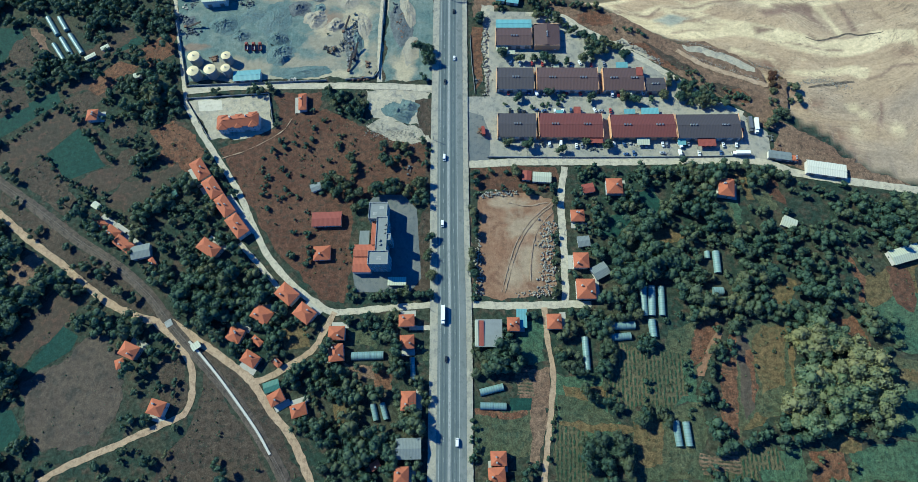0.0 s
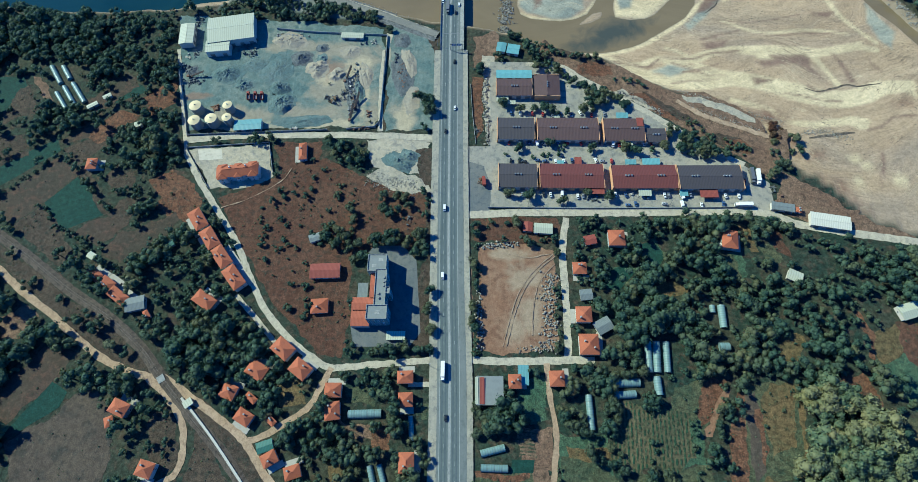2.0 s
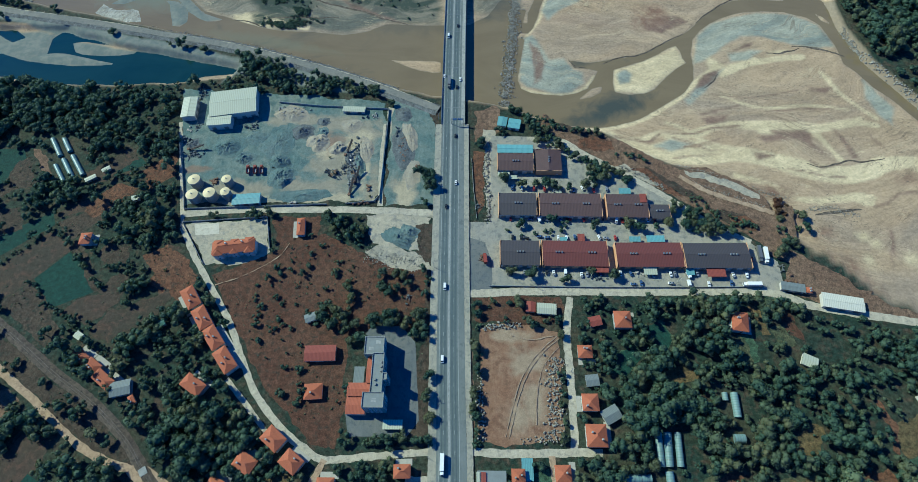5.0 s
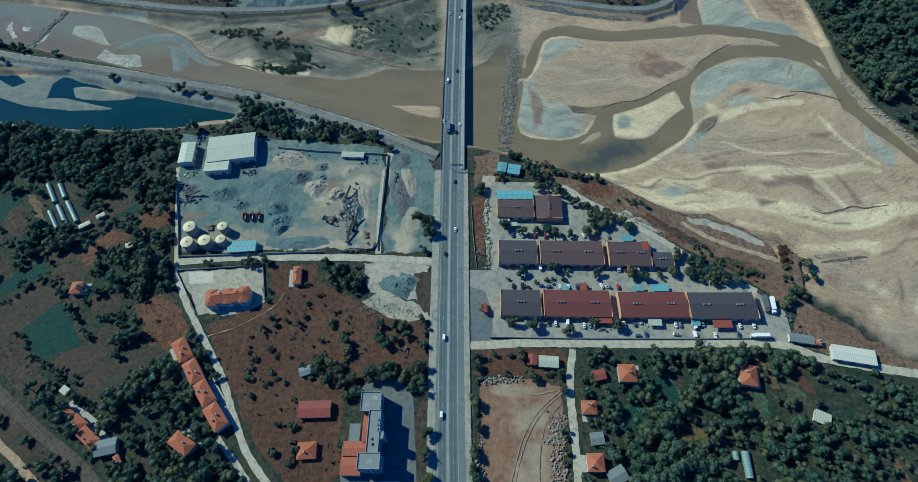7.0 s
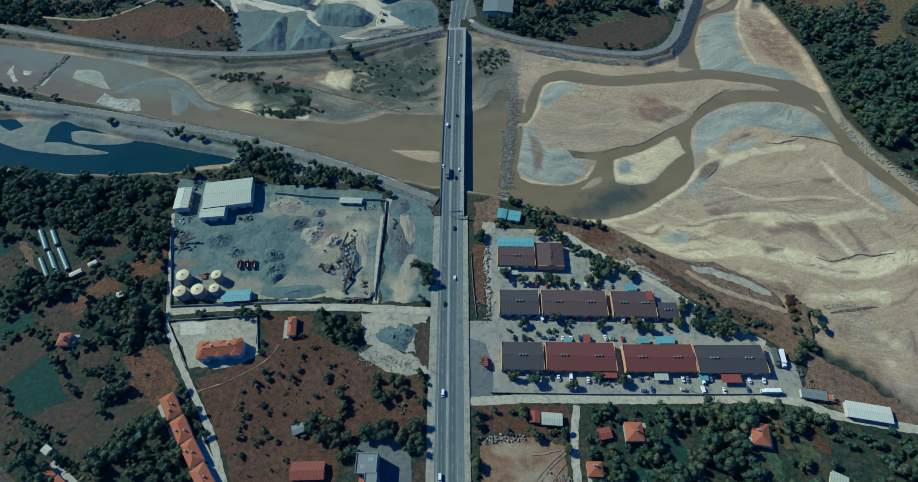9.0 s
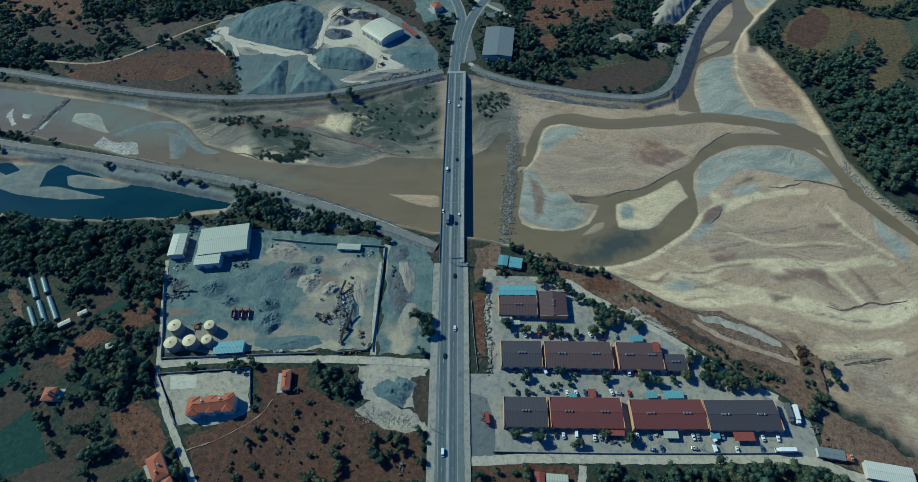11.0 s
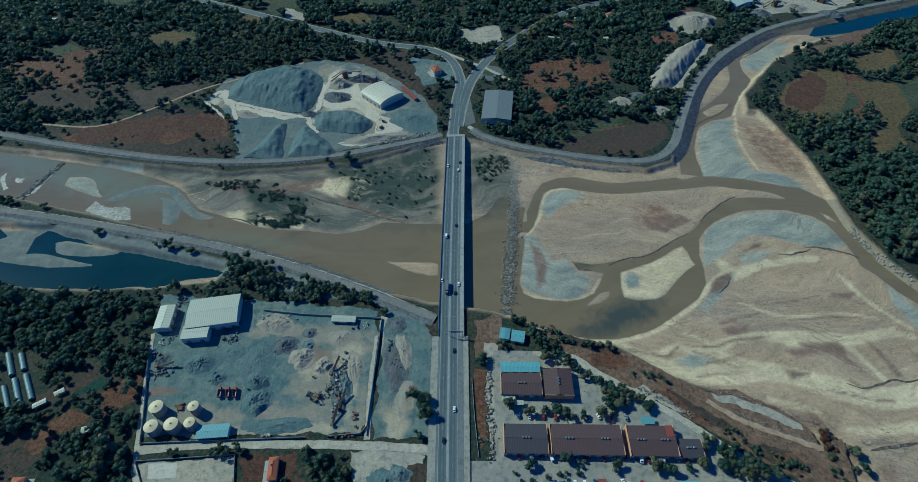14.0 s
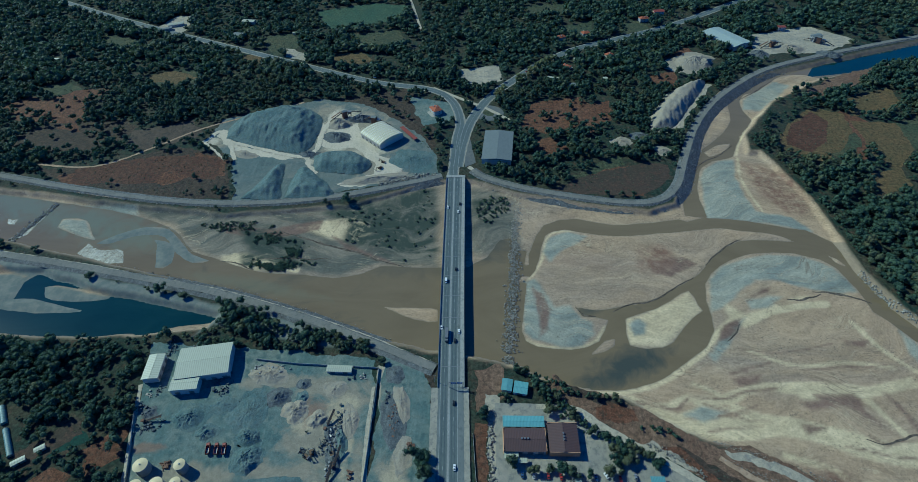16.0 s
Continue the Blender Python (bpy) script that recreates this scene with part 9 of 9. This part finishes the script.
# plan raster of what stays free of trees
CELL = 2.0
mx, my = np.arange(-900, 1000, CELL), np.arange(-120, 1500, CELL)
MX, MY = np.meshgrid(mx, my)
DENSE = 0.35 + 0.65 * step01(value_noise(MX, MY, 60, 3), 0.36, 0.56)
KEEP = {"dry_grass": 0.055, "scrub_dry": 0.2, "meadow": 0.08, "straw": 0.03, "soil_red": 0.16, "soil_brown": 0.0, "soil_grey": 0.03, "gravel": 0.01, "stubble": 0.02, "gravel_pale": 0.01}


def near_box(ring, pad):
    p = np.array(ring)
    i0, i1 = np.searchsorted(mx, (p[:, 0].min() - pad, p[:, 0].max() + pad))
    j0, j1 = np.searchsorted(my, (p[:, 1].min() - pad, p[:, 1].max() + pad))
    return np.s_[j0:j1, i0:i1]


def zone(ring, factor):
    """Woods thinner or thicker than usual inside a ring."""
    b = near_box(ring, 2)
    if DENSE[b].size:
        DENSE[b] = np.where(inside(MX[b], MY[b], ring), DENSE[b] * factor if factor <= 1 else np.maximum(DENSE[b], factor - 1), DENSE[b])


def trunk_mesh(seed):
    """A tapered trunk of unit height with a few limbs."""
    rng = np.random.default_rng(seed)
    bm = bmesh.new()

    def limb(a, b, ra, rb):
        a, b = Vector(a), Vector(b)
        turn = (b - a).to_track_quat("Z", "Y").to_matrix().to_4x4()
        bmesh.ops.create_cone(bm, cap_ends=True, segments=6, radius1=ra, radius2=rb, depth=(b - a).length, matrix=Matrix.Translation((a + b) / 2) @ turn)

    limb((0, 0, -0.05), (0.02, 0.01, 0.55), 0.07, 0.045)
    for k in range(4):
        an = k * 1.57 + rng.uniform(-0.4, 0.4)
        limb((0.02, 0.01, 0.4 + 0.04 * k), (0.42 * math.cos(an), 0.42 * math.sin(an), 0.85 + rng.uniform(0, 0.2)), 0.035, 0.012)
    me = bpy.data.meshes.new("trunk")
    bm.to_mesh(me)
    bm.free()
    me.materials.append(BARK)
    return me


def crown_mesh(seed, material):
    V, F = leaf_cloud(420, 7, seed, 0.15)
    me = bpy.data.meshes.new("crown")
    me.from_pydata(V.tolist(), [], F.tolist())
    me.polygons.foreach_set("use_smooth", np.ones(len(F), bool))
    me.materials.append(material)
    return me


TRUNKS = [trunk_mesh(s) for s in range(3)]
LEAF_OLIVE = leaf_material("olive_foliage", (0.062, 0.102, 0.060), (0.160, 0.190, 0.096), (0.250, 0.228, 0.100), False)
CROWNS = {"olive": [crown_mesh(80 + s, LEAF_OLIVE) for s in range(4)], "": [crown_mesh(40 + s, LEAF_TREE) for s in range(5)], "yellow": [crown_mesh(60 + s, LEAF_YELLOW) for s in range(3)], "red": [crown_mesh(70, LEAF_RED), crown_mesh(71, LEAF_RED)]}


SHRUBS = []


def tree(x, y, r, kind=""):
    z = ground_height(x, y)
    if r < 2.95 and not kind:
        SHRUBS.append((x, y, z + 0.15 * r, r, random.uniform(0.8, 1.2), random.random() * 0.6))
        return
    base = tagged(empty("tree", x, y, z, random.uniform(0, 360)), {"yellow": "broadleaf tree turning yellow-green", "olive": "tall olive-green broadleaf tree in a grove", "red": "russet-leaved tree on the river bank"}.get(kind) or "dark green broadleaf tree with a rounded crown", "tree", "single trees")
    tk = new("trunk", random.choice(TRUNKS))
    cr = new("crown", random.choice(CROWNS[kind]))
    tk.parent = cr.parent = base
    tk.scale = (r, r, r * 1.3)
    s = random.uniform(0.85, 1.15)
    cr.location, cr.scale = (0, 0, 0.55 * r), (r * random.uniform(0.9, 1.1), r * random.uniform(0.9, 1.1), r * s)


def tree_line(line, step, lo, hi, kind=""):
    for px, py in smooth(line, step):
        if random.random() < 0.88:
            tree(px + random.uniform(-0.3, 0.3) * step, py + random.uniform(-0.3, 0.3) * step, random.uniform(lo, hi), kind)


def grove(ring, n, lo, hi, kind=""):
    p = np.array(ring)
    got = []
    for _ in range(n * 60):
        x, y = random.uniform(*np.sort(p[:, 0])[[0, -1]]), random.uniform(*np.sort(p[:, 1])[[0, -1]])
        if inside(np.array([x]), np.array([y]), ring)[0] and all(math.hypot(x - a, y - b) > lo * 1.1 for a, b in got):
            got.append((x, y))
            tree(x, y, random.uniform(lo, hi), kind)
        if len(got) >= n:
            break

# where the woods are thick or thin
zone([(102, 192.5), (183, 189.5), (307.5, 184), (332, 169.5), (309, 88.5), (262, 80.5), (224, 80.5), (166.5, 78.5), (127.5, 72.5), (91.5, 57), (73.5, 72.5), (94, 139)], 1.72)
zone([(-84, 84.5), (-10.5, 84.5), (-8, -21.5), (-81.5, -22.5), (-111, 41.5)], 1.95)
zone([(-219, 122.5), (-176, 129), (-145.5, 122), (-117.5, 96.5), (-135.5, 78), (-176, 80), (-205, 105)], 1.95)
zone([(-396.5, 359), (-241, 356.5), (-221, 266), (-201.5, 222.5), (-241.5, 239), (-270, 261), (-334, 320.5), (-384.5, 321)], 1.9)
zone([(-426, 415), (-259.5, 413), (-235.5, 347.5), (-243.5, 323), (-310.5, 329.5), (-395, 349)], 1.97)
zone([(-150.5, 411.5), (-96, 403.5), (-67.5, 386), (-72, 375.5), (-145.5, 383)], 1.97)
zone([(-204, 80), (-275, 149.5), (-208.5, 187), (-185, 131)], 1.9)
zone([(11.5, 57), (69, 65), (64.5, -21), (11.5, -21.5)], 1.45)
zone([(73.5, 72.5), (181, 72.5), (166, -20.5), (68, -21)], 0.9)
zone([(-318.5, 149.5), (-217.5, 84), (-163.5, 12), (-248, -12.5), (-278.5, -24), (-329, 140.5)], 0.8)
zone([(170.5, 7), (290, 21.5), (278.5, -19.5), (166, -20.5)], 0.5)
zone([(-836.5, 1131), (-413, 1082.5), (-274.5, 748), (-323, 735.5), (-407, 672.5), (-487, 639), (-528.5, 640)], 1.9)
zone([(-336.5, 961), (-27.5, 817), (-112.5, 788), (-299, 778.5)], 1.9)
zone([(-242, 1156), (426.5, 1119.5), (192, 938), (55, 866), (-4, 887)], 1.93)
zone([(35, 753), (189, 918), (341.5, 997), (229.5, 667.5), (134.5, 582.5), (75.5, 614.5)], 1.85)
zone([(338.5, 653), (502.5, 814.5), (645.5, 861), (509.5, 512.5), (387, 428), (357.5, 515)], 1.62)
zone([(78, 48), (98, 48), (98, 68), (80, 68)], 0)
zone([(28.5, 339), (221, 239.5), (231, 199), (25.5, 201.5)], 0)
zone([(-292.5, 303), (-255, 311.5), (-254, 288), (-279.5, 273.5), (-294.5, 276.5)], 1.97)
zone([(-289, 257), (-256.5, 278), (-220, 267.5), (-210, 227), (-247, 224.5), (-267, 246)], 1.97)
zone([(-252.5, 219.5), (-224.5, 224.5), (-216, 209.5), (-233.5, 189.5), (-252.5, 194.5)], 1.97)
zone([(-257, 178), (-228.5, 187.5), (-194, 190.5), (-193, 166.5), (-229.5, 157), (-247.5, 168.5)], 1.97)
zone([(-349.5, 294.5), (-302.5, 303), (-285, 276.5), (-314.5, 262.5), (-337, 257)], 1.9)
zone([(-108.5, 264), (-18, 269.5), (-16, 216.5), (-60.5, 216.5), (-97, 224.5)], 0.12)
zone([(61, 363.5), (89, 338), (219, 239.5), (242, 234), (300.5, 188.5), (333, 174.5), (345.5, 217.5), (275.5, 226), (238.5, 260.5), (133, 343), (92, 389)], 0.12)
zone([(120, 340), (160, 315), (200, 306), (240, 284), (246, 256), (225, 240), (190, 262), (130, 304), (95, 330)], 0)
zone([(11, 268.5), (25, 268.5), (24.5, 195.5), (11.5, 195.5)], 0)
zone([(220.5, 239.5), (242, 234), (300.5, 188.5), (333, 174.5), (337, 188.5), (273.5, 218.5)], 0.1)
# single trees
grove([(223.5, 67), (241, 76.5), (257.5, 67), (268, 50.5), (272.5, 34.5), (266.5, 18.5), (242, 18.5), (225.5, 10), (207, 13), (209.5, 25), (221, 37.5), (217.5, 52)], 46, 5.5, 8.0, "olive")
grove([(223, 44), (237.5, 48), (248, 42), (242, 31), (226, 33)], 9, 4.5, 6.5, "yellow")
grove([(218, 66), (232, 73), (236, 66), (222, 58)], 5, 4.5, 6, "yellow")
grove([(245, 24), (262, 28), (262, 20), (246, 18)], 3, 4.5, 6, "yellow")
tree_line([(70, 58), (76, 46), (92, 40), (104, 30)], 6, 2.6, 4.4, "")
tree_line([(84, 34), (98, 24), (110, 16), (120, 14)], 6, 3, 5, "")
grove([(80, 4), (100, 6), (112, 0), (108, -12), (84, -12)], 12, 3, 5.5, "")
tree_line([(127, 62), (126, 40), (121, 20)], 6, 1.4, 2.6, "")
tree_line([(152, 58), (152, 36), (150, 16)], 6, 1.6, 3, "")
grove([(122, 22), (140, 26), (136, 12), (122, 14)], 6, 2.5, 4.5, "")
tree_line([(67, 22), (64, 8), (60, -8)], 4, 1.2, 2.2, "")
grove([(14, 62), (40, 56), (42, 46), (16, 42)], 16, 2.4, 4.2, "")
tree_line([(14, 14), (15, 2), (16, -10)], 5, 2, 3.4, "")
tree_line([(98, 82), (112, 80), (124, 82)], 6, 2.4, 4.2, "")
grove([(98, 66), (106, 62), (106, 50), (97, 48)], 7, 2.6, 4.4, "")
grove([(-150, 200), (-105, 238), (-72, 214), (-72, 182), (-108, 152), (-138, 160)], 34, 1.1, 2.8, "")
grove([(-120, 150), (-100, 158), (-98, 118), (-112, 112)], 9, 1.6, 3.2, "")
tree_line([(-76, 205), (-74, 188), (-76, 172), (-70, 160)], 5, 2.2, 3.8, "")
tree_line([(173.5, 71), (166.5, 42.5), (161.5, 14)], 7, 2.6, 4.2, "")
tree_line([(37.5, 210), (99, 209), (142.5, 210.5)], 13, 3, 5, "")
tree_line([(39.5, 291), (72, 287.5), (109.5, 287.5)], 9, 2.8, 4.6, "")
tree_line([(52.5, 255.5), (102.5, 254), (129.5, 254.5)], 14, 2.4, 4, "")
tree_line([(129, 250), (160.5, 250.5), (191.5, 246)], 8, 2.6, 4.6, "")
tree_line([(38.5, 245), (83.5, 244.5)], 11, 1.6, 2.8, "")
tree_line([(52.5, 363.5), (64.5, 355.5), (79, 347.5), (103.5, 343.5), (123, 339.5)], 5, 2, 3.6, "")
tree_line([(55, 367.5), (74.5, 357), (84.5, 350)], 6, 2, 3.4, "")
grove([(59.5, 349), (86, 339.5), (87.5, 325), (66, 330.5)], 16, 2.2, 3.8, "")
tree_line([(85, 324), (105.5, 310.5), (124, 302), (139.5, 293.5)], 6, 2.4, 4.2, "")
grove([(105.5, 305.5), (137.5, 298.5), (136.5, 291), (106.5, 291)], 9, 2.6, 4.4, "")
tree_line([(130.5, 320.5), (144.5, 318.5), (158, 310)], 5, 1.6, 3, "")
grove([(166.5, 271), (179.5, 268), (206.5, 244), (203.5, 239), (180.5, 246.5), (164.5, 259)], 20, 2.4, 4.4, "")
grove([(193, 266.5), (214, 259), (230, 249), (220, 245), (202, 255.5)], 16, 1.2, 2.4, "")
grove([(173, 285), (190, 275.5), (205.5, 262), (188, 265.5)], 8, 1, 2, "")
grove([(244.5, 258.5), (254.5, 260.5), (269, 262), (263.5, 243.5), (244.5, 226), (234.5, 233.5)], 9, 2.2, 3.9, "")
grove([(245, 279), (256, 277), (255, 262.5), (245, 260.5)], 9, 1.6, 3.2, "red")
tree_line([(-346.5, 215.5), (-329, 234.5), (-311, 251.5)], 5, 1, 1.9, "")
tree_line([(-313.5, 204.5), (-302.5, 193.5), (-292.5, 184)], 4, 1.3, 2.4, "")
tree_line([(-286.5, 225), (-274, 214.5), (-261.5, 202), (-252, 200.5)], 5, 2.6, 4.4, "")
tree_line([(-285.5, 182.5), (-273.5, 174.5), (-264.5, 166)], 4, 1.5, 2.6, "")
tree_line([(-22, 216), (-19.5, 171.5), (-17, 144), (-15, 109)], 11, 2.6, 4.6, "")
tree_line([(-52.5, 94.5), (-28.5, 93.5), (-14.5, 96.5)], 9, 2.5, 4, "")
tree_line([(-153.5, 403.5), (-116.5, 399), (-70.5, 386)], 4.5, 2.4, 3.4, "")
tree_line([(-150, 408), (-111.5, 403), (-73.5, 391.5)], 5, 2.4, 3.6, "")
grove([(-70.5, 176.5), (-21, 181), (-20.5, 167), (-31.5, 169.5), (-68, 169.5)], 14, 3, 5, "")
grove([(-96, 242.5), (-70.5, 237), (-62.5, 253), (-100.5, 264.5)], 20, 1.9, 3.6, "")
grove([(-60.5, 218.5), (-24.5, 216), (-21.5, 191), (-54.5, 196)], 10, 2.2, 3.8, "")
grove([(-100, 186.5), (-76, 186.5), (-74.5, 167), (-92, 172)], 9, 2.6, 4.4, "")
grove([(-29, 310.5), (-17, 316.5), (-16, 278.5), (-27.5, 281.5)], 6, 3.5, 5, "")
tree_line([(16.5, 185.5), (14.5, 139.5), (14.5, 94.5)], 7, 2.4, 4, "")
tree_line([(20, 190.5), (46, 185.5), (49.5, 173.5), (71, 173.5)], 7, 2.6, 4.2, "")
tree_line([(75.5, 164), (72.5, 126), (72, 96.5)], 8, 2.2, 3.6, "")
tree_line([(51.5, 790), (95.5, 846.5), (137.5, 891)], 8, 4.5, 6.5, "yellow")
grove([(-324, 1137.5), (-273.5, 1102), (-257, 1002), (-287, 1026.5)], 8, 3.5, 5, "")
# garden hedges and orchard
tree_line([(191.5, 69), (214.5, 71)], 9, 1, 1.7, "")
tree_line([(197, 57.5), (219.5, 58.5)], 9, 1, 1.7, "")
tree_line([(195, 46.5), (218, 46.5)], 9, 1, 1.7, "")

HARD = np.zeros(MX.shape, bool)
for kind, ring in OPEN_GROUND:
    b = near_box(ring, 4)
    if DENSE[b].size:
        d = ring_dist(MX[b], MY[b], ring)
        DENSE[b] *= np.where(d < 1.0, KEEP.get(kind, 0.0), 1)
        if KEEP.get(kind, 0.0) < 0.1:
            HARD[b] |= d < -1.5
for line, half in BLOCKED:
    b = near_box(line, half + 2)
    if DENSE[b].size:
        d = seg_dist(MX[b], MY[b], line)
        DENSE[b] *= d > half + 1.0
        HARD[b] |= d < half - 1.0
for fx, fy, fl, fw, turn in FOOTPRINTS:
    c, s = math.cos(radians(turn)), math.sin(radians(turn))
    b = near_box([(fx - fl, fy - fl), (fx + fl, fy + fl)], 4)
    if DENSE[b].size:
        u, v = (MX[b] - fx) * c + (MY[b] - fy) * s, -(MX[b] - fx) * s + (MY[b] - fy) * c
        DENSE[b] *= (abs(u) > fl / 2 + 1.5) | (abs(v) > fw / 2 + 1.5)
        HARD[b] |= (abs(u) < fl / 2) & (abs(v) < fw / 2)
wet = np.zeros(MX.shape, bool)
for ring in BASINS:
    b = near_box(ring, 4)
    wet[b] |= ring_dist(MX[b], MY[b], ring) < 4
DENSE[wet] = 0
DENSE[(abs(MX) < 17) & (MY < 640)] = 0

ROOM = np.where(HARD, 0.0, 9.0)          # clear distance to roads and roofs
for _ in range(5):
    for axis in (0, 1):
        for s in (-1, 1):
            ROOM = np.minimum(ROOM, np.roll(ROOM, s, axis) + CELL)


def sow(mask_y0, mask_y1, spacing, rmin, rmax):
    """Dart throwing on the plan: crowns that mostly stand clear of each other."""
    n = int((mask_y1 - mask_y0) * 1900 / spacing ** 2)
    X, Y = RNG.uniform(-900, 1000, n), RNG.uniform(mask_y0, mask_y1, n)
    i, j = np.clip(((X + 900) / CELL).astype(int), 0, len(mx) - 1), np.clip(((Y + 120) / CELL).astype(int), 0, len(my) - 1)
    ok = RNG.random(n) < DENSE[j, i]
    reach = 330 + np.maximum(0, Y - 100) * 0.55
    ok &= abs(X) < reach
    X, Y = X[ok], Y[ok]
    big = value_noise(X, Y, 45, 2)
    R = rmin + (rmax - rmin) * np.clip(RNG.beta(1.3, 1.9, len(X)) * 0.85 + (big - 0.45) * 0.9, 0, 1)
    R = np.minimum(R, np.maximum(1.0, 0.8 * ROOM[j[ok], i[ok]] + 0.4))
    T = np.clip(RNG.beta(1.2, 4, len(X)) + (value_noise(X, Y, 80, 2) - 0.5) * 0.7, 0, 1)
    return np.stack([X, Y, 0.42 * R, R, RNG.uniform(0.8, 1.25, len(X)), T], -1)


def with_trunk(P):
    """Stems below the crowns."""
    a = np.linspace(0, 2 * math.pi, 5, endpoint=False)
    V = np.concatenate([np.stack([0.09 * np.cos(a), 0.09 * np.sin(a), np.full(5, -0.4)], -1), np.stack([0.05 * np.cos(a), 0.05 * np.sin(a), np.full(5, 0.5)], -1)])
    F = np.array([(k, (k + 1) % 5, 5 + k) for k in range(5)] + [((k + 1) % 5, 5 + (k + 1) % 5, 5 + k) for k in range(5)], np.int32)
    return scatter_mesh("woodland_stems", [(V, F)], P, BARK, "brown stems of the woodland trees")


near_t = [leaf_cloud(220, 6, s, 0.15) for s in range(6)]
far_t = [leaf_cloud(60, 4, 20 + s, 0.26) for s in range(5)]
near_places = sow(-110, 560, 5.2, 1.3, 7.6)
scatter_mesh("woodland", near_t, near_places, LEAF, "dense broadleaf trees and bushes among the gardens")
with_trunk(near_places)
scatter_mesh("far_woodland", far_t, sow(560, 850, 6.2, 1.8, 7.0), LEAF, "dense dark woods across the river")
distant_t = [leaf_cloud(16, 1, 30 + s, 0.5) for s in range(6)]
scatter_mesh("distant_woodland", distant_t, sow(850, 1480, 7.2, 2.4, 7.0), LEAF, "distant dark woods on the valley floor")


scatter_mesh("shrubs", near_t, np.array(SHRUBS), LEAF, "shrubs and young trees along plots and yards", "shrubs")

# bushes on the river's green bars
bush = []
for ring in BARS:
    p = np.array(ring)
    for _ in range(int(RNG.integers(160, 200))):
        x, y = RNG.uniform(p[:, 0].min(), p[:, 0].max()), RNG.uniform(p[:, 1].min(), p[:, 1].max())
        if inside(np.array([x]), np.array([y]), ring)[0] and value_noise(np.array([x]), np.array([y]), 18, 2)[0] > 0.42 and abs(x + 3) > 11:
            bush.append((x, y, ground_height(x, y) + 0.1, RNG.uniform(0.7, 2.0), RNG.uniform(0.6, 0.9), RNG.random() * 0.4))
scatter_mesh("bushes", far_t, np.array(bush), LEAF, "low dark willow bushes on the river bars", "bushes")


# weeds and low scrub on open ground
def weeds(n):
    X, Y = RNG.uniform(-420, 460, n), RNG.uniform(-110, 700, n)
    keep = np.zeros(n, bool)
    for kind, ring in OPEN_GROUND:
        much = {"dry_grass": 0.75, "scrub_dry": 0.9, "meadow": 0.45, "soil_red": 0.5, "straw": 0.25, "soil_grey": 0.2, "stubble": 0.15}.get(kind, 0)
        if much:
            keep |= inside(X, Y, ring) & (RNG.random(n) < much)
    keep &= value_noise(X, Y, 20, 3) > 0.42
    for line, half in BLOCKED:
        keep &= seg_dist(X, Y, line) > half
    X, Y = X[keep], Y[keep]
    m = len(X)
    return np.stack([X, Y, np.full(m, 0.05), 0.25 + 0.9 * RNG.beta(1, 3, m), RNG.uniform(0.5, 0.9, m), np.clip(RNG.beta(1.5, 2, m), 0, 1)], -1)


small_t = [leaf_cloud(16, 2, 90 + s, 0.5) for s in range(4)]
scatter_mesh("scrub", small_t, weeds(42000), LEAF, "low weeds and scrub on the dry ground", "scrub")
